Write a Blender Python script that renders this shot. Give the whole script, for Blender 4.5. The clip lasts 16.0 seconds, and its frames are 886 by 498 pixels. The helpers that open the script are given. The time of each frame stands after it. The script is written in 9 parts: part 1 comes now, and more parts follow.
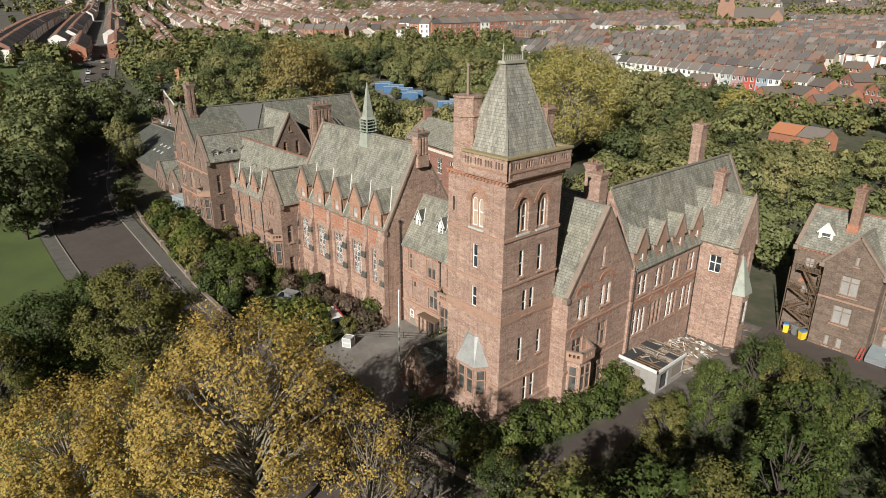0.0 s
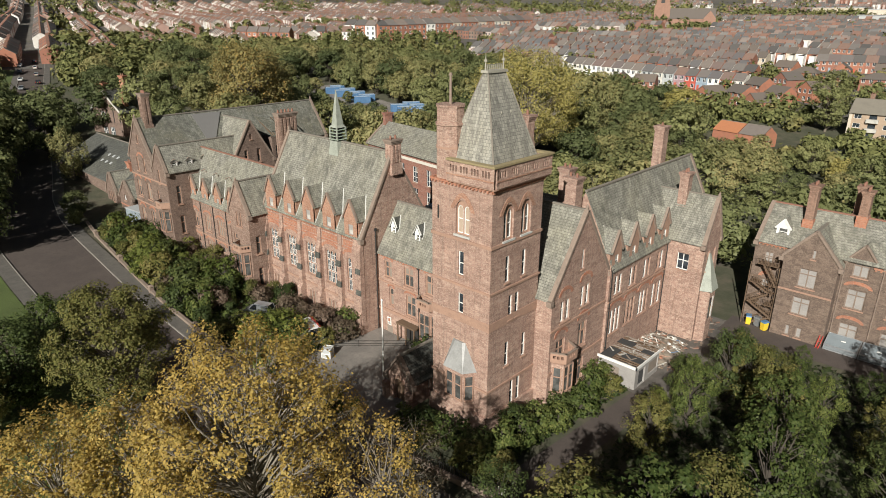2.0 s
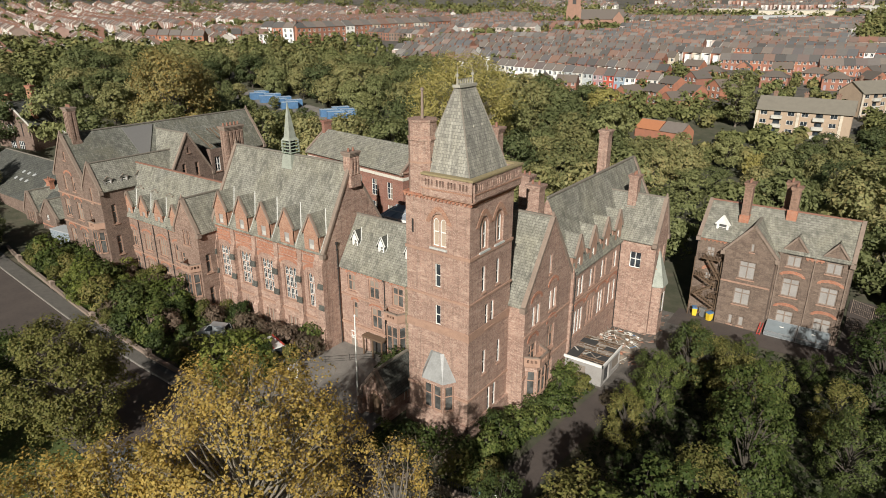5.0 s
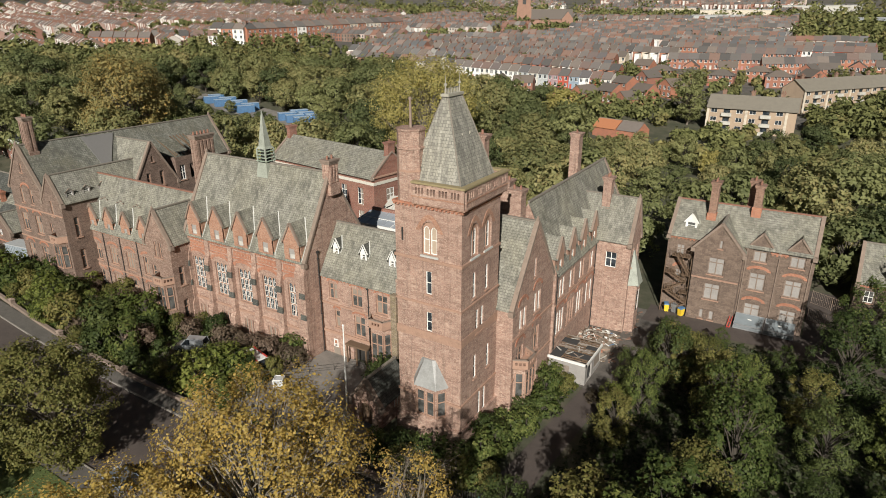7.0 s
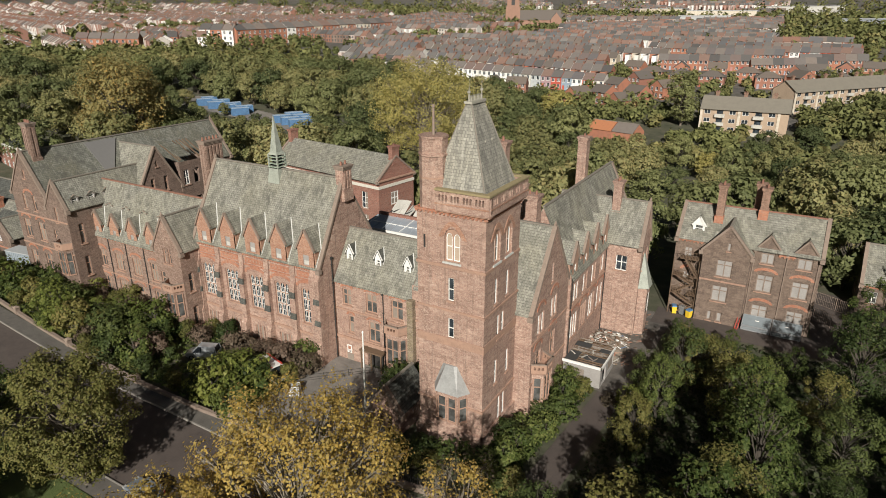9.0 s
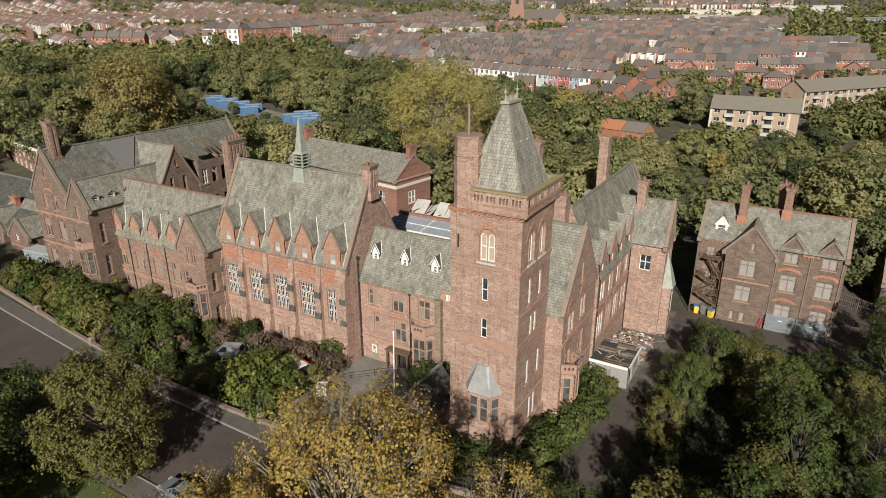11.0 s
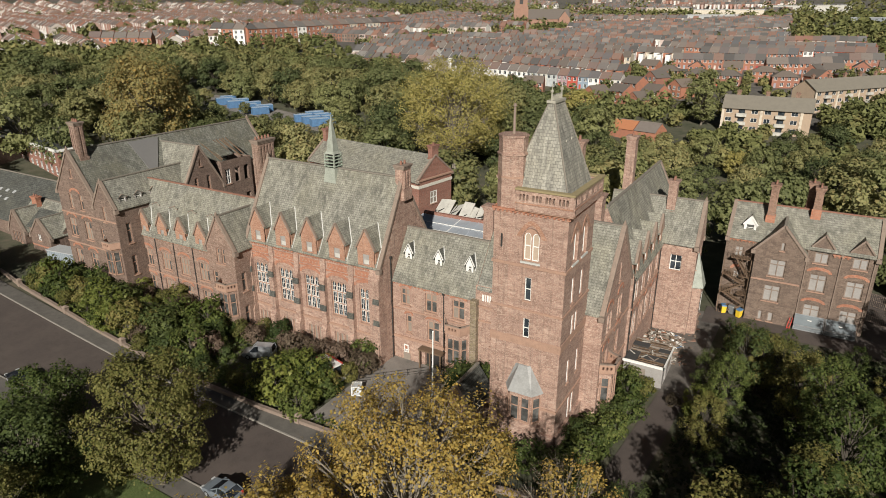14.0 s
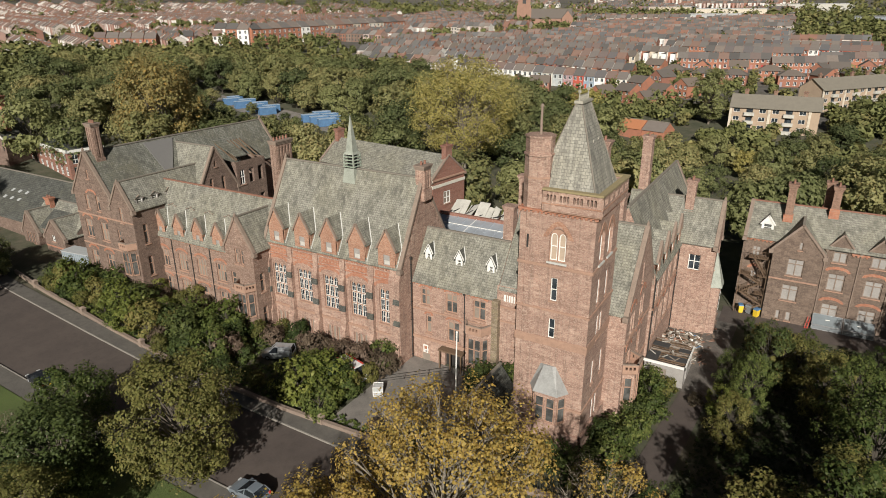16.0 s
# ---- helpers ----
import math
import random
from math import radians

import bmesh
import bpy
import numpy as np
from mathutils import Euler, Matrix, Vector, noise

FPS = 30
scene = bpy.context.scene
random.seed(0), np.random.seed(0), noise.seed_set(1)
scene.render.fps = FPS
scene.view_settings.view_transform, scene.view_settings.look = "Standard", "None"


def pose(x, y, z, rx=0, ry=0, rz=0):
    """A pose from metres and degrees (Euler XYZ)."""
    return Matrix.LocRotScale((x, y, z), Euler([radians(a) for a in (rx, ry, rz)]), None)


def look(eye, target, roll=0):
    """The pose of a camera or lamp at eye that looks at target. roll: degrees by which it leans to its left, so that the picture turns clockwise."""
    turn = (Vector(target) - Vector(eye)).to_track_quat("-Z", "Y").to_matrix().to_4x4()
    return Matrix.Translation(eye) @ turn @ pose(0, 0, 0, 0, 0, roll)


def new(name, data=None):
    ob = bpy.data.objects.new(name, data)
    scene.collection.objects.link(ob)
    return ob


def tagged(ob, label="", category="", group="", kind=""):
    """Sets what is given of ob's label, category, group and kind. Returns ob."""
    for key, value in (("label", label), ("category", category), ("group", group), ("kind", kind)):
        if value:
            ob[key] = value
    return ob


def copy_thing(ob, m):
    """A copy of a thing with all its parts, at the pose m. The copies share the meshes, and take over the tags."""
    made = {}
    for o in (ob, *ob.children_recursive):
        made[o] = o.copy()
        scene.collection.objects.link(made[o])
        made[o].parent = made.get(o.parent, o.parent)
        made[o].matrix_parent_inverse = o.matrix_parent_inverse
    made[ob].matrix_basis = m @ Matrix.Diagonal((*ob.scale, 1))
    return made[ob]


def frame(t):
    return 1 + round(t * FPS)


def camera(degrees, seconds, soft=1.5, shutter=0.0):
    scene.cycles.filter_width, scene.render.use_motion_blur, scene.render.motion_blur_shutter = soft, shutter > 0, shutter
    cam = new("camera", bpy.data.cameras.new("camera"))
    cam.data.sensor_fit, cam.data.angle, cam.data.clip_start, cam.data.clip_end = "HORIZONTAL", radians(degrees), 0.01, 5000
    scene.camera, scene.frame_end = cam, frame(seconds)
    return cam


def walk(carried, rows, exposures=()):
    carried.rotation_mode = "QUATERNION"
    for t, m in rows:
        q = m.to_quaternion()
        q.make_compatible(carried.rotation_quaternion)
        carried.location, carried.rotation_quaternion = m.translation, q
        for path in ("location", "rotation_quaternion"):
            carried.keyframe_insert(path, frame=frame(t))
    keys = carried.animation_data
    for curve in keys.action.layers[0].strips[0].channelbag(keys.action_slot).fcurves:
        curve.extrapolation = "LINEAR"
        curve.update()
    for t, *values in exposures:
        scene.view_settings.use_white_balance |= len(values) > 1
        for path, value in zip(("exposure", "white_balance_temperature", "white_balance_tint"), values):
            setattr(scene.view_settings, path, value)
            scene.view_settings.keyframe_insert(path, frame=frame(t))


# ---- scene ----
cam = camera(70.3, 16.0, soft=0.9)
PATH = [
    (0, (35.180, -38.506, 38.054), (33.782, -37.260, 37.354), 0.28),
    (0.5, (34.632, -39.136, 38.271), (33.261, -37.860, 37.572), 0.23),
    (1, (34.049, -39.784, 38.467), (32.706, -38.478, 37.768), 0.19),
    (1.5, (33.411, -40.430, 38.656), (32.097, -39.093, 37.957), 0.15),
    (2, (32.772, -41.037, 38.827), (31.487, -39.673, 38.129), 0.12),
    (2.5, (32.144, -41.614, 39.019), (30.888, -40.223, 38.321), 0.10),
    (3, (31.507, -42.157, 39.225), (30.281, -40.739, 38.528), 0.08),
    (3.5, (30.889, -42.634, 39.445), (29.693, -41.191, 38.748), 0.05),
    (4, (30.250, -43.111, 39.673), (29.086, -41.642, 38.976), 0.04),
    (6.5, (26.877, -45.556, 40.730), (25.873, -43.975, 40.029), -0.11),
    (7, (26.187, -46.017, 40.954), (25.209, -44.419, 40.253), -0.11),
    (7.5, (25.478, -46.450, 41.171), (24.518, -44.841, 40.470), -0.11),
    (8, (24.769, -46.885, 41.365), (23.819, -45.270, 40.664), -0.11),
    (8.5, (24.033, -47.261, 41.498), (23.088, -45.644, 40.797), -0.09),
    (9, (23.309, -47.645, 41.595), (22.366, -46.026, 40.894), -0.08),
    (11.5, (19.840, -49.519, 41.648), (18.897, -47.902, 40.944), -0.04),
    (12, (19.205, -49.898, 41.640), (18.262, -48.281, 40.936), -0.05),
    (12.5, (18.610, -50.242, 41.630), (17.667, -48.624, 40.926), -0.06),
    (13, (18.043, -50.550, 41.615), (17.101, -48.932, 40.912), -0.08),
    (13.5, (17.492, -50.843, 41.591), (16.548, -49.226, 40.888), -0.09),
    (14, (16.958, -51.153, 41.581), (16.015, -49.536, 40.878), -0.09),
    (14.5, (16.413, -51.479, 41.595), (15.470, -49.861, 40.892), -0.11),
    (15, (15.878, -51.780, 41.615), (14.934, -50.163, 40.911), -0.13),
    (15.5, (15.377, -52.069, 41.644), (14.432, -50.453, 40.940), -0.18),
    (16, (14.894, -52.319, 41.670), (13.949, -50.704, 40.966), -0.24),
]
walk(cam, [(t, look(eye, target, roll)) for t, eye, target, roll in PATH], [(0, 0.13, 6380, 8), (4, 0.08, 6420, 8.5), (7, 0.0, 6450, 9), (16, -0.04, 6500, 9.5)])


# ---- light ----
SUN_AZ, SUN_EL = (0.40, -0.92), 29.0
world = bpy.data.worlds.new("world")
scene.world = world
world.use_nodes = True
_wn = world.node_tree
_sky = _wn.nodes.new("ShaderNodeTexSky")
_sky.sky_type = "NISHITA"
_sky.sun_disc = False
_sky.sun_elevation = radians(SUN_EL)
_sky.sun_rotation = math.atan2(SUN_AZ[0], SUN_AZ[1])
_sky.air_density, _sky.dust_density = 1.3, 2.0
_wn.links.new(_sky.outputs[0], _wn.nodes["Background"].inputs[0])
_wn.nodes["Background"].inputs[1].default_value = 0.0152
sun = new("sun", bpy.data.lights.new("sun", "SUN"))
sun.data.energy, sun.data.angle, sun.data.color = 5.95, radians(0.6), (1.0, 0.95, 0.87)
_h = math.cos(radians(SUN_EL))
_sd = Vector((SUN_AZ[0], SUN_AZ[1], 0)).normalized() * _h + Vector((0, 0, math.sin(radians(SUN_EL))))
sun.matrix_world = look(_sd * 300, (0, 0, 0))

# ---- materials ----


class Mat:
    """A node material with a small vocabulary for building procedural looks."""

    def __init__(self, name, rough=0.85, metal=0.0):
        self.m = bpy.data.materials.new(name)
        self.m.use_nodes = True
        self.t = self.m.node_tree
        self.b = self.t.nodes["Principled BSDF"]
        self.b.inputs["Roughness"].default_value = rough
        self.b.inputs["Metallic"].default_value = metal
        self.co = self.t.nodes.new("ShaderNodeTexCoord").outputs["Object"]

    def node(self, kind, **kw):
        n = self.t.nodes.new("ShaderNode" + kind)
        for k, v in kw.items():
            n.inputs[k.replace("_", " ")].default_value = v
        return n

    def link(self, a, b):
        self.t.links.new(a, b)

    def noise(self, scale, detail=4, rough=0.55, stretch=None):
        n = self.node("TexNoise", Scale=scale, Detail=detail, Roughness=rough)
        co = self.co
        if stretch:
            mp = self.node("Mapping")
            mp.inputs["Scale"].default_value = stretch
            self.link(co, mp.inputs[0])
            co = mp.outputs[0]
        self.link(co, n.inputs["Vector"])
        return n.outputs["Fac"]

    def ramp(self, fac, stops):
        r = self.t.nodes.new("ShaderNodeValToRGB")
        while len(r.color_ramp.elements) < len(stops):
            r.color_ramp.elements.new(0.5)
        for e, (p, c) in zip(r.color_ramp.elements, stops):
            e.position, e.color = p, (*c, 1) if len(c) == 3 else c
        self.link(fac, r.inputs[0])
        return r.outputs[0]

    def mix(self, fac, a, b, mode="MIX"):
        n = self.t.nodes.new("ShaderNodeMix")
        n.data_type, n.blend_type = "RGBA", mode
        for s, v in ((n.inputs[0], fac), (n.inputs[6], a), (n.inputs[7], b)):
            if hasattr(v, "is_output"):
                self.link(v, s)
            elif isinstance(v, (int, float)):
                s.default_value = v
            else:
                s.default_value = (*v, 1)
        return n.outputs[2]

    def bump(self, fac, dist=0.02, strength=0.5):
        n = self.node("Bump", Strength=strength, Distance=dist)
        self.link(fac, n.inputs["Height"])
        self.link(n.outputs[0], self.b.inputs["Normal"])

    def random(self):
        return self.t.nodes.new("ShaderNodeObjectInfo").outputs["Random"]

    def island(self):
        return self.t.nodes.new("ShaderNodeNewGeometry").outputs["Random Per Island"]

    def colour(self, c):
        if hasattr(c, "is_output"):
            self.link(c, self.b.inputs["Base Color"])
        else:
            self.b.inputs["Base Color"].default_value = (*c, 1)
        return self


def coursed(m, length, course, mortar, a, b, zscale=1.0, gap=0.012):
    """Blocks laid in level courses whichever way the face looks: returns the colour and the joint factor."""
    sx = m.t.nodes.new("ShaderNodeSeparateXYZ")
    m.link(m.co, sx.inputs[0])
    ad = m.node("Math")
    m.link(sx.outputs[0], ad.inputs[0])
    m.link(sx.outputs[1], ad.inputs[1])
    zz = m.node("Math")
    zz.operation = "MULTIPLY"
    m.link(sx.outputs[2], zz.inputs[0])
    zz.inputs[1].default_value = zscale
    cb = m.t.nodes.new("ShaderNodeCombineXYZ")
    m.link(ad.outputs[0], cb.inputs[0])
    m.link(zz.outputs[0], cb.inputs[1])
    br = m.node("TexBrick", Scale=1.0, Mortar_Size=gap)
    br.inputs["Brick Width"].default_value, br.inputs["Row Height"].default_value = length, course
    br.inputs["Color1"].default_value, br.inputs["Color2"].default_value = (*a, 1), (*b, 1)
    br.inputs["Mortar"].default_value = (*mortar, 1)
    br.inputs["Bias"].default_value = 0.0
    m.link(cb.outputs[0], br.inputs["Vector"])
    return br.outputs[0], br.outputs["Fac"]


def masonry(name, a, b, mortar, course=0.17, length=0.42, stain=0.6, pale=(0.46, 0.36, 0.3)):
    """Coursed brick or stone, with odd pale and dark blocks, level bands, worn patches and rain streaks."""
    m = Mat(name, 0.92)
    c, joint = coursed(m, length, course, mortar, a, b)
    odd, _ = coursed(m, length * 1.3, course * 1.5, (0.5, 0.5, 0.5), (1, 1, 1), (0, 0, 0), gap=0.0)
    c = m.mix(m.ramp(odd, [(0.1, (0.5, 0.5, 0.5)), (0.34, (0, 0, 0))]), c, tuple(x * 0.62 for x in b))
    c = m.mix(m.ramp(odd, [(0.74, (0, 0, 0)), (0.95, (0.45, 0.45, 0.45))]), c, tuple(x * 0.5 + y * 0.5 for x, y in zip(a, pale)))
    band = m.noise(1.0, 3, 0.6, (0.06, 0.06, 1.1))
    c = m.mix(m.ramp(band, [(0.5, (0, 0, 0)), (0.62, (0.45, 0.45, 0.45))]), c, tuple(x * 0.7 for x in b))
    speck = m.noise(2.6, 4, 0.75, (1, 1, 2.6))
    c = m.mix(m.ramp(speck, [(0.56, (0, 0, 0)), (0.64, (0.55, 0.55, 0.55))]), c, pale)
    big = m.noise(0.3, 6, 0.65)
    c = m.mix(m.ramp(big, [(0.4, (0.0, 0.0, 0.0)), (0.66, (0.6, 0.6, 0.6))]), c, tuple(x * 0.78 + 0.01 for x in b))
    fine = m.noise(5.5, 5, 0.75, (1, 1, 1.8))
    c = m.mix(m.ramp(fine, [(0.52, (0, 0, 0)), (0.62, (0.5, 0.5, 0.5))]), c, pale)
    c = m.mix(m.ramp(fine, [(0.34, (0.55, 0.55, 0.55)), (0.44, (0, 0, 0))]), c, tuple(x * 0.5 for x in b))
    streak = m.noise(0.9, 6, 0.75, (3.2, 3.2, 0.2))
    c = m.mix(m.ramp(streak, [(0.5, (0, 0, 0)), (0.7, (stain * 0.75,) * 3)]), c, (0.085, 0.065, 0.05))
    m.colour(c)
    m.bump(m.noise(7, 6, 0.75), 0.05, 0.8)
    return m.m


def slates(name, base, dark, moss, row=0.23, moss_amount=0.45):
    """Slate courses with rain runs down the slope, lichen and slipped pale slates."""
    m = Mat(name, 0.8)
    c, joint = coursed(m, 0.33, row, tuple(x * 0.55 for x in dark), tuple(x * 0.98 for x in base), tuple(x * 0.3 + y * 0.65 for x, y in zip(dark, base)), 1.0, 0.018)
    big = m.noise(0.16, 6, 0.65)
    c = m.mix(m.ramp(big, [(0.4, (0, 0, 0)), (0.64, (moss_amount,) * 3)]), c, moss)
    run = m.noise(0.55, 6, 0.72, (1.7, 1.7, 0.12))
    c = m.mix(m.ramp(run, [(0.42, (0, 0, 0)), (0.68, (0.85, 0.85, 0.85))]), c, tuple(x * 0.42 for x in dark))
    pale = m.noise(0.8, 6, 0.7, (2.2, 2.2, 0.16))
    c = m.mix(m.ramp(pale, [(0.52, (0, 0, 0)), (0.7, (0.6, 0.6, 0.6))]), c, tuple(min(1, x * 1.45) for x in base))
    fine = m.noise(3.5, 5, 0.7)
    c = m.mix(m.ramp(fine, [(0.5, (0, 0, 0)), (0.68, (0.5, 0.5, 0.5))]), c, tuple(x * 0.5 for x in dark))
    lichen = m.noise(6.0, 4, 0.7)
    c = m.mix(m.ramp(lichen, [(0.62, (0, 0, 0)), (0.7, (0.3, 0.3, 0.3))]), c, tuple(min(1, x * 1.5) for x in base))
    slip, _ = coursed(m, 0.33, row, (0.5, 0.5, 0.5), (1, 1, 1), (0, 0, 0), 1.0, 0.0)
    c = m.mix(m.ramp(slip, [(0.05, (0.3, 0.3, 0.3)), (0.14, (0, 0, 0))]), c, tuple(x * 0.5 for x in dark))
    c = m.mix(m.ramp(slip, [(0.92, (0, 0, 0)), (0.97, (0.25, 0.25, 0.25))]), c, tuple(min(1, x * 1.3) for x in base))
    c = m.mix(m.mix(1.0, joint, (0.4, 0.4, 0.4), "MULTIPLY"), c, tuple(x * 0.4 for x in dark))
    m.colour(c)
    m.bump(joint, 0.03, 0.5)
    return m.m


def plain(name, c, rough=0.7, metal=0.0, var=0.25, scale=3.0, bump=0.0, dirt=(0.05, 0.045, 0.04)):
    m = Mat(name, rough, metal)
    k = m.mix(m.ramp(m.noise(scale, 6, 0.65), [(0.4, (0, 0, 0)), (0.75, (var, var, var))]), c, tuple(x * 0.45 + d * 0.5 for x, d in zip(c, dirt)))
    k = m.mix(m.ramp(m.noise(scale * 7, 4, 0.6), [(0.45, (0, 0, 0)), (0.8, (var, var, var))]), k, tuple(min(1, x * 1.25) for x in c))
    m.colour(k)
    if bump:
        m.bump(m.noise(scale * 10, 5, 0.7), bump, 0.5)
    return m.m


def leaves(name, cols, rough=0.55, through_light=0.25, vary=1.0):
    """Leaf colour varied by leaf clump and by tree."""
    m = Mat(name, rough)
    m.b.inputs["Specular IOR Level"].default_value = 0.15
    c = m.ramp(m.island(), [(i / max(1, len(cols) - 1), k) for i, k in enumerate(cols)])
    hv = m.node("HueSaturation")
    rr = m.node("MapRange")
    m.link(m.random(), rr.inputs[0])
    rr.inputs[3].default_value, rr.inputs[4].default_value = 1 - 0.32 * vary, 1 + 0.28 * vary
    m.link(rr.outputs[0], hv.inputs["Value"])
    hr = m.node("MapRange")
    m.link(m.random(), hr.inputs[0])
    hr.inputs[3].default_value, hr.inputs[4].default_value = 0.5 + 0.015 * vary, 0.5 - 0.015 * vary
    m.link(hr.outputs[0], hv.inputs["Hue"])
    m.link(c, hv.inputs["Color"])
    m.colour(hv.outputs[0])
    tr = m.t.nodes.new("ShaderNodeBsdfTranslucent")
    m.link(hv.outputs[0], tr.inputs[0])
    mx = m.node("MixShader", Fac=through_light)
    m.link(m.b.outputs[0], mx.inputs[1])
    m.link(tr.outputs[0], mx.inputs[2])
    m.link(mx.outputs[0], m.t.nodes["Material Output"].inputs[0])
    return m.m


def glass(name, c=(0.02, 0.025, 0.03), rough=0.12):
    m = Mat(name, rough)
    m.colour(m.mix(m.ramp(m.noise(0.9, 3), [(0.4, (0, 0, 0)), (0.7, (1, 1, 1))]), c, tuple(x * 2.6 + 0.01 for x in c)))
    m.bump(m.noise(1.5, 2), 0.01, 0.3)
    return m.m


STONE = masonry("red_sandstone_brick", (0.44, 0.28, 0.213), (0.305, 0.183, 0.14), (0.36, 0.27, 0.215), pale=(0.6, 0.475, 0.385))
STONE_D = masonry("weathered_brick", (0.22, 0.148, 0.114), (0.15, 0.1, 0.078), (0.2, 0.15, 0.12), stain=0.75, pale=(0.32, 0.24, 0.19))
RUBBLE = masonry("brown_villa_stone", (0.2, 0.143, 0.108), (0.14, 0.098, 0.075), (0.19, 0.15, 0.12), 0.24, 0.5, 0.5, (0.29, 0.22, 0.17))
TERRA = masonry("orange_terracotta_brick", (0.52, 0.2, 0.105), (0.4, 0.15, 0.085), (0.32, 0.22, 0.17), 0.085, 0.24, 0.45, (0.42, 0.28, 0.2))
TERRA_P = masonry("worn_orange_brick", (0.47, 0.24, 0.15), (0.36, 0.175, 0.11), (0.34, 0.24, 0.18), 0.085, 0.24, 0.4, (0.5, 0.36, 0.27))
STONE_M = masonry("brown_red_brick", (0.31, 0.198, 0.15), (0.215, 0.133, 0.1), (0.28, 0.205, 0.16), pale=(0.46, 0.36, 0.29))
VILLA_BRICK = masonry("brown_orange_brick", (0.33, 0.19, 0.13), (0.22, 0.125, 0.085), (0.25, 0.18, 0.14), 0.085, 0.24, 0.6, (0.36, 0.24, 0.18))
DRESS = plain("dressed_red_sandstone", (0.37, 0.23, 0.165), 0.9, var=0.6, scale=1.5, bump=0.02)
COPING = plain("weathered_coping_stone", (0.25, 0.19, 0.15), 0.9, var=0.7, scale=1.6, bump=0.02)
SLATE = slates("grey_green_slate", (0.295, 0.285, 0.24), (0.2, 0.193, 0.163), (0.27, 0.252, 0.175), 0.25)
SLATE_M = slates("mottled_blue_grey_slate", (0.23, 0.23, 0.197), (0.165, 0.165, 0.14), (0.14, 0.13, 0.088), 0.25, 0.85)
SLATE_D = slates("dark_grey_slate", (0.125, 0.127, 0.112), (0.08, 0.083, 0.075), (0.115, 0.11, 0.08))
SLATE_T = slates("pale_tower_slate", (0.36, 0.345, 0.295), (0.26, 0.25, 0.22), (0.36, 0.33, 0.24), 0.3, 0.4)
RIDGE_G = plain("grey_ridge_stone", (0.22, 0.195, 0.16), 0.9, var=0.6)
RIDGE_R = plain("red_ridge_tile", (0.26, 0.13, 0.09), 0.85, var=0.5)
LEAD = plain("lead_flashing", (0.42, 0.43, 0.43), 0.55, var=0.4)
FLASH = plain("white_lead_flashing", (0.5, 0.5, 0.47), 0.6, var=0.5)
LEADROOF = plain("pale_copper_lead", (0.31, 0.33, 0.28), 0.6, var=0.8, scale=1.2)
COPPER = plain("green_copper_slat", (0.36, 0.43, 0.34), 0.7, var=0.6)
GREYPANE = plain("grey_boarded_pane", (0.33, 0.31, 0.29), 0.5, var=0.5, scale=0.8)
PALEPANE = plain("pale_boarded_pane", (0.52, 0.5, 0.46), 0.6, var=0.4, scale=1.5)
RENDER_P = plain("flaking_pale_paint", (0.45, 0.43, 0.38), 0.8, var=0.6, scale=2.0)
IRON = plain("black_iron", (0.03, 0.028, 0.026), 0.6, var=0.3)
WHITE = plain("white_paint", (0.76, 0.75, 0.71), 0.55, var=0.3)
BOARD = plain("grey_brown_board", (0.26, 0.215, 0.175), 0.8, var=0.5, scale=2.0)
GLASS = glass("window_glass")
GLASS_S = glass("dusty_window_glass", (0.055, 0.055, 0.052), 0.25)
CREST = plain("pale_crest_stone", (0.36, 0.34, 0.28), 0.85, var=0.5)
TANPANE = plain("tan_boarded_pane", (0.42, 0.33, 0.25), 0.8, var=0.4)
MOSSY = plain("mossy_parapet_cap", (0.29, 0.235, 0.125), 0.95, var=0.6, scale=4, bump=0.02)
TIMBER = plain("brown_timber", (0.14, 0.09, 0.055), 0.8, var=0.5)
CONCRETE = plain("grey_concrete", (0.33, 0.32, 0.3), 0.9, var=0.5, scale=1.0, bump=0.01)
BARK = plain("grey_bark", (0.16, 0.135, 0.105), 0.95, var=0.6, scale=4, bump=0.03)
BARK_D = plain("dark_bark", (0.06, 0.05, 0.038), 0.95, var=0.6, scale=4, bump=0.03)
BARK_P = plain("pale_bark", (0.25, 0.22, 0.175), 0.95, var=0.6, scale=3, bump=0.02)

# ---- mesh tools ----


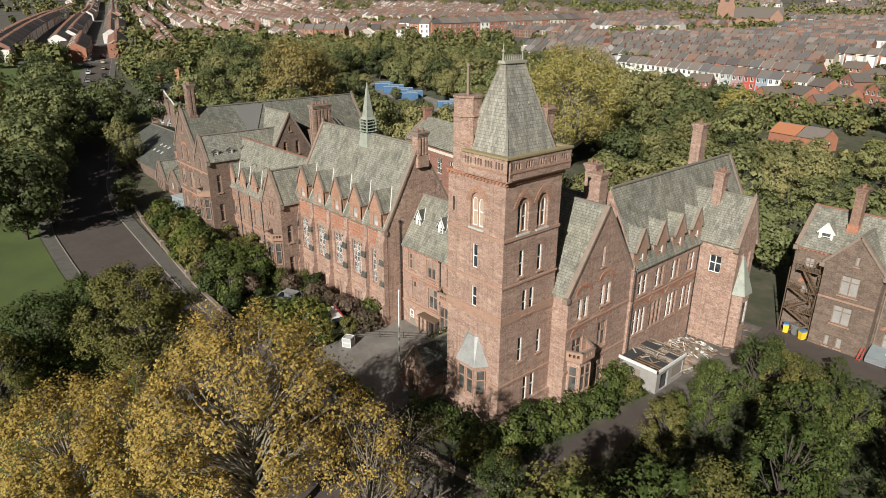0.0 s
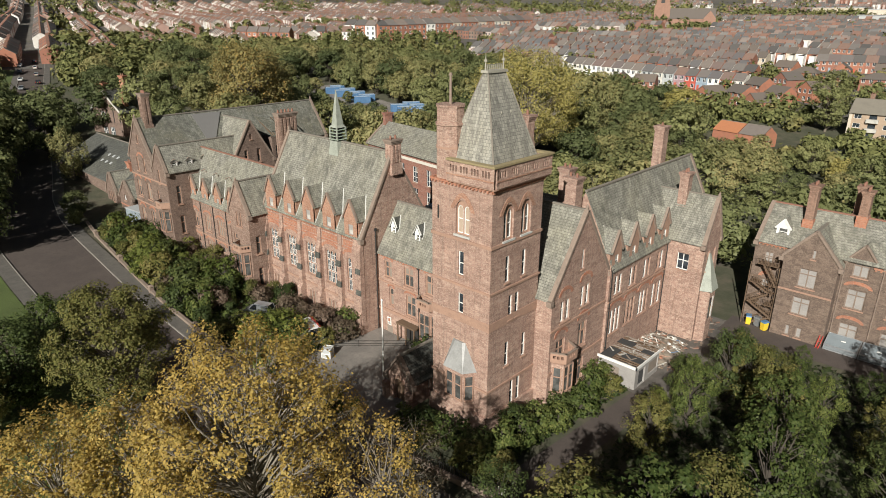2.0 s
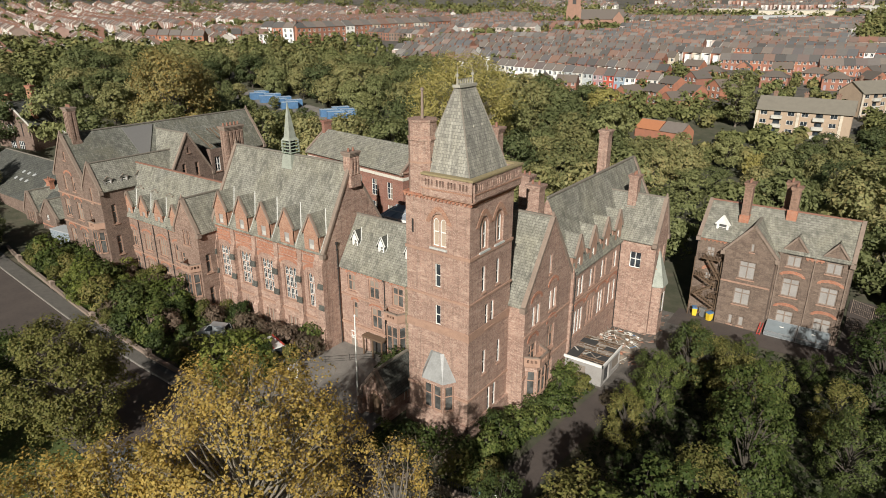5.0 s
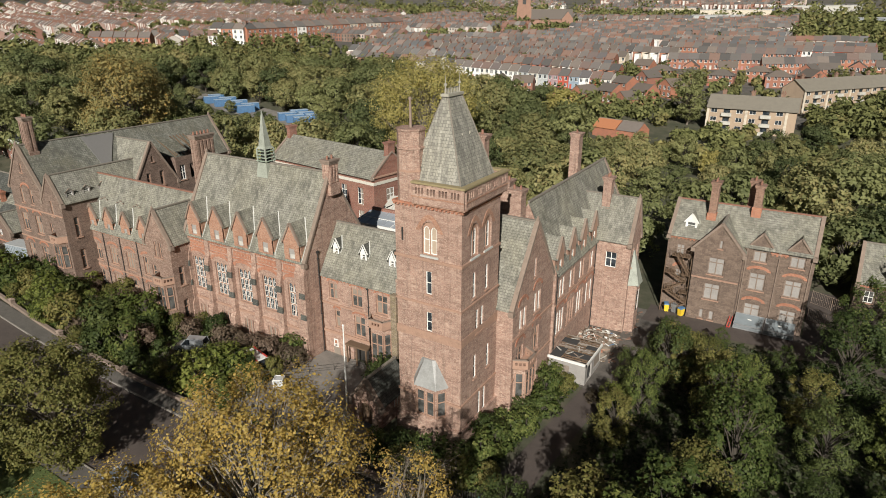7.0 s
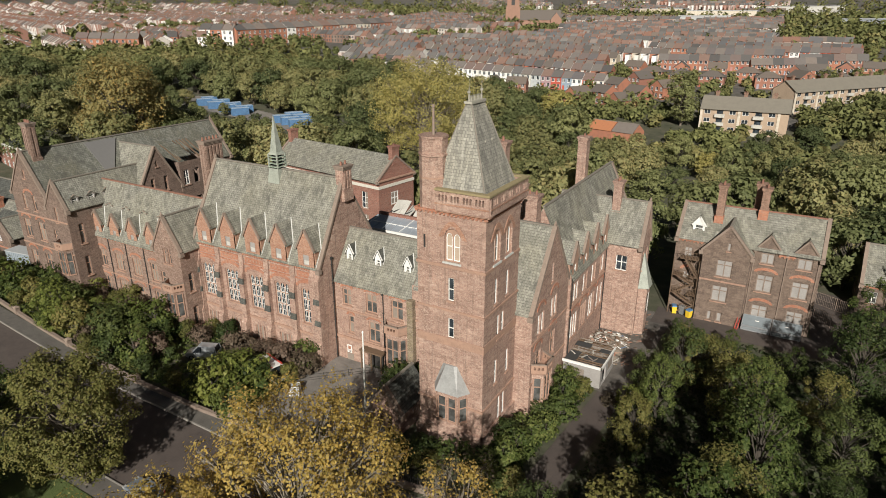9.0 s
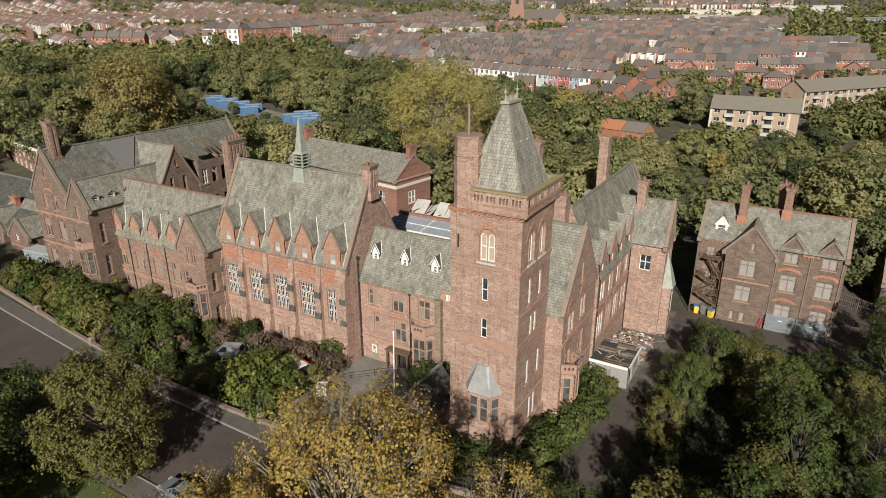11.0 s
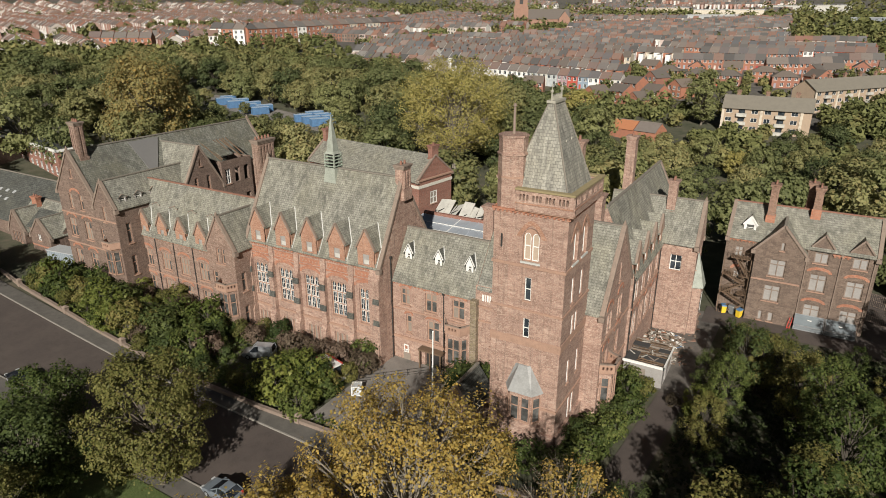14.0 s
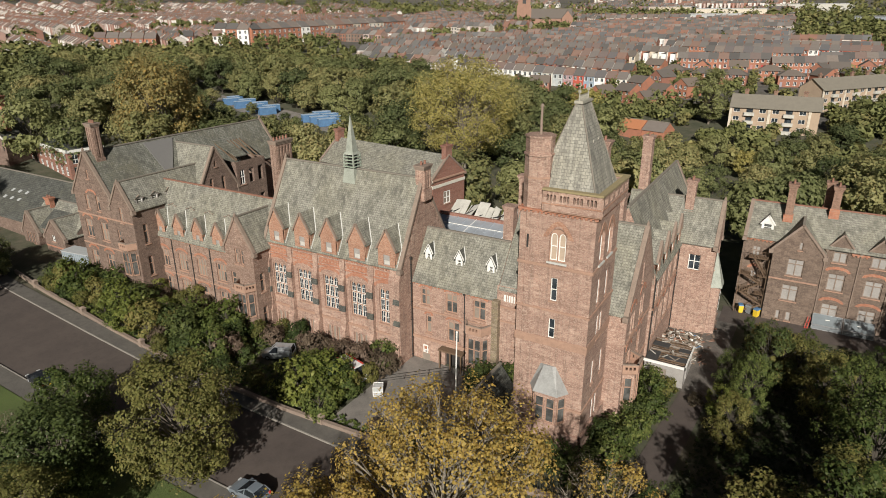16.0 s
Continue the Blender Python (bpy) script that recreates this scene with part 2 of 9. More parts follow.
class Geo:
    """Gathers faces for one mesh."""

    def __init__(self):
        self.v, self.f, self.mi = [], [], []

    def poly(self, pts, mi=0):
        i = len(self.v)
        self.v += [tuple(p) for p in pts]
        self.f.append(tuple(range(i, i + len(pts))))
        self.mi.append(mi)

    def hexa(self, p, mi=0):
        """A solid from eight corners: the lower four counter-clockwise, then the upper four."""
        i = len(self.v)
        self.v += [tuple(q) for q in p]
        for f in ((3, 2, 1, 0), (4, 5, 6, 7), (0, 1, 5, 4), (1, 2, 6, 5), (2, 3, 7, 6), (3, 0, 4, 7)):
            self.f.append(tuple(i + k for k in f))
            self.mi.append(mi)

    def box(self, x0, x1, y0, y1, z0, z1, mi=0, m=None):
        p = [(x0, y0, z0), (x1, y0, z0), (x1, y1, z0), (x0, y1, z0), (x0, y0, z1), (x1, y0, z1), (x1, y1, z1), (x0, y1, z1)]
        self.hexa([m @ Vector(q) for q in p] if m else p, mi)

    def beam(self, a, b, w, h, up=(0, 0, 1), mi=0):
        """A square bar from a to b, w wide and h high about its line."""
        a, b, up = Vector(a), Vector(b), Vector(up)
        d = (b - a).normalized()
        s = d.cross(up).normalized() * (w / 2)
        u = s.cross(d).normalized() * (h / 2)
        self.hexa([a - s - u, a + s - u, b + s - u, b - s - u, a - s + u, a + s + u, b + s + u, b - s + u], mi)

    def tube(self, a, b, r0, r1, n=8, mi=0, caps=True):
        a, b = Vector(a), Vector(b)
        d = (b - a).normalized()
        s = d.orthogonal().normalized()
        t = d.cross(s)
        i = len(self.v)
        for p, r in ((a, r0), (b, r1)):
            for k in range(n):
                an = 2 * math.pi * k / n
                self.v.append(tuple(p + (s * math.cos(an) + t * math.sin(an)) * r))
        for k in range(n):
            self.f.append((i + k, i + (k + 1) % n, i + n + (k + 1) % n, i + n + k))
            self.mi.append(mi)
        if caps:
            self.f += [tuple(i + k for k in reversed(range(n))), tuple(i + n + k for k in range(n))]
            self.mi += [mi, mi]

    def prism(self, ring, z0, z1, scale=1.0, centre=None, mi=0):
        """A vertical solid over a counter-clockwise ring, its top scaled about the centre."""
        n = len(ring)
        c = centre or (sum(p[0] for p in ring) / n, sum(p[1] for p in ring) / n)
        i = len(self.v)
        self.v += [(x, y, z0) for x, y in ring]
        self.v += [(c[0] + (x - c[0]) * scale, c[1] + (y - c[1]) * scale, z1) for x, y in ring]
        for k in range(n):
            self.f.append((i + k, i + (k + 1) % n, i + n + (k + 1) % n, i + n + k))
            self.mi.append(mi)
        self.f += [tuple(i + k for k in reversed(range(n))), tuple(i + n + k for k in range(n))]
        self.mi += [mi, mi]

    def mesh(self, name, mats):
        me = bpy.data.meshes.new(name)
        me.from_pydata(self.v, [], self.f)
        for m in mats if isinstance(mats, (list, tuple)) else [mats]:
            me.materials.append(m)
        if any(self.mi):
            me.polygons.foreach_set("material_index", self.mi)
        me.validate()
        me.update()
        return me


def part(name, geo, mats, parent=None, label="", m=None):
    ob = new(name, geo.mesh(name, mats) if isinstance(geo, Geo) else geo)
    if parent:
        ob.parent = parent
    if m is not None:
        ob.matrix_local = m
    if label:
        ob["label"] = label
    return ob


def thing(name, m, label, category, group="", kind=""):
    return_ob = new(name)
    return_ob.empty_display_size = 0.5
    return_ob.matrix_basis = m
    return tagged(return_ob, label, category, group, kind)


def ring(n, r, cx=0, cy=0, turn=0.0):
    return [(cx + r * math.cos(2 * math.pi * (k + turn) / n), cy + r * math.sin(2 * math.pi * (k + turn) / n)) for k in range(n)]


def wall_at(p0, p1):
    """The frame of a wall seen from outside: x runs from p0 to p1, y points into the building, z up."""
    d = Vector((p1[0] - p0[0], p1[1] - p0[1], 0)).normalized()
    n = Vector((-d.y, d.x, 0))
    return Matrix(((d.x, n.x, 0, p0[0]), (d.y, n.y, 0, p0[1]), (0, 0, 1, 0), (0, 0, 0, 1)))


def clip(poly, a, b, c):
    """The part of a polygon in (u, z) where a*u + b*z <= c."""
    out = []
    for i, p in enumerate(poly):
        q = poly[(i + 1) % len(poly)]
        dp, dq = a * p[0] + b * p[1] - c, a * q[0] + b * q[1] - c
        if dp <= 1e-9:
            out.append(p)
        if (dp < -1e-9 and dq > 1e-9) or (dp > 1e-9 and dq < -1e-9):
            k = dp / (dp - dq)
            out.append((p[0] + (q[0] - p[0]) * k, p[1] + (q[1] - p[1]) * k))
    return out


def wall(g, W, length, z0, ze, holes=(), apex=None, thick=0.45, mi=0):
    """A wall with openings right through it. holes: (u0, u1, z0, z1[, rise of a pointed head]). apex: (u, z) of a gable."""
    us = sorted({0.0, length, *[h[0] for h in holes], *[h[1] for h in holes]})
    top = apex[1] if apex else ze
    zs = sorted({z0, ze, top, *[h[2] for h in holes], *[h[3] for h in holes]})
    for u0, u1 in zip(us, us[1:]):
        for a, b in zip(zs, zs[1:]):
            um, zm = (u0 + u1) / 2, (a + b) / 2
            if any(h[0] < um < h[1] and h[2] < zm < h[3] for h in holes):
                continue
            p = [(u0, a), (u1, a), (u1, b), (u0, b)]
            if apex and b > ze + 1e-6:
                ua, za = apex
                k0, k1 = (za - ze) / max(ua, 1e-6), (za - ze) / max(length - ua, 1e-6)
                p = clip(p, -k0, 1, ze)
                p = clip(p, k1, 1, ze + k1 * length) if p else p
            if len(p) < 3:
                continue
            g.poly([W @ Vector((u, 0, z)) for u, z in p], mi)
            g.poly([W @ Vector((u, thick, z)) for u, z in reversed(p)], mi)
    for h in holes:
        u0, u1, a, b = h[:4]
        rise = h[4] if len(h) > 4 else 0
        um = (u0 + u1) / 2
        if rise:
            n = 5
            left = [(u0 + (um - u0) * (1 - math.cos(i / n * math.pi / 2)), b - rise + rise * math.sin(i / n * math.pi / 2)) for i in range(n + 1)]
            right = [(2 * um - u, z) for u, z in reversed(left)]
            head = left + right[1:]
            for side in (left + [(u0, b)], [(u1, b)] + right):
                for d, rev in ((0, False), (thick, True)):
                    q = [W @ Vector((u, d, z)) for u, z in side]
                    g.poly(q[::-1] if not rev else q, mi)
            rim = [(u0, a)] + head + [(u1, a)]
        else:
            rim = [(u0, a), (u0, b), (u1, b), (u1, a)]
        for (ua, za), (ub, zb) in zip(rim, rim[1:] + rim[:1]):
            g.poly([W @ Vector((ua, 0, za)), W @ Vector((ub, 0, zb)), W @ Vector((ub, thick, zb)), W @ Vector((ua, thick, za))], mi)


def window(parent, W, u0, u1, z0, z1, rise=0.0, cols=2, rows=(0.6,), bar=0.09, frame_mat=None, pane_mat=None, depth=0.24, sill=True, blind=0.0):
    """A window in an opening: frame with mullions and transoms, a pane in each light, a sill."""
    fm, pm = frame_mat or DRESS, pane_mat or GLASS
    w, h = u1 - u0, z1 - z0
    xs = [u0 + w * i / cols for i in range(cols + 1)]
    zs = [z0] + [z0 + h * r for r in rows] + [z1]
    lights = []
    for x0, x1 in zip(xs, xs[1:]):
        for a, c in zip(zs, zs[1:]):
            p0, p1 = x0 + (bar if x0 == u0 else bar / 2), x1 - (bar if x1 == u1 else bar / 2)
            q0, q1 = a + (bar if a == z0 else bar / 2), c - (bar if c == z1 else bar / 2)
            lights.append((p0 - u0, p1 - u0, q0, q1))
    g = Geo()
    wall(g, W @ Matrix.Translation((u0, depth - 0.06, 0)), w, z0, z1, lights, None, 0.12)
    fr = part("window", g, fm, parent)
    for x0, x1 in zip(xs, xs[1:]):
        for a, c in zip(zs, zs[1:]):
            p = Geo()
            p.box(x0 + 0.01, x1 - 0.01, depth + 0.0, depth + 0.02, a + 0.01, c - 0.01, 0, W)
            mat = pm
            if blind and random.random() < blind:
                mat = BOARD
            part("pane", p, mat, fr)
    if sill:
        s = Geo()
        s.box(u0 - 0.12, u1 + 0.12, -0.14, depth - 0.06, z0 - 0.16, z0 - 0.004, 0, W)
        part("sill", s, DRESS, fr)
    return fr


def roof_slabs(parent, a, b, half, ze, zr, along, mats, over=0.35, thick=0.16, ridge=None, sides=(1, 1), name="roof"):
    """Two pitched slabs over the ridge line from a to b (local x, y). along: 'x' or 'y'. half: the two half widths (low side, high side)."""
    g = Geo()
    for s, on in zip((-1, 1), sides):
        if not on:
            continue
        hw = half[0] if s < 0 else half[1]
        run = (zr - ze) / hw
        e = hw + over
        z_e = zr - run * e
        if along == "x":
            o = [(a[0], a[1] + s * e, z_e), (b[0], b[1] + s * e, z_e), (b[0], b[1], zr), (a[0], a[1], zr)]
        else:
            o = [(a[0] + s * e, a[1], z_e), (b[0] + s * e, b[1], z_e), (b[0], b[1], zr), (a[0], a[1], zr)]
        if (s > 0) == (along == "x"):
            o = [o[1], o[0], o[3], o[2]]
        g.hexa([Vector(p) for p in o] + [Vector(p) + Vector((0, 0, thick)) for p in o])
    r = part(name, g, mats, parent)
    if ridge:
        q = Geo()
        q.beam((a[0], a[1], zr + thick + 0.02), (b[0], b[1], zr + thick + 0.02), 0.34, 0.16)
        part("ridge", q, ridge, r)
    return r


def coping(parent, W, length, ze, apex, rise=0.28, wide=0.5, mat=None, finial=0.0, off=0.1):
    """Raised stone edging on a gable, with kneelers and a finial."""
    g = Geo()
    ua, za = apex
    for u, z in ((-0.25, ze - 0.25 * (za - ze) / max(ua, 0.01)), (length + 0.25, ze - 0.25 * (za - ze) / max(length - ua, 0.01))):
        p, q = W @ Vector((u, off, z + rise / 2)), W @ Vector((ua, off, za + rise / 2 + 0.05))
        n = (W.to_3x3() @ Vector((0, 1, 0)))
        d = (q - p).normalized()
        up = n.cross(d) if n.cross(d).z > 0 else d.cross(n)
        g.beam(p, q, wide, rise, up)
        g.box(u - 0.28, u + 0.28, off - 0.3, off + 0.3, z - 0.45, z + 0.1, 0, W)
    if finial:
        g.box(ua - 0.14, ua + 0.14, off - 0.14, off + 0.14, za, za + finial * 0.6, 0, W)
        c = W @ Vector((ua, off, za + finial * 0.6))
        g.tube(c, c + Vector((0, 0, finial * 0.4)), 0.16, 0.03, 6)
    return part("coping", g, mat or COPING, parent)


def chimney(parent, x, y, z0, z1, wx, wy, pots=3, mat=None, flutes=0, pot_mat=None):
    """A stack with plinth, oversailing courses and pots."""
    mat = mat or STONE
    g = Geo()
    h = z1 - z0
    g.box(x - wx / 2 - 0.1, x + wx / 2 + 0.1, y - wy / 2 - 0.1, y + wy / 2 + 0.1, z0, z0 + h * 0.32)
    g.box(x - wx / 2, x + wx / 2, y - wy / 2, y + wy / 2, z0 + h * 0.32, z1 - 0.55)
    c = part("chimney", g, mat, parent)
    fl = []
    nx, ny = (flutes, min(2, flutes)) if wx > wy else (min(2, flutes), flutes)
    for k in range(nx):
        t = -wx / 2 + wx * (k + 0.5) / nx
        for q in (-1, 1):
            fl.append((x + t - wx / nx * 0.28, x + t + wx / nx * 0.28, y + q * wy / 2 - 0.08, y + q * wy / 2 + 0.08))
    for k in range(ny):
        t = -wy / 2 + wy * (k + 0.5) / ny
        for q in (-1, 1):
            fl.append((x + q * wx / 2 - 0.08, x + q * wx / 2 + 0.08, y + t - wy / ny * 0.28, y + t + wy / ny * 0.28))
    for f in fl:
        g = Geo()
        g.box(*f, z0 + h * 0.36, z1 - 0.75)
        part("rib", g, mat, c)
    g = Geo()
    for k in range(3):
        o = 0.07 * (k + 1)
        g.box(x - wx / 2 - o, x + wx / 2 + o, y - wy / 2 - o, y + wy / 2 + o, z1 - 0.55 + 0.18 * k, z1 - 0.55 + 0.18 * (k + 1))
    part("chimney_cap", g, COPING if flutes else mat, c)
    for k in range(pots):
        q = Geo()
        if wx >= wy:
            px, py = x - wx / 2 + wx * (k + 0.5) / pots, y
        else:
            px, py = x, y - wy / 2 + wy * (k + 0.5) / pots
        q.tube((px, py, z1), (px, py, z1 + 0.45), 0.15, 0.12, 8)
        part("chimney_pot", q, pot_mat or RIDGE_R, c)
    return c


def string_course(parent, W, u0, u1, z, h=0.22, proud=0.12, mat=None, name="string_course"):
    g = Geo()
    g.box(u0, u1, -proud, -0.003, z - h / 2, z + h / 2, 0, W)
    return part(name, g, mat or DRESS, parent)


def dentils(parent, W, u0, u1, z, step=0.45, size=0.22, mat=None):
    """A corbel table: a band over a row of small brackets."""
    g = Geo()
    g.box(u0, u1, -0.2, -0.003, z, z + 0.22, 0, W)
    n = int((u1 - u0) / step)
    for k in range(n):
        u = u0 + (k + 0.25) * (u1 - u0) / n
        g.box(u, u + size, -0.16, -0.003, z - size, z - 0.004, 0, W)
    return part("corbel_table", g, mat or TERRA, parent)


def downpipe(parent, W, u, z0, z1, mat=None):
    g = Geo()
    a, b = W @ Vector((u, -0.1, z0)), W @ Vector((u, -0.1, z1))
    g.tube(a, b, 0.07, 0.07, 6)
    g.box(u - 0.16, u + 0.16, -0.24, -0.02, z1 - 0.05, z1 + 0.28, 0, W)
    for k in range(1, int((z1 - z0) / 2.5) + 1):
        z = z0 + k * 2.5
        g.box(u - 0.1, u + 0.1, -0.18, -0.004, z, z + 0.1, 0, W)
    return part("downpipe", g, mat or IRON, parent)


def arch_band(parent, W, uc, z, half, rise, wide=0.3, mat=None, proud=0.05, pointed=True):
    """A relieving arch of coloured brick round a window head."""
    g = Geo()
    n = 8
    pts = []
    for i in range(2 * n + 1):
        a = math.pi * (1 - i / (2 * n))
        u, w = math.cos(a), math.sin(a)
        if pointed:
            u, w = (1 if i > n else -1) * (1 - (i if i <= n else 2 * n - i) / n), math.sin((i if i <= n else 2 * n - i) / n * math.pi / 2)
        pts.append((u, w))
    for (u0, w0), (u1, w1) in zip(pts, pts[1:]):
        k = (half + wide) / half
        kr = (rise + wide) / max(rise, 0.01)
        q = [(uc + u0 * half, z + w0 * rise), (uc + u1 * half, z + w1 * rise), (uc + u1 * half * k, z + w1 * rise * kr), (uc + u0 * half * k, z + w0 * rise * kr)]
        lo = [W @ Vector((u, -0.002, zz)) for u, zz in q]
        hi = [W @ Vector((u, -proud, zz)) for u, zz in q]
        g.hexa(hi + lo)
    return part("brick_arch", g, mat or TERRA, parent)


def dormer(parent, W, u, z, w, hw, hg, back, holes=True, mat=None, roof_mat=None, base=0.0, win=None, frame_mat=None, valley=None, sash=None, panes=None):
    """A gabled dormer: its front stands in the wall frame W at u, sill height z, walls hw high, gable hg higher, roof running back."""
    d = part("dormer", dormer_front(W, u, z, w, hw, hg, back, base, win or (w * 0.5, hw * 0.75)), mat or DRESS, parent)
    g = Geo()
    o = 0.18
    for s in (-1, 1):
        e = [(u + s * (w / 2 + o), base - 0.12, z + hw - o * hg / (w / 2)), (u + s * (w / 2 + o), base + back, z + hw - o * hg / (w / 2)), (u, base + back, z + hw + hg), (u, base - 0.12, z + hw + hg)]
        if s > 0:
            e = [e[1], e[0], e[3], e[2]]
        lo = [W @ Vector(p) for p in e]
        g.hexa([p + Vector((0, 0, 0.0)) for p in lo[::-1]] + [p + Vector((0, 0, 0.12)) for p in lo[::-1]])
    part("dormer_roof", g, roof_mat or SLATE, d)
    c = Geo()
    for s in (-1, 1):
        p = W @ Vector((u + s * (w / 2 + 0.16), base - 0.02, z + hw - 0.1))
        q = W @ Vector((u, base - 0.02, z + hw + hg + 0.12))
        c.beam(p, q, min(0.3, 0.14 * w), min(0.2, 0.12 * w), (0, 0, 1))
    part("dormer_coping", c, frame_mat or COPING, d)
    if valley:
        ev, m = valley
        for s in (1,):
            f = Geo()
            lo = Vector((u + s * (w / 2 + o), (z + hw - 0.35 - ev) / m, z + hw - 0.35))
            hi = Vector((u, (z + hw + hg - ev) / m, z + hw + hg))
            dn = Vector((u + s * (w / 2 + o), base + 0.1, ev + m * (base + 0.1)))
            f.beam(W @ (lo + Vector((0, 0, 0.2))), W @ (hi + Vector((0, 0, 0.2))), 0.11, 0.05)
            f.beam(W @ (lo + Vector((0, 0, 0.17))), W @ (dn + Vector((0, 0, 0.17))), 0.08, 0.05)
            part("valley_flashing", f, FLASH, d)
    ww, wh = win or (w * 0.5, hw * 0.75)
    fr = Geo()
    a, b = z + 0.15, z + 0.15 + wh
    m = (a + b) / 2
    wall(fr, W @ Matrix.Translation((u - ww / 2, base + 0.08, 0)), ww, a, b, [(0.08, ww - 0.08, a + 0.09, m - 0.04), (0.08, ww - 0.08, m + 0.04, b - 0.08)], None, 0.1)
    wd = part("dormer_window", fr, sash or WHITE, d)
    for k, (p, q) in enumerate(((a, m), (m, b))):
        pn = Geo()
        pn.box(u - ww / 2 + 0.05, u + ww / 2 - 0.05, base + 0.13, base + 0.15, p + 0.03, q - 0.03, 0, W)
        part("pane", pn, (panes or (GLASS_S, GLASS_S))[k], wd)
    return d


def dormer_front(W, u, z, w, hw, hg, back, base, win):
    g = Geo()
    sub = W @ Matrix.Translation((u - w / 2, base, 0))
    ww, wh = win
    wall(g, sub, w, z, z + hw, [(w / 2 - ww / 2, w / 2 + ww / 2, z + 0.15, z + 0.15 + wh)], (w / 2, z + hw + hg), 0.3)
    for s in (0, w):
        x0, x1 = (s, s + 0.25) if s == 0 else (s - 0.25, s)
        g.box(x0, x1, 0.31, back, z, z + hw, 0, sub)
    return g


def balcony_bay(th, V, uc, w, zt, sill=2.0, head=0.8, mat=None, deep=1.1):
    """A canted bay with lights on its three faces, carrying a pierced stone balcony."""
    h, q = w / 2, w / 2 - 0.55

    def at(pol):
        return [tuple((V @ Vector((u, v, 0))).to_2d()) for u, v in pol]
    pol = [(uc - h, -0.004), (uc - q, -deep), (uc + q, -deep), (uc + h, -0.004)]
    out = [(uc - h - 0.3, -0.004), (uc - q - 0.15, -deep - 0.35), (uc + q + 0.15, -deep - 0.35), (uc + h + 0.3, -0.004)]
    g = Geo()
    g.prism(at(pol), -2.4, zt)
    b = part("bay", g, mat or STONE, th)
    g = Geo()
    g.prism(at(pol), zt, zt + 0.25, 1.12)
    part("corbel", g, DRESS, b)
    g = Geo()
    g.prism(at(out), zt + 0.25, zt + 0.45)
    part("balcony_floor", g, DRESS, b)
    P, O = at(pol), at(out)
    for k in range(3):
        F = wall_at(O[k], O[k + 1])
        L = math.hypot(O[k + 1][0] - O[k][0], O[k + 1][1] - O[k][1])
        g = Geo()
        hol = [(L / 2 + (i - 1) * 0.42 - 0.13, L / 2 + (i - 1) * 0.42 + 0.13, zt + 0.68, zt + 1.05) for i in range(3)] if L > 1.5 else []
        wall(g, F, L, zt + 0.45, zt + 1.3, hol, None, 0.16)
        bl = part("balustrade", g, DRESS, b)
        g = Geo()
        g.box(-0.05, L + 0.05, -0.05, 0.2, zt + 1.3, zt + 1.42, 0, F)
        part("balcony_coping", g, COPING, bl)
        F = wall_at(P[k], P[k + 1])
        L = math.hypot(P[k + 1][0] - P[k][0], P[k + 1][1] - P[k][1])
        n = 2 if L > 1.4 else 1
        for i in range(n):
            c = L * (i + 0.5) / n
            g = Geo()
            g.box(c - 0.34, c + 0.34, -0.03, -0.003, sill, zt - head, 0, F)
            wn = part("bay_window", g, GLASS_S, b)
            g = Geo()
            for uu in (c - 0.44, c + 0.34):
                g.box(uu, uu + 0.1, -0.13, -0.004, sill - 0.1, zt - head + 0.1, 0, F)
            g.box(c - 0.34, c + 0.34, -0.1, -0.034, (sill + zt - head) / 2 + 0.3, (sill + zt - head) / 2 + 0.4, 0, F)
            g.box(c - 0.44, c + 0.44, -0.18, -0.004, sill - 0.24, sill - 0.1, 0, F)
            part("bay_frame", g, DRESS, wn)
    return b

# ---- ground ----


def smooth(t):
    t = min(1.0, max(0.0, t))
    return t * t * (3 - 2 * t)


def ground_z(x, y):
    """The height of the land: level round the orphanage, then a long slope up to the town in the north and west."""
    d = math.hypot(x, y)
    east = smooth((42 - math.degrees(math.atan2(-x, max(y, 0.001)))) / 40)
    r = d - 118 - 48 * east
    r = 0.5 * (r + math.hypot(r, 36))
    return 40 * (1 - math.exp(-r / 360)) + 80 * smooth((d - 720) / 1100) - 0.75


def site(x, y):
    """From the town plan's grid to the orphanage's axes."""
    return 0.943 * x - 0.042 * y - 0.8, 0.108 * x + 0.9055 * y + 1.3


# ---- the old orphanage, block by block ----


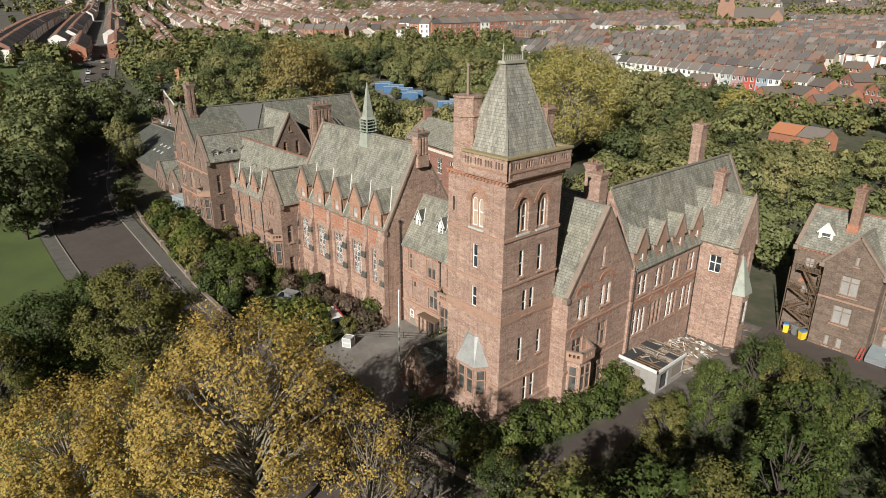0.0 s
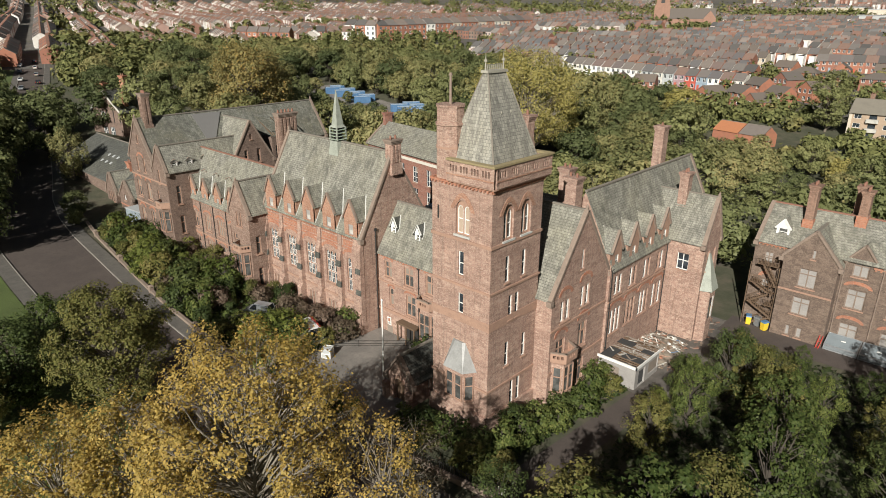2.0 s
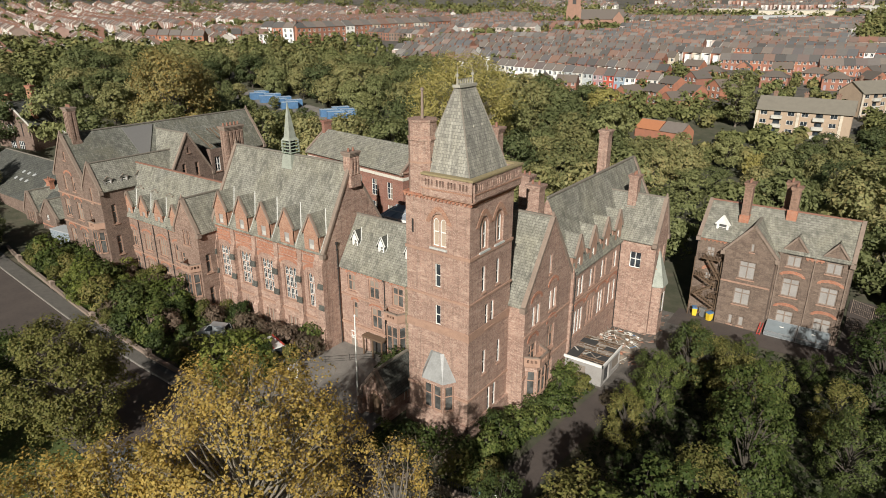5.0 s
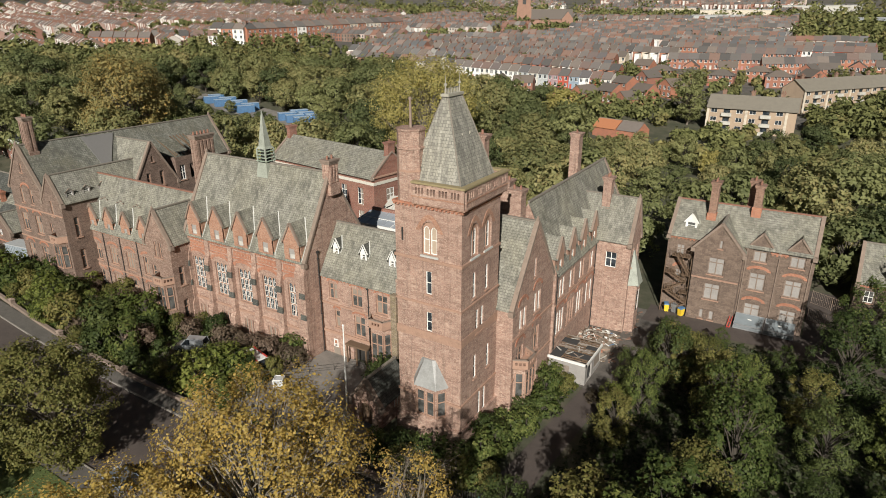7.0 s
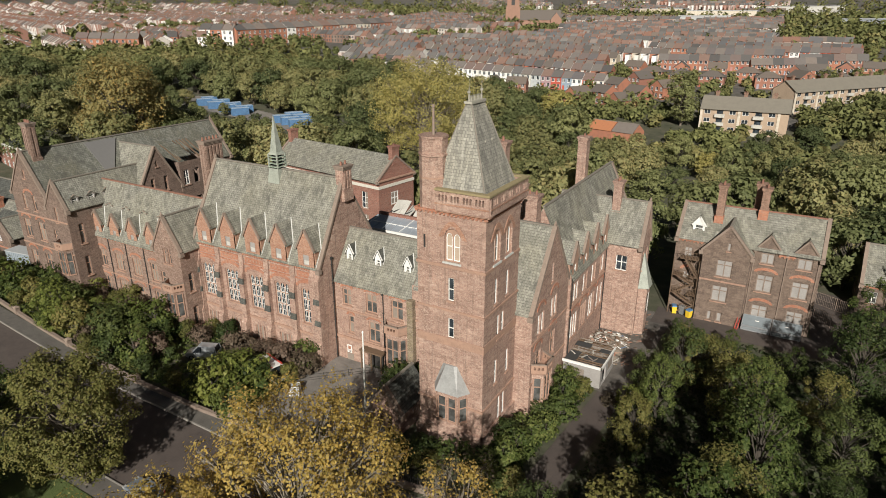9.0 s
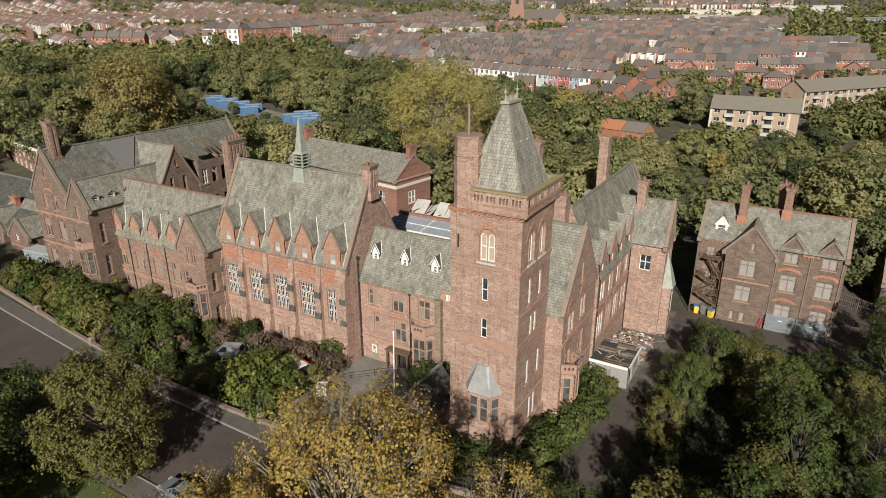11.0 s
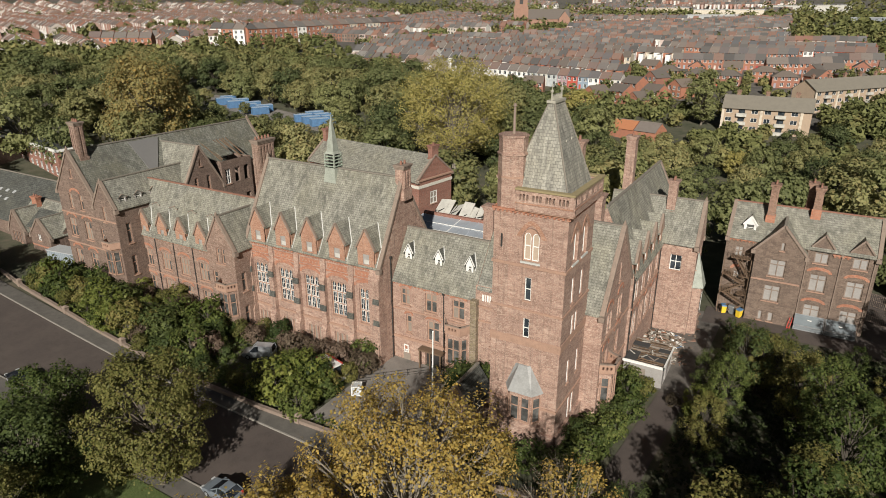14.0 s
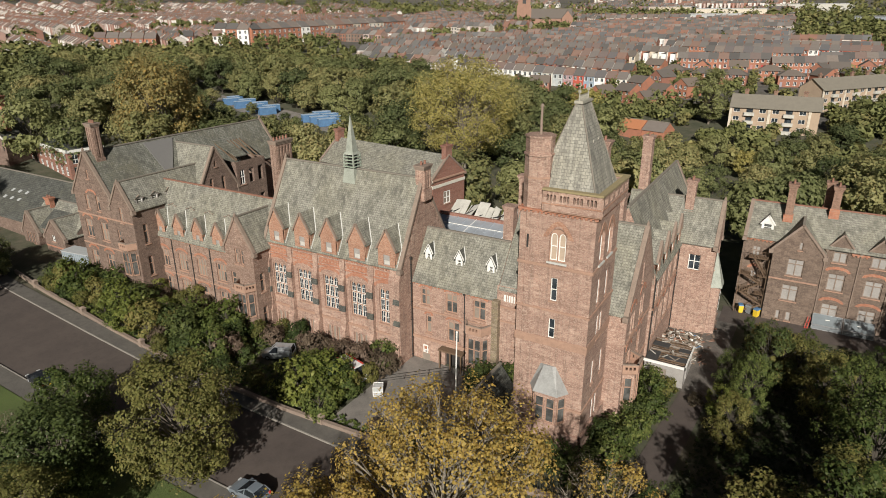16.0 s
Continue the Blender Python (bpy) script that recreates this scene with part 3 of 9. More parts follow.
def block(th, x0, x1, y0, y1, z0, ze, zr, along, holes=None, mat=None, roof_mat=None, skip="", ridge=RIDGE_G, copes="", finial=0.0, over=0.3, ridge_at=None, wall_over=0.0):
    """Four walls and a pitched roof. along: the way of the ridge, 'x' or 'y'. Returns the wall frames."""
    holes = holes or {}
    fr = {"S": ((x0, y0), (x1, y0)), "E": ((x1, y0), (x1, y1)), "N": ((x1, y1), (x0, y1)), "W": ((x0, y1), (x0, y0))}
    out = {}
    mid = ridge_at if ridge_at is not None else ((y0 + y1) / 2 if along == "x" else (x0 + x1) / 2)
    for s, (p, q) in fr.items():
        W = wall_at(p, q)
        L = math.hypot(q[0] - p[0], q[1] - p[1])
        out[s] = W
        if s in skip:
            continue
        gable = (along == "x" and s in "EW") or (along == "y" and s in "SN")
        ap = None
        if gable:
            k = {"E": mid - y0, "W": y1 - mid, "S": mid - x0, "N": x1 - mid}[s]
            ap = (k, zr)
        g = Geo()
        wall(g, W, L, z0, ze, holes.get(s, ()), ap)
        part("wall", g, mat or STONE, th)
        if gable and s in copes:
            coping(th, W, L, ze, ap, finial=finial)
    if along == "x":
        roof_slabs(th, (x0 + 0.1, mid), (x1 - 0.1, mid), (mid - y0, y1 - mid), ze, zr, "x", roof_mat or SLATE, over=over, ridge=ridge)
    else:
        roof_slabs(th, (mid, y0 + 0.1), (mid, y1 - 0.1), (mid - x0, x1 - mid), ze, zr, "y", roof_mat or SLATE, over=over, ridge=ridge)
    return out


BASE = -2.4


def belfry_window(th, W, h, pane):
    """Twin pointed lights in a stone tracery plate, each with a white sash."""
    u0, u1, z0, z1 = h[:4]
    w = u1 - u0
    lw = w / 2 - 0.16
    lights = [(0.1, 0.1 + lw, z0 + 0.1, z1 - 0.55, 0.5), (w - 0.1 - lw, w - 0.1, z0 + 0.1, z1 - 0.55, 0.5)]
    g = Geo()
    wall(g, W @ Matrix.Translation((u0 - 0.02, 0.2, 0)), w + 0.04, z0, z1, lights, None, 0.14)
    fr = part("window", g, DRESS, th, "stone tracery with twin lights")
    for a, b, c, d, e in lights:
        a, b = a + u0 - 0.02, b + u0 - 0.02
        q = Geo()
        zm = c + (d - c) * 0.52
        wall(q, W @ Matrix.Translation((a, 0.26, 0)), b - a, c, d, [(0.09, b - a - 0.09, c + 0.09, zm - 0.05), (0.09, b - a - 0.09, zm + 0.05, d - 0.09, 0.4)], None, 0.06)
        part("sash", q, WHITE, fr)
        q = Geo()
        q.box(a + 0.04, b - 0.04, 0.33, 0.35, c, d, 0, W)
        part("pane", q, pane, fr)
    q = Geo()
    q.box(u0 - 0.15, u1 + 0.15, -0.16, 0.18, z0 - 0.18, z0 - 0.004, 0, W)
    part("sill", q, FLASH, fr)


def build_tower():
    th = thing("bell_tower", Matrix.Diagonal((0.985, 0.985, 0.947, 1)), "square red sandstone tower with steep slate spire roof", "tower")
    x0, x1, y0, y1, zc = -7.4, 0.0, 0.0, 7.7, 25.8
    hS = [(3.05, 4.75, 20.9, 24.4, 1.0), (3.45, 4.1, 16.7, 19.2), (3.45, 4.1, 12.5, 14.7)]
    hE = [(1.7, 3.2, 20.7, 24.2, 0.9), (4.4, 5.9, 20.7, 24.2, 0.9), (2.2, 2.8, 16.2, 19.0), (4.8, 5.4, 16.2, 19.0),
          (2.9, 3.5, 11.9, 14.6), (3.95, 4.55, 11.9, 14.6), (2.6, 3.2, 6.6, 9.4), (5.4, 6.0, 6.6, 9.4), (3.7, 4.3, 1.4, 4.6), (4.8, 5.4, 1.4, 4.6)]
    sides = {"S": (wall_at((x0, y0), (x1, y0)), 7.4, hS), "E": (wall_at((x1, y0), (x1, y1)), 7.7, hE),
             "N": (wall_at((x1, y1), (x0, y1)), 7.4, []), "W": (wall_at((x0, y1), (x0, y0)), 7.7, [(2.9, 4.7, 20.8, 24.2, 1.0), (3.6, 4.1, 16.5, 18.8)])}
    for s, (W, L, holes) in sides.items():
        g = Geo()
        wall(g, W, L, BASE, zc, holes, None, 0.6)
        part("wall", g, STONE, th)
        for h in holes:
            if h[1] - h[0] > 1.2:
                belfry_window(th, W, h, TANPANE if s == "S" else GLASS_S)
                arch_band(th, W, (h[0] + h[1]) / 2, h[3] - h[4], (h[1] - h[0]) / 2 + 0.2, h[4] + 0.25, 0.5, TERRA_P)
            else:
                window(th, W, *h[:4], 0, 1, (0.5,), 0.08, WHITE, GLASS, 0.16)
        if s in "SEW":
            for z, hh in ((20.4, 0.3), (15.6, 0.22), (12.0, 0.9), (4.6, 0.25)):
                string_course(th, W, -0.1, L + 0.1, z, hh, 0.07 if hh > 0.5 else 0.12)
        p = Geo()
        p.box(-0.3, L + 0.3, -0.3, -0.004, BASE, 1.6, 0, W)
        part("plinth", p, STONE, th)
        dentils(th, W, -0.15, L + 0.15, 25.9, 0.42, 0.2)
        # parapet
        q = Geo()
        ua, ub = (2.3 if s == "S" else -0.096), (L - 2.3 if s == "W" else L + 0.5)
        n = 4 if s == "S" else 5
        mid = [0.85 + (ub - ua - 1.8) * k / (n - 1) for k in range(n)]
        hol = [(c + d - 0.11, c + d + 0.11, 27.2, 27.85, 0.12) for c in mid for d in (-0.34, 0, 0.34)]
        wall(q, W @ Matrix.Translation((ua, -0.5, 0)), ub - ua, 26.25, 28.2, hol, None, 0.4)
        part("parapet", q, STONE, th)
        q = Geo()
        q.box(ua, ub, -0.098, 0.2, 26.5, 28.0, 0, W)
        part("parapet_backing", q, COPING, th)
        string_course(th, W @ Matrix.Translation((0, -0.5, 0)), ua, ub, 26.95, 0.14, 0.06, TERRA_P)
        q = Geo()
        q.box(ua, ub, -0.42, 0.2, 26.12, 26.24, 0, W)
        part("cornice", q, DRESS, th)
        c = Geo()
        c.box(ua if s == "S" else 0.004, ub + (0.12 if s != "W" else 0), -0.62, 0.0, 28.205, 28.4, 0, W)
        part("parapet_cap", c, MOSSY, th)
    # steep roof behind the parapet
    g = Geo()
    a = [(-6.5, 0.4, 27.2), (-0.25, 0.4, 27.2), (-0.25, 7.4, 27.2), (-6.5, 7.4, 27.2)]
    r0, r1 = (-3.25, 2.8, 36.4), (-3.25, 4.7, 36.4)
    t = 0.28
    top = [(r0[0] - t, r0[1] - t, 36.0), (r0[0] + t, r0[1] - t, 36.0), (r1[0] + t, r1[1] + t, 36.0), (r1[0] - t, r1[1] + t, 36.0)]
    g.hexa(a + top)
    roof = part("spire_roof", g, SLATE_T, th)
    for k in range(4):
        h = Geo()
        h.beam(Vector(a[k]) + Vector((0, 0, 0.02)), Vector(top[k]) + Vector((0, 0, 0.02)), 0.12, 0.08)
        part("hip", h, RIDGE_G, roof)
    for y in (3.2, 4.6):
        h = Geo()
        h.hexa([(-2.35, y - 0.16, 32.2), (-1.85, y - 0.16, 32.2), (-1.85, y + 0.16, 32.2), (-2.35, y + 0.16, 32.2), (-2.35, y - 0.03, 32.6), (-1.8, y - 0.03, 32.6), (-1.8, y + 0.03, 32.6), (-2.35, y + 0.03, 32.6)])
        v = part("roof_vent", h, CREST, roof)
        h = Geo()
        h.box(-1.87, -1.83, y - 0.09, y + 0.09, 32.24, 32.45)
        part("vent_opening", h, IRON, v)
    c = Geo()
    c.box(r0[0] - 0.42, r0[0] + 0.42, r0[1] - 0.45, r1[1] + 0.45, 36.0, 36.25)
    for i in range(10):
        y = r0[1] - 0.3 + i * (r1[1] - r0[1] + 0.6) / 9
        c.box(r0[0] - 0.03, r0[0] + 0.03, y - 0.06, y + 0.06, 36.25, 36.75)
    c.box(r0[0] - 0.03, r0[0] + 0.03, r0[1] - 0.3, r1[1] + 0.3, 36.7, 36.76)
    part("roof_crest", c, CREST, roof)
    for y in (r0[1] - 0.3, r1[1] + 0.3):
        f = Geo()
        f.tube((r0[0], y, 36.2), (r0[0], y, 37.4), 0.09, 0.04, 6)
        f.tube((r0[0], y, 37.0), (r0[0], y, 37.2), 0.16, 0.16, 6)
        f.tube((r0[0], y, 37.4), (r0[0], y, 38.0), 0.03, 0.01, 5)
        part("finial", f, CREST, roof)
    # octagonal stair turret
    cx, cy = -6.2, 1.2
    g = Geo()
    g.prism(ring(8, 1.37, cx, cy, 0.5), 4.0, 31.2)
    g.prism(ring(8, 1.48, cx, cy, 0.5), 31.2, 31.4)
    g.prism(ring(8, 1.34, cx, cy, 0.5), 31.4, 32.9)
    g.prism(ring(8, 1.42, cx, cy, 0.5), 32.9, 33.1)
    tu = part("stair_turret", g, STONE, th, "octagonal brick stair turret")
    g = Geo()
    g.prism(ring(8, 1.41, cx, cy, 0.5), 29.0, 29.2)
    part("string_course", g, DRESS, tu)
    g = Geo()
    g.box(cx + 1.2, cx + 1.3, cy - 0.35, cy + 0.35, 27.9, 29.5)
    part("door", g, IRON, tu)
    g = Geo()
    g.box(-6.62, -6.42, -0.1, -0.06, 22.0, 23.4)
    part("slit_window", g, IRON, tu)
    g = Geo()
    g.tube((cx, cy, 33.1), (cx, cy, 35.7), 0.14, 0.11, 8)
    g.tube((cx, cy, 35.7), (cx, cy, 35.95), 0.2, 0.12, 8)
    part("flue", g, COPING, tu)
    chimney(th, -1.9, 7.2, 28, 31.9, 1.0, 1.0, 1)
    # canted bay at the foot of the south face
    bay = Geo()
    poly = [(-5.3, -0.004), (-4.6, -1.0), (-2.3, -1.0), (-1.6, -0.004)]
    bay.prism([(x, y) for x, y in poly], BASE, 6.5)
    b = part("bay", bay, STONE, th, "canted stone bay with lead roof")
    r = Geo()
    o = [(-5.55, -0.004, 6.5), (-4.75, -1.25, 6.5), (-2.15, -1.25, 6.5), (-1.35, -0.004, 6.5)]
    tp = [(-4.5, -0.004, 9.3), (-4.1, -0.2, 9.3), (-3.2, -0.2, 9.3), (-2.9, -0.004, 9.3)]
    r.hexa(o + tp)
    part("bay_roof", r, plain("grey_sheet_lead", (0.3, 0.3, 0.29), 0.5, var=0.6, scale=0.8), b, "grey weathered lead roof")
    for (xa, ya), (xb, yb) in zip(poly, poly[1:]):
        W = wall_at((xa, ya), (xb, yb))
        L = math.hypot(xb - xa, yb - ya)
        w = Geo()
        n = 2 if L > 2 else 1
        for i in range(n):
            u0 = L * (i + 0.5) / n - 0.38
            w.box(u0, u0 + 0.76, -0.03, -0.003, 3.2, 5.9, 0, W)
        part("bay_window", w, GLASS_S, b)
        f = Geo()
        for i in range(n):
            u0 = L * (i + 0.5) / n - 0.38
            for uu in (u0 - 0.1, u0 + 0.76):
                f.box(uu, uu + 0.1, -0.12, -0.004, 3.1, 6.0, 0, W)
            f.box(u0, u0 + 0.76, -0.1, -0.032, 4.8, 4.9, 0, W)
            f.box(u0 - 0.1, u0 + 0.86, -0.16, -0.004, 2.95, 3.09, 0, W)
        part("bay_frame", f, DRESS, b)
    return th


def hall_window(th, W, u0, u1, z0, z1):
    """Three lights by three in a sandstone grid, each with a white casement; the top lights are pointed."""
    rows = (0.36, 0.7)
    window(th, W, u0, u1, z0, z1, 0, 3, rows, 0.13, DRESS, GLASS, 0.24, True)
    fr = th.children[-1]
    w = (u1 - u0) / 3
    zs = [z0] + [z0 + (z1 - z0) * r for r in rows] + [z1]
    for i in range(3):
        for j in range(3):
            a, b, c, d = u0 + w * i + 0.075, u0 + w * (i + 1) - 0.075, zs[j] + 0.075, zs[j + 1] - 0.075
            g = Geo()
            um, zm = (b - a) / 2, (c + d) / 2
            wall(g, W @ Matrix.Translation((a, 0.195, 0)), b - a, c, d, [(0.06, um - 0.018, c + 0.06, zm - 0.018), (um + 0.018, b - a - 0.06, c + 0.06, zm - 0.018), (0.06, um - 0.018, zm + 0.018, d - 0.06), (um + 0.018, b - a - 0.06, zm + 0.018, d - 0.06)], None, 0.04)
            part("casement", g, WHITE, th, "white-painted glazing bars" if i + j == 0 else "")
            if j == 2:
                for s, e in ((a, (a + b) / 2), (b, (a + b) / 2)):
                    h = Geo()
                    f = [(s, d + 0.02), (s, d - 0.5), (s * 0.72 + e * 0.28, d - 0.2), (e, d + 0.02)]
                    for k in range(len(f)):
                        p, q = f[k], f[(k + 1) % len(f)]
                        h.poly([W @ Vector(v) for v in ((p[0], 0.16, p[1]), (q[0], 0.16, q[1]), (q[0], 0.26, q[1]), (p[0], 0.26, p[1]))])
                    h.poly([W @ Vector((p[0], 0.16, p[1])) for p in f])
                    part("spandrel", h, DRESS, th)


def build_hall():
    th = thing("great_hall", pose(0, 0, 0), "long red brick hall with buttresses and green-grey slate roof", "hall")
    x0, x1, y0, y1, ze, zr = -47.3, -24.85, 5.6, 17.0, 13.0, 22.7
    cs = [-45.1 + k * 4.5 for k in range(5)]
    holes = [(c - x0 - 1.2, c - x0 + 1.2, 4.7, 9.5) for c in cs] + [(c - x0 + d - 0.3, c - x0 + d + 0.3, 0.0, 2.2) for c in cs for d in (-0.8, 0.0, 0.8)]
    F = block(th, x0, x1, y0, y1, BASE, ze, zr, "x", {"S": holes}, copes="EW", finial=0.9, ridge_at=10.9)
    W = F["S"]
    for c in cs:
        u = c - x0
        hall_window(th, W, u - 1.2, u + 1.2, 4.7, 9.5)
        arch_band(th, W, u, 9.75, 1.55, 0.6, 0.4, TERRA, 0.07, False)
        for d in (-0.8, 0.0, 0.8):
            window(th, W, u + d - 0.3, u + d + 0.3, 0.0, 2.2, 0, 1, (), 0.07, DRESS, BOARD, 0.25, False)
        p = Geo()
        p.box(u - 1.6, u + 1.6, -0.08, -0.003, 11.1, 11.9, 0, W)
        pn = part("frieze_panel", p, TERRA, th)
        for i in range(5):
            q = Geo()
            q.prism(ring(4, 0.14, 0, 0, 0), -0.03, 0.03)
            part("boss", q, DRESS, pn, m=W @ Matrix.Translation((u - 1.1 + i * 0.55, -0.1, 11.5)) @ pose(0, 0, 0, 90))
    for k in range(6):
        u = -0.05 + k * 4.5
        u = min(max(u, 0.45), x1 - x0 - 0.45)
        g = Geo()
        g.box(u - 0.42, u + 0.42, -0.95, -0.003, BASE, 2.4, 0, W)
        g.hexa([W @ Vector(p) for p in ((u - 0.42, -0.95, 2.4), (u + 0.42, -0.95, 2.4), (u + 0.42, -0.003, 2.4), (u - 0.42, -0.003, 2.4), (u - 0.4, -0.6, 3.0), (u + 0.4, -0.6, 3.0), (u + 0.4, -0.003, 3.0), (u - 0.4, -0.003, 3.0))])
        g.box(u - 0.4, u + 0.4, -0.6, -0.003, 3.0, 9.4, 0, W)
        g.hexa([W @ Vector(p) for p in ((u - 0.4, -0.6, 9.4), (u + 0.4, -0.6, 9.4), (u + 0.4, -0.003, 9.4), (u - 0.4, -0.003, 9.4), (u - 0.38, -0.2, 10.6), (u + 0.38, -0.2, 10.6), (u + 0.38, -0.003, 10.6), (u - 0.38, -0.003, 10.6))])
        g.box(u - 0.38, u + 0.38, -0.2, -0.003, 10.6, 12.6, 0, W)
        bt = part("buttress", g, STONE, th)
        for z in (8.1, 5.2):
            q = Geo()
            q.hexa([W @ Vector(p) for p in ((u - 0.46, -0.8, z), (u + 0.46, -0.8, z), (u + 0.46, -0.52, z), (u - 0.46, -0.52, z), (u - 0.46, -0.64, z + 0.75), (u + 0.46, -0.64, z + 0.75), (u + 0.46, -0.52, z + 0.8), (u - 0.46, -0.52, z + 0.8))])
            part("set_off", q, SLATE_D, bt)
    string_course(th, W, 0, x1 - x0, 3.3, 0.3, 0.14)
    string_course(th, W, 0, x1 - x0, 10.85, 0.18, 0.1, TERRA)
    dentils(th, W, 0, x1 - x0, 12.35, 0.4, 0.2)
    for c in cs:
        dormer(th, W, c - x0 + 0.35, 12.8, 2.5, 2.3, 2.3, 2.7, base=-0.3, mat=TERRA_P, roof_mat=SLATE, valley=(13.0, 1.83), win=(0.95, 1.35), sash=GREYPANE, panes=(PALEPANE, GREYPANE))
    # south-east corner pier
    g = Geo()
    g.box(x1 - 1.5, x1 + 0.05, y0 - 0.65, y0 - 0.003, BASE, 11.2)
    g.hexa([(x1 - 1.5, y0 - 0.65, 11.2), (x1 + 0.05, y0 - 0.65, 11.2), (x1 + 0.05, y0 - 0.003, 11.2), (x1 - 1.5, y0 - 0.003, 11.2), (x1 - 1.5, y0 - 0.1, 12.8), (x1 + 0.05, y0 - 0.1, 12.8), (x1 + 0.05, y0 - 0.003, 12.8), (x1 - 1.5, y0 - 0.003, 12.8)])
    part("corner_pier", g, STONE, th)
    downpipe(th, F["E"], 2.0, BASE, 13.4)
    chimney(th, -25.1, 11.3, 20.0, 24.4, 1.2, 1.6, 2, flutes=3)
    # fleche on the ridge
    cx, cy = -35.6, 10.9
    g = Geo()
    g.prism(ring(4, 1.5, cx, cy, 0.5), 20.6, 22.9, 0.72)
    fl = part("fleche", g, LEADROOF, th, "louvred ventilator with pale copper spire")
    for s in range(4):
        for k in range(4):
            l = Geo()
            a = ring(4, 1.12 - k * 0.03, cx, cy, 0.5)
            (xa, ya), (xb, yb) = a[s], a[(s + 1) % 4]
            l.beam((xa, ya, 23.15 + k * 0.42), (xb, yb, 23.15 + k * 0.42), 0.3, 0.06)
            part("louvre", l, COPPER, fl)
        q = Geo()
        q.beam((a[s][0], a[s][1], 23.0), (a[s][0], a[s][1], 24.75), 0.18, 0.18, (0, 1, 0))
        part("post", q, LEADROOF, fl)
    g = Geo()
    g.prism(ring(4, 0.6, cx, cy, 0.5), 22.9, 24.7)
    part("core", g, IRON, fl)
    g = Geo()
    g.prism(ring(4, 1.12, cx, cy, 0.5), 24.7, 25.0, 0.78)
    g.prism(ring(4, 0.8, cx, cy, 0.5), 25.0, 29.6, 0.04)
    part("spirelet", g, LEADROOF, fl)
    return th


def mullioned(th, W, u0, u1, z0, z1, cols=2, blind=0.4, arch=True, frame=None):
    window(th, W, u0, u1, z0, z1, 0, cols, (0.62,), 0.14, frame or DRESS, GLASS_S, 0.22, True, blind)


def build_low_range():
    th = thing("entrance_range", pose(0, 0, 0), "two-storey red brick range with slate roof and small white dormers", "range")
    x0, x1, y0, y1, ze, zr = -24.8, -12.9, 8.0, 15.2, 10.8, 16.3
    L = x1 - x0
    H = [(1.15, 2.5, 7.4, 9.6), (4.75, 6.4, 7.2, 9.7), (8.5, 10.2, 7.2, 9.7), (1.9, 2.7, 3.6, 6.0), (5.0, 6.7, 3.2, 6.0), (4.6, 7.2, -1.2, 2.0)]
    F = block(th, x0, x1, y0, y1, BASE, ze, zr, "x", {"S": H}, ridge_at=11.5, skip="W")
    W = F["S"]
    for h in H[:5]:
        mullioned(th, W, *h[:4], 1 if h[1] - h[0] < 1 else 2, 0.5)
        arch_band(th, W, (h[0] + h[1]) / 2, h[3] + 0.15, (h[1] - h[0]) / 2, 0.25, 0.28, TERRA, 0.05, False)
    g = Geo()
    g.box(4.6, 7.2, 0.42, 0.5, -1.2, 2.0, 0, W)
    part("door", g, IRON, th, "dark timber entrance doors")
    dentils(th, W, 0, L, 10.3, 0.5, 0.2)
    string_course(th, W, 0, L, 6.75, 0.2)
    string_course(th, W, 0, L, 2.8, 0.35, 0.2)
    downpipe(th, W, 7.4, BASE, 10.1)
    for u in (1.55, 5.85, 10.1):
        dormer(th, W, u, 12.95, 0.95, 1.0, 0.95, 1.3, base=1.35, mat=WHITE, roof_mat=SLATE_D, frame_mat=WHITE, win=(0.5, 0.7), valley=(10.8, 1.57))
    # oriel with a small balcony
    balcony_bay(th, W, 9.25, 2.8, 5.5, 1.6, 0.6, None, 0.9)
    # flat timber hood on posts over the entrance
    g = Geo()
    g.box(4.2, 7.6, -1.1, -0.003, 2.15, 2.35, 0, W)
    hood = part("door_hood", g, TIMBER, th, "weathered timber hood over the doors")
    for u in (4.4, 5.9, 7.4):
        g = Geo()
        g.box(u - 0.08, u + 0.08, -1.05, -0.89, BASE, 2.15, 0, W)
        part("post", g, TIMBER, hood)
    # boarded side door under the warning sign
    g = Geo()
    g.box(1.4, 2.4, -0.05, -0.003, -1.2, 0.6, 0, W)
    part("side_door", g, BOARD, th, "grey boarded side door")
    return th


def wall_sign(x, y, z, w, h, label, red):
    th = thing("warning_sign", pose(x, y, z), label, "sign")
    g = Geo()
    g.box(-w / 2, w / 2, -0.05, -0.004, 0, h)
    part("plate", g, WHITE, th)
    if red:
        g = Geo()
        g.box(-w * 0.3, w * 0.3, -0.058, -0.051, h * 0.42, h * 0.86)
        part("red_panel", g, TERRA, th)
        for k in range(2):
            g = Geo()
            g.box(-w * 0.36, w * 0.36, -0.058, -0.051, h * (0.1 + 0.14 * k), h * (0.16 + 0.14 * k))
            part("text_bar", g, IRON, th)


wall_sign(-23.0, 8.0, 0.7, 0.7, 1.1, "white warning sign with a red panel on brick", True)
wall_sign(-25.5, 4.93, 0.0, 0.65, 0.5, "small blank white sign on a stone pier", False)


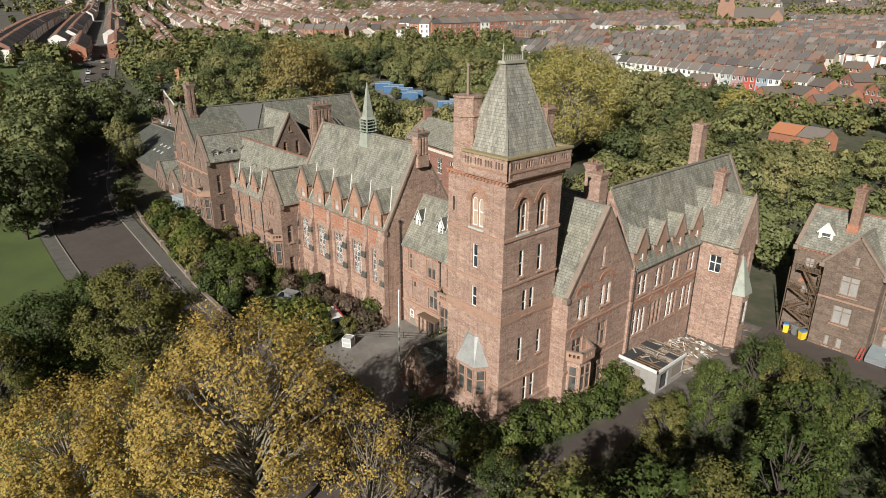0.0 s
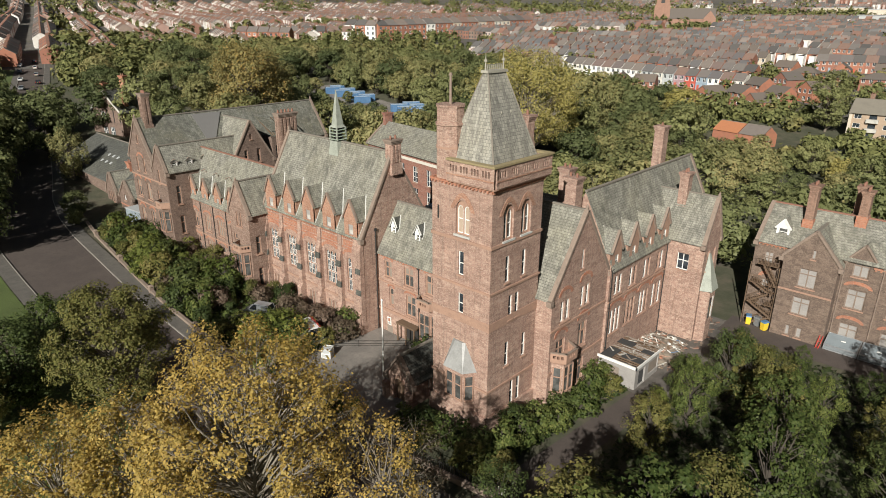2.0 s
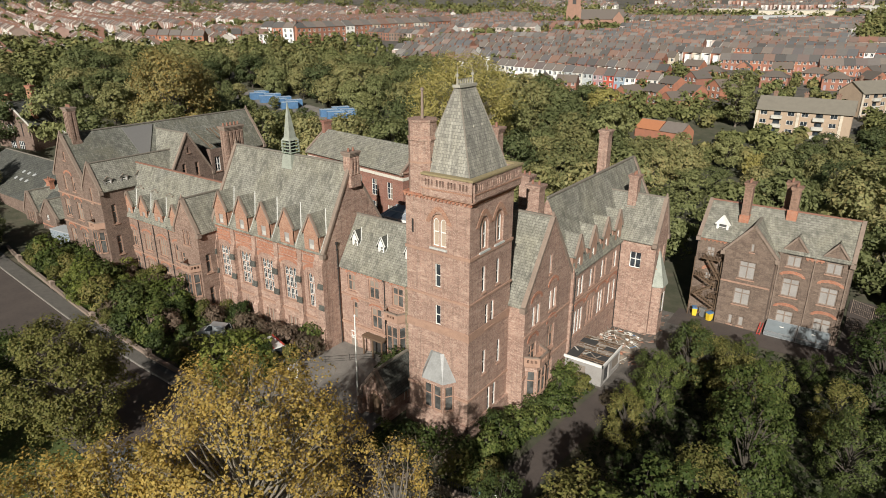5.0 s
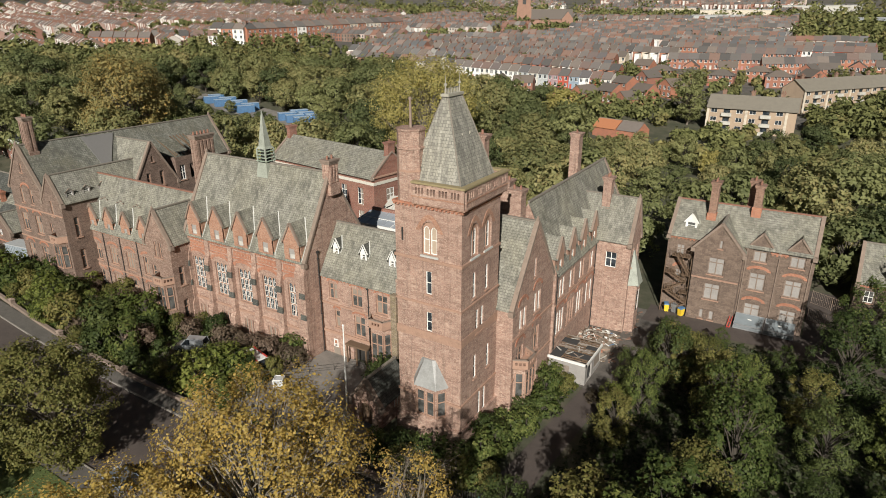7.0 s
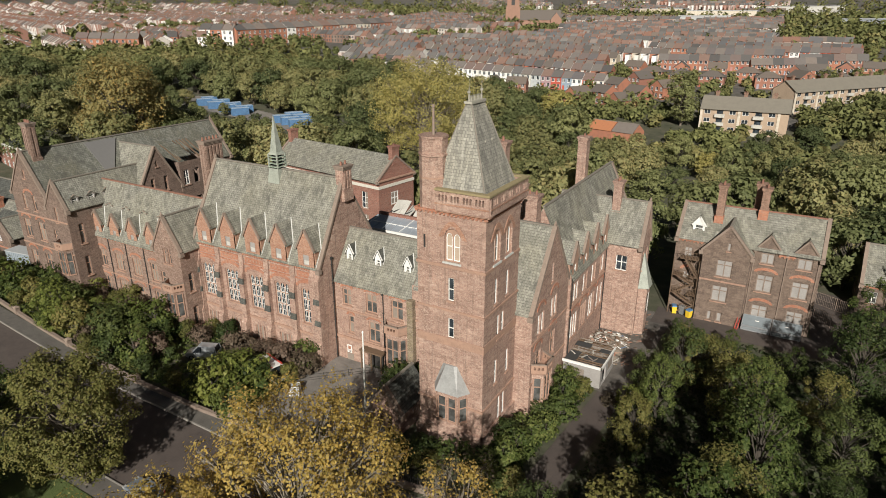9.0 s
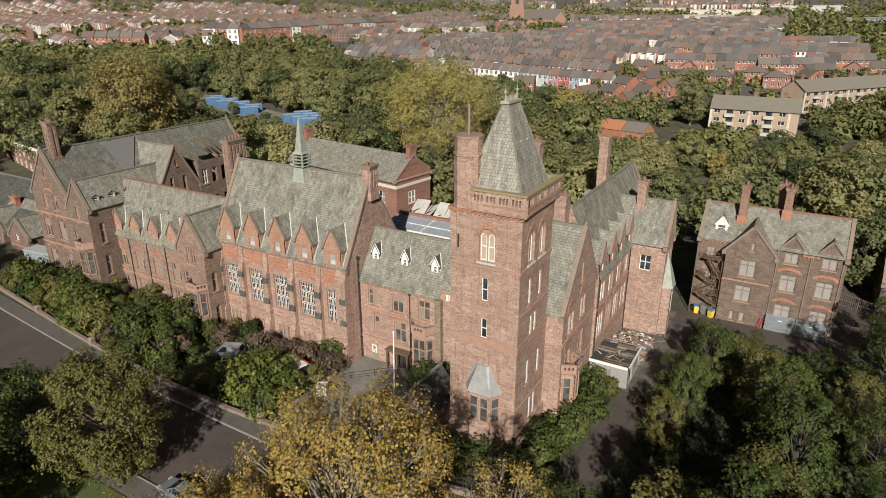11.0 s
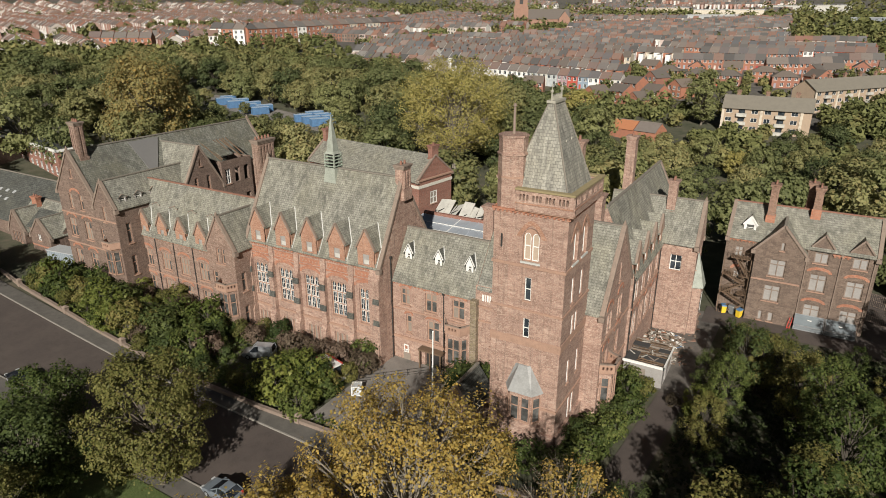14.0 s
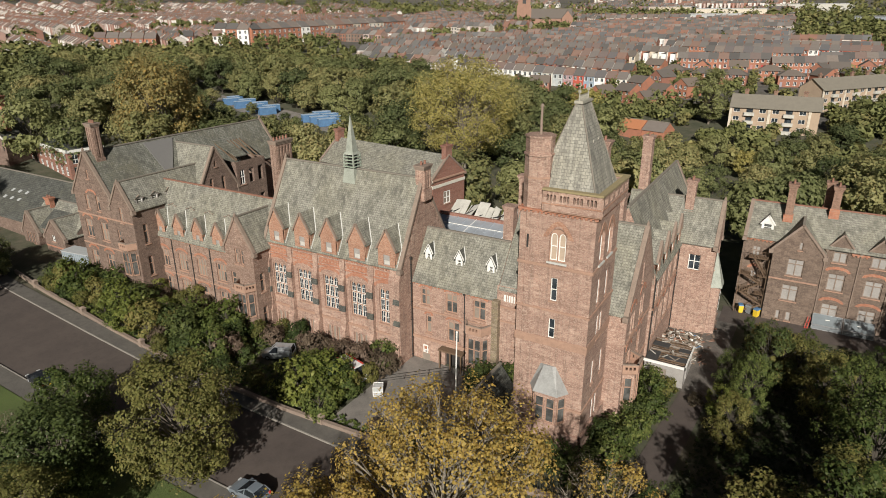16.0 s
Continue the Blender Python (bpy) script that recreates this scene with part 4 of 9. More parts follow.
def build_wing():
    th = thing("east_wing", pose(0, 0, 0), "red brick gabled wing with stone dormers and tall chimneys", "wing")
    # cross block behind the tower
    H = {"E": [(1.6, 2.3, 9.2, 11.6), (2.6, 3.3, 9.2, 11.6), (5.4, 6.1, 9.7, 12.1), (6.4, 7.1, 9.7, 12.1), (5.0, 5.5, 14.2, 16.4), (1.2, 2.9, 4.4, 7.2), (5.5, 7.1, 4.7, 7.7), (5.5, 7.1, 0.2, 3.2)]}
    F = block(th, -12.75, 1.9, 7.56, 18.4, BASE, 12.5, 20.3, "x", H, copes="E", finial=0.8, ridge_at=12.95)
    W = F["E"]
    for h in H["E"]:
        mullioned(th, W, *h[:4], 1 if h[1] - h[0] < 1 else 2, 0.3, frame=WHITE if h[1] - h[0] < 1 else DRESS)
    for u, z in ((2.4, 12.2), (6.2, 12.7), (2.0, 7.7), (6.3, 8.2)):
        arch_band(th, W, u, z, 0.95, 0.6, 0.35, TERRA, 0.06, False)
    string_course(th, W, 0, 10.8, 8.75, 0.22)
    string_course(th, W, 0, 10.8, 3.8, 0.25)
    # canted bay
    balcony_bay(th, W, 2.05, 2.9, 5.0, 1.8, 0.5, None, 1.15)
    # narrow bay beside the tower with three small white lights
    for k in range(3):
        g = Geo()
        g.box(0.5 + k * 0.55, 0.92 + k * 0.55, -0.05, -0.003, 10.6, 11.5, 0, F["S"])
        part("small_light", g, WHITE, th)
    chimney(th, -13.6, 15.6, 12.0, 23.6, 0.9, 0.9, 0)
    # main wing running back
    xw, xe = -5.7, 2.2
    hs = [(1.2 + k * 3.5 + d, 1.2 + k * 3.5 + d + 0.7, 8.9, 11.3) for k in range(4) for d in (0, 0.95)] + [(0.9 + k * 3.5 + d, 0.9 + k * 3.5 + d + 0.65, 4.0, 7.1) for k in range(4) for d in (0, 0.85, 1.7)]
    F = block(th, xw, xe, 18.45, 46.0, BASE, 12.7, 20.5, "y", {"E": hs}, copes="N", ridge_at=-1.75)
    W = F["E"]
    for h in hs:
        window(th, W, *h[:4], 0, 1, (0.6,), 0.09, WHITE if random.random() < 0.6 else DRESS, GLASS, 0.16, True, 0.2)
    for k in range(4):
        arch_band(th, W, 0.9 + k * 3.5 + 1.17, 7.4, 1.35, 0.55, 0.4, TERRA, 0.06, False)
        dormer(th, W, 1.1 + k * 4.0, 12.5, 2.1, 2.1, 2.1, 2.0, base=0.0, mat=DRESS, valley=(12.7, 1.975), win=(0.8, 1.35), panes=(GLASS_S, GREYPANE))
    string_course(th, W, 0, 14.4, 8.4, 0.2)
    downpipe(th, W, 0.3, BASE, 12.2)
    downpipe(th, W, 14.2, BASE, 12.2)
    # cross wing
    H = {"E": [(1.0, 1.7, 9.0, 11.6), (2.9, 3.6, 9.0, 11.6)]}
    F = block(th, -5.6, 6.85, 32.95, 37.5, BASE, 13.1, 18.1, "x", {"S": [(9.15, 10.65, 8.8, 11.0)], "E": H["E"]}, copes="E", finial=0.8, skip="W")
    window(th, F["S"], 9.15, 10.65, 8.8, 11.0, 0, 2, (0.55,), 0.1, WHITE, GLASS, 0.25)
    for h in H["E"]:
        mullioned(th, F["E"], *h[:4], 1, 0.3)
    dentils(th, F["S"], 7.9, 12.4, 12.6, 0.42, 0.2)
    V = F["E"]
    pl = ((0.5, -0.004), (0.9, -1.1), (2.6, -1.1), (3.0, -0.004))
    g = Geo()
    g.prism([tuple((V @ Vector((u, v, 0))).to_2d()) for u, v in pl], BASE, 6.6)
    b = part("bay", g, STONE, th)
    g = Geo()
    lo = [V @ Vector((u, v, 6.6)) for u, v in ((0.2, -0.004), (0.7, -1.35), (2.8, -1.35), (3.3, -0.004))]
    hi = [V @ Vector((u, v, 11.2)) for u, v in ((1.55, -0.004), (1.6, -0.1), (1.9, -0.1), (1.95, -0.004))]
    g.hexa(lo + hi)
    part("bay_roof", g, LEADROOF, b)
    g = Geo()
    g.box(1.1, 1.6, -1.14, -1.104, 2.8, 5.6, 0, V)
    part("bay_window", g, GLASS_S, b)
    g = Geo()
    g.box(1.9, 2.3, -1.14, -1.104, 2.8, 5.6, 0, V)
    part("bay_window", g, WHITE, b)
    chimney(th, 2.5, 35.1, 14.5, 20.7, 1.1, 1.2, 2)
    chimney(th, -6.0, 45.3, 12.0, 24.2, 1.4, 1.5, 1)
    chimney(th, -2.6, 17.2, 16.5, 22.4, 1.6, 1.4, 2)
    chimney(th, -5.6, 20.6, 14.5, 22.4, 1.3, 1.3, 2)
    chimney(th, -15.2, 15.6, 12.0, 19.6, 1.3, 1.2, 0)
    block(th, -12.0, -5.75, 18.6, 28.0, BASE, 12.0, 17.6, "x")
    return th


def build_west_range():
    th = thing("west_range", pose(0, 0, 0), "red brick range with row of gabled stone dormers and slate roof", "range")
    x0, x1, y0, y1 = -72.6, -46.9, 5.3, 13.0
    hs = [(2.1 + k * 4.25, 4.1 + k * 4.25, 4.3, 7.1) for k in range(4)] + [(2.1 + k * 4.25, 4.1 + k * 4.25, -0.2, 2.6) for k in range(4)]
    F = block(th, x0, x1, y0, y1, BASE, 9.9, 17.2, "x", {"S": hs}, ridge_at=9.0, skip="E", ridge=RIDGE_R, mat=STONE_M)
    W = F["S"]
    for h in hs:
        mullioned(th, W, *h[:4], 3, 0.7)
        arch_band(th, W, (h[0] + h[1]) / 2, h[3] + 0.2, (h[1] - h[0]) / 2 + 0.1, 0.4, 0.35, TERRA, 0.05, False)
    for k in range(4):
        dormer(th, W, 3.1 + k * 4.25, 9.5, 2.2, 2.0, 1.9, 1.9, base=0.0, mat=TERRA_P, valley=(9.9, 1.97), win=(0.8, 1.2), sash=GREYPANE, panes=(PALEPANE, GREYPANE))
        dormer(th, W, 4.3 + k * 4.1, 13.4, 1.4, 0.62, 0.1, 1.0, base=1.9, mat=GREYPANE, roof_mat=SLATE, frame_mat=COPING, win=(1.0, 0.5))
        downpipe(th, W, 1.1 + k * 4.25, BASE, 9.4)
    string_course(th, W, 0, 20.8, 3.5, 0.2)
    dentils(th, W, 0, 20.8, 9.3, 0.45, 0.18)
    # projecting gable
    H = {"S": [(1.8, 2.4, 9.6, 11.8), (2.8, 3.4, 9.6, 11.8), (0.6, 1.5, 5.8, 8.2), (0.6, 1.5, 0.4, 3.2)], "E": [(0.9, 1.7, 5.6, 8.4), (0.9, 1.7, 0.5, 3.4)]}
    F = block(th, -51.8, -46.6, 2.4, 9.0, BASE, 12.0, 16.2, "y", H, copes="S", finial=0.8, skip="N", mat=STONE_M)
    for s in "SE":
        for h in H[s]:
            mullioned(th, F[s], *h[:4], 1 if h[1] - h[0] < 1 else 2, 0.2)
    dentils(th, F["E"], 0, 3, 11.6, 0.4, 0.2)
    balcony_bay(th, F["S"], 3.55, 2.7, 6.0, 2.6, 0.3, STONE_M)
    chimney(th, -48.1, 11.0, 11.0, 25.4, 1.2, 3.0, 5, mat=STONE_M, flutes=5)
    block(th, -64, -48.5, 13.1, 21, BASE, 9, 13, "x", mat=STONE_D)
    return th


def build_far_wing():
    th = thing("far_wing", pose(0, 0, 0), "tall brick wing with twin gables and long slate roof", "wing")
    H = {"S": [(2.7, 3.6, 13.0, 15.4), (5.4, 6.3, 13.0, 15.4), (1.4, 3.2, 8.2, 11.2), (5.4, 7.2, 8.2, 11.2), (1.4, 3.2, 3.2, 6.0), (5.4, 7.2, 3.2, 6.0), (4.2, 4.8, 18.0, 19.4)]}
    F = block(th, -84.0, -75.0, 1.4, 37.6, BASE, 15.8, 22.0, "y", H, mat=STONE_D, copes="SN", finial=0.9, roof_mat=SLATE_M)
    for h in H["S"]:
        mullioned(th, F["S"], *h[:4], 1 if h[1] - h[0] < 1.3 else 2, 0.4)
    H = {"S": [(1.9, 2.7, 12.0, 14.4), (0.5, 1.3, 8.0, 10.6), (0.5, 1.3, 3.0, 5.8)], "E": [(1.4, 2.2, 8.6, 11.8), (1.4, 2.2, 3.4, 6.6)]}
    F = block(th, -75.0, -70.05, 1.4, 16.2, BASE, 14.5, 18.2, "y", H, mat=STONE_D, copes="S", finial=0.6, skip="W", ridge_at=-72.5)
    for s in "SE":
        for h in H[s]:
            mullioned(th, F[s], *h[:4], 1 if h[1] - h[0] < 1 else 2, 0.2)
    dentils(th, F["E"], 0, 3.9, 14.1, 0.4, 0.2, COPING)
    balcony_bay(th, F["S"], 3.1, 2.7, 7.9, 4.2, 0.4, STONE_D, 0.9)
    for k in range(3):
        dormer(th, F["E"], 1.8 + k * 2.6, 14.9, 1.2, 0.95, 0.3, 1.5, base=0.25, mat=GREYPANE, roof_mat=SLATE_M, frame_mat=COPING, win=(0.85, 0.7))
    for u, z in ((2.3, 11.5), (6.3, 11.5), (2.3, 6.3), (6.3, 6.3), (4.5, 15.6)):
        arch_band(th, wall_at((-84.0, 1.4), (-75.0, 1.4)), u, z, 1.0, 0.45, 0.35, TERRA, 0.05, False)
    for z in (7.2, 12.2):
        string_course(th, wall_at((-84.0, 1.4), (-70.05, 1.4)), 0, 13.9, z, 0.2)
    H = {"E": [(2.4, 3.1, 13.6, 16.0), (4.9, 5.6, 13.6, 16.0), (3.7, 4.1, 17.8, 18.8)]}
    F = block(th, -79.0, -69.5, 13.3, 21.3, BASE, 14.2, 21.0, "x", H, mat=STONE_D, copes="E", ridge_at=17.3)
    for h in H["E"]:
        mullioned(th, F["E"], *h[:4], 1, 0.2)
    # roofless burnt-out block behind the cross gable
    hol = [(0.7 + k * 2.1, 1.8 + k * 2.1, z, z + 2.6) for k in range(3) for z in (3.6, 8.6, 13.6)]
    for p, q, hs in (((-69.4, 21.4), (-69.4, 28.1), hol), ((-69.4, 28.1), (-74.9, 28.1), []), ((-74.9, 21.4), (-69.4, 21.4), [])):
        g = Geo()
        wall(g, wall_at(p, q), math.hypot(q[0] - p[0], q[1] - p[1]), BASE, 17.6, hs, None, 0.5)
        part("ruined_wall", g, STONE_D, th)
    g = Geo()
    g.box(-74.4, -70.0, 21.9, 27.6, BASE, 11.5)
    part("charred_floor", g, IRON, th)
    for k in range(9):
        g = Geo()
        y = 22.0 + k * 0.7
        g.beam((-74.8, y, 20.4), (-69.6 - 1.6 * random.random(), y + random.uniform(-0.3, 0.3), 17.8), 0.12, 0.18)
        part("rafter", g, TIMBER, th)
    g = Geo()
    g.hexa([(-74.9, 21.5, 20.8), (-69.2, 21.5, 18.6), (-69.2, 24.0, 18.6), (-74.9, 24.0, 20.8), (-74.9, 21.5, 20.95), (-69.2, 21.5, 18.75), (-69.2, 24.0, 18.75), (-74.9, 24.0, 20.95)])
    part("roof_remnant", g, SLATE_M, th)
    E2 = wall_at((-69.4, 21.4), (-69.4, 28.1))
    window(th, E2, 0.7, 1.8, 13.6, 16.2, 0, 2, (0.5,), 0.12, WHITE, GLASS, 0.2)
    # plain grey patch on the long roof
    g = Geo()
    g.hexa([(-75.3, 12.6, 16.42), (-75.3, 13.2, 16.42), (-79.2, 17.0, 21.8), (-79.2, 11.4, 21.8), (-75.2, 12.6, 16.48), (-75.2, 13.2, 16.48), (-79.1, 17.0, 21.86), (-79.1, 11.4, 21.86)])
    part("roof_patch", g, plain("plain_grey_felt", (0.17, 0.165, 0.16), 0.85, var=0.2), th)
    chimney(th, -79.1, 3.4, 18.5, 26.3, 1.45, 1.3, 3, mat=STONE_M, flutes=3)
    return th


def build_villa():
    th = thing("stone_villa", pose(0, 0, 0), "brown stone three-storey villa with slate roof and brick chimneys", "house")
    b0 = -1.2
    x0, x1, y0, y1 = 9.2, 27.9, 44.4, 53.0
    H = {"S": [(1.3, 2.4, 7.6, 9.8), (1.5, 2.5, 3.8, 6.0), (11.25, 13.3, 4.95, 7.5), (15.65, 17.7, 4.85, 7.3), (11.25, 13.3, 0.5, 2.9), (15.65, 17.7, 0.5, 2.9), (11.3, 13.0, 9.15, 11.2), (15.8, 17.6, 9.15, 11.2)]}
    F = block(th, x0, x1, y0, y1, b0, 11.25, 15.3, "x", H, mat=RUBBLE, copes="WE", ridge_at=48.7, ridge=RIDGE_R)
    W = F["S"]
    for h in H["S"]:
        window(th, W, *h[:4], 0, 2, (0.7,), 0.13, COPING, GREYPANE, 0.2, True, 0.0)
        if 4 < h[3] < 9 or h[3] < 4:
            arch_band(th, W, (h[0] + h[1]) / 2, h[3] + 0.35, (h[1] - h[0]) / 2 + 0.1, 0.35, 0.4, TERRA, 0.05, False)
    for u in (12.15, 16.7):
        dormer(th, W, u, 11.22, 2.5, 0.35, 1.6, 2.2, base=0.0, win=(0.01, 0.01), mat=RUBBLE)
    dormer(th, W, 2.7, 11.9, 1.6, 1.15, 1.1, 1.8, base=0.9, mat=WHITE, frame_mat=WHITE, win=(1.1, 1.0))
    dentils(th, W, 0.2, 3.8, 10.8, 0.45, 0.2)
    dentils(th, W, 13.4, 15.5, 10.6, 0.45, 0.2)
    for u in (10.5, 14.5, 18.3):
        downpipe(th, W, u, b0, 10.8, COPING)
    H = {"S": [(2.0, 4.05, 6.8, 9.3), (1.9, 3.95, 3.0, 5.4), (1.7, 2.3, -0.1, 1.3), (3.0, 3.7, -0.1, 1.3), (3.0, 3.5, 10.7, 11.9)]}
    F = block(th, 13.25, 19.4, 42.6, 48.6, b0, 10.5, 14.1, "y", H, mat=RUBBLE, copes="S", skip="N")
    for h in H["S"]:
        window(th, F["S"], *h[:4], 0, 2 if h[1] - h[0] > 1 else 1, (0.7,) if h[1] - h[0] > 1 else (), 0.12, COPING, GREYPANE, 0.2, True, 0.0)
    string_course(th, F["S"], 0, 6.1, 6.1, 0.22)
    for x, y, z0, z1 in ((14.2, 47.3, 12.0, 18.9), (19.7, 48.4, 13.4, 18.9), (18.8, 50.4, 13.0, 19.0)):
        chimney(th, x, y, z0, z1, 1.0, 1.4, 2, mat=VILLA_BRICK)
        g = Geo()
        g.box(x - 0.62, x + 0.62, y - 0.85, y + 0.85, z0, z0 + 2.4)
        part("chimney_base", g, TERRA, th)
    return th


build_tower()
build_hall()
build_low_range()
build_wing()
build_west_range()
build_far_wing()
build_villa()

# ---- roads, pavement, garden wall ----
KERB = [(60, -10.4), (20, -10.6), (-5, -11.0), (-22, -11.6), (-40, -11.4), (-54, -10.9), (-66, -10.0), (-80, -8.9), (-92, -8.0), (-104, -6.6), (-118, -3.6), (-135, 1.6), (-152, 6.5), (-185, 15.5), (-228, 27.5), (-275, 42), (-340, 62)]
FARK = [(60, -20.6), (20, -21.0), (-27, -21.6), (-45, -21.5), (-62, -20.9), (-76, -20.4), (-92, -19.6), (-106, -17.4), (-120, -13.6), (-136, -8.4), (-152, -3.2), (-186, 6.4), (-229, 18.6), (-276, 33), (-341, 53)]
GARDEN = [(6.0, -6.4), (-3, -8.0), (-12, -8.7), (-22, -9.2), (-31, -9.6), (-40, -9.6), (-52, -9.0), (-64, -7.9), (-75, -6.6), (-88, -5.2), (-98, -3.6)]


def resample(line, n):
    d = [0.0]
    for a, b in zip(line, line[1:]):
        d.append(d[-1] + math.hypot(b[0] - a[0], b[1] - a[1]))
    out = []
    for i in range(n):
        s = d[-1] * i / (n - 1)
        k = max(j for j in range(len(d)) if d[j] <= s + 1e-9)
        k = min(k, len(line) - 2)
        t = (s - d[k]) / max(1e-9, d[k + 1] - d[k])
        out.append((line[k][0] + (line[k + 1][0] - line[k][0]) * t, line[k][1] + (line[k + 1][1] - line[k][1]) * t))
    return out


def strip(a, b, lift, cross=3, n=220, side=0.0):
    """A paved strip between two lines, laid on the land."""
    A, B = resample(a, n), resample(b, n)
    g = Geo()
    for p, q in zip(A, B):
        for k in range(cross + 1):
            t = k / cross
            x, y = p[0] + (q[0] - p[0]) * t, p[1] + (q[1] - p[1]) * t
            g.v.append((x, y, ground_z(x, y) + lift))
    w = cross + 1
    for i in range(n - 1):
        for k in range(cross):
            f = (i * w + k, i * w + k + 1, (i + 1) * w + k + 1, (i + 1) * w + k)
            g.f.append(f)
            g.mi.append(0)
    nrm = (Vector(g.v[w]) - Vector(g.v[0])).cross(Vector(g.v[1]) - Vector(g.v[0]))
    if nrm.z > 0:
        g.f = [tuple(reversed(f)) for f in g.f]
    return g


def offset(line, d):
    out = []
    for i, p in enumerate(line):
        a, b = line[max(0, i - 1)], line[min(len(line) - 1, i + 1)]
        v = Vector((b[0] - a[0], b[1] - a[1])).normalized()
        out.append((p[0] - v.y * d, p[1] + v.x * d))
    return out


def asphalt(name, c, patch, scale=0.25):
    m = Mat(name, 0.9)
    k = m.ramp(m.noise(scale, 7, 0.6), [(0.35, c), (0.65, patch)])
    k = m.mix(m.ramp(m.noise(1.3, 6, 0.7), [(0.48, (0, 0, 0)), (0.75, (0.55, 0.55, 0.55))]), k, tuple(x * 0.6 for x in c))
    k = m.mix(m.ramp(m.noise(40, 2, 0.5), [(0.4, (0, 0, 0)), (0.8, (0.4, 0.4, 0.4))]), k, tuple(x * 1.7 for x in patch))
    m.colour(k)
    m.bump(m.noise(60, 3), 0.01, 0.4)
    return m.m


ROAD = asphalt("worn_reddish_asphalt", (0.066, 0.052, 0.046), (0.088, 0.07, 0.06))
PAVE = asphalt("grey_pavement", (0.085, 0.077, 0.068), (0.12, 0.11, 0.096), 0.6)
YARD = asphalt("cracked_yard_concrete", (0.13, 0.12, 0.108), (0.22, 0.2, 0.178), 0.3)
DEBRIS_Y = asphalt("dirty_rubble_yard", (0.07, 0.062, 0.054), (0.15, 0.132, 0.115), 0.5)
LAWN = Mat("mown_grass", 0.9)
LAWN.colour(LAWN.mix(LAWN.ramp(LAWN.noise(6, 5, 0.7), [(0.4, (0, 0, 0)), (0.7, (0.6, 0.6, 0.6))]), LAWN.ramp(LAWN.noise(0.12, 6, 0.6), [(0.35, (0.055, 0.085, 0.018)), (0.65, (0.085, 0.125, 0.028))]), (0.12, 0.125, 0.05)))
LAWN.bump(LAWN.noise(30, 4, 0.7), 0.06, 0.7)
GRASS = LAWN.m

tagged(part("road", strip(KERB, FARK, 0.05), ROAD), "worn reddish-brown asphalt park road", "road", kind="structure")
tagged(part("pavement", strip(KERB, offset(KERB, -2.2), 0.16), PAVE), "grey asphalt pavement beside the garden wall", "pavement", kind="structure")
tagged(part("pavement", strip(FARK, offset(FARK, 2.2), 0.16), PAVE), "grey pavement along the park lawn", "pavement", kind="structure")
k1 = Geo()
for line in (KERB, FARK):
    pts = resample(line, 160)
    for a, b in zip(pts, pts[1:]):
        za, zb = ground_z(*a) + 0.08, ground_z(*b) + 0.08
        k1.beam((a[0], a[1], za), (b[0], b[1], zb), 0.16, 0.22)
tagged(part("kerb", k1, plain("pale_kerb_stone", (0.27, 0.25, 0.22), 0.85, var=0.6)), "pale worn kerb stones", "kerb", kind="structure")


def lawn():
    g = Geo()
    ed = resample(offset(FARK, 2.25), 120)
    cross = 24
    for p in ed:
        for k in range(cross + 1):
            x, y = p[0] - k * 1.2, p[1] - k * 3.2
            g.v.append((x, y, ground_z(x, y) + 0.06 + 0.05 * noise.noise((x * 0.3, y * 0.3, 0))))
    for i in range(len(ed) - 1):
        for k in range(cross):
            g.f.append((i * (cross + 1) + k, (i + 1) * (cross + 1) + k, (i + 1) * (cross + 1) + k + 1, i * (cross + 1) + k + 1))
            g.mi.append(0)
    nrm = (Vector(g.v[cross + 1]) - Vector(g.v[0])).cross(Vector(g.v[1]) - Vector(g.v[0]))
    if nrm.z < 0:
        g.f = [tuple(reversed(f)) for f in g.f]
    tagged(part("lawn", g, GRASS), "mown green park grass beside the road", "grass", kind="structure")


lawn()


def poly_ground(name, pts, lift, mat, label, category):
    """A flat-lying patch over a convex outline."""
    g = Geo()
    n = 16
    (a, b, c, d) = pts
    for i in range(n + 1):
        for k in range(n + 1):
            s, t = i / n, k / n
            x = (a[0] * (1 - s) + b[0] * s) * (1 - t) + (d[0] * (1 - s) + c[0] * s) * t
            y = (a[1] * (1 - s) + b[1] * s) * (1 - t) + (d[1] * (1 - s) + c[1] * s) * t
            g.v.append((x, y, ground_z(x, y) + lift))
    for i in range(n):
        for k in range(n):
            g.f.append((i * (n + 1) + k, (i + 1) * (n + 1) + k, (i + 1) * (n + 1) + k + 1, i * (n + 1) + k + 1))
            g.mi.append(0)
    tagged(part(name, g, mat), label, category, kind="structure")


poly_ground("yard", [(-25.5, -8.8), (-9, -8.2), (-9, 7.9), (-25.5, 7.9)], 0.05, YARD, "cracked concrete forecourt by the entrance", "yard")
poly_ground("drive", [(4.4, -10.6), (8.0, -10.6), (10.0, 17), (6.9, 17)], 0.07, ROAD, "narrow asphalt drive beside the tower", "drive")
poly_ground("drive", [(2.3, 17.0), (10.0, 17.0), (10.8, 42), (2.3, 42)], 0.07, DEBRIS_Y, "concrete yard strewn with rubble", "yard")
poly_ground("drive", [(8.0, 38.4), (54, 38.4), (54, 44.2), (8.0, 44.2)], 0.09, ROAD, "asphalt forecourt of the stone villa", "drive")
poly_ground("drive", [(28.2, 44), (38, 44), (36, 62), (28.2, 62)], 0.08, ROAD, "asphalt drive beside the stone villa", "drive")


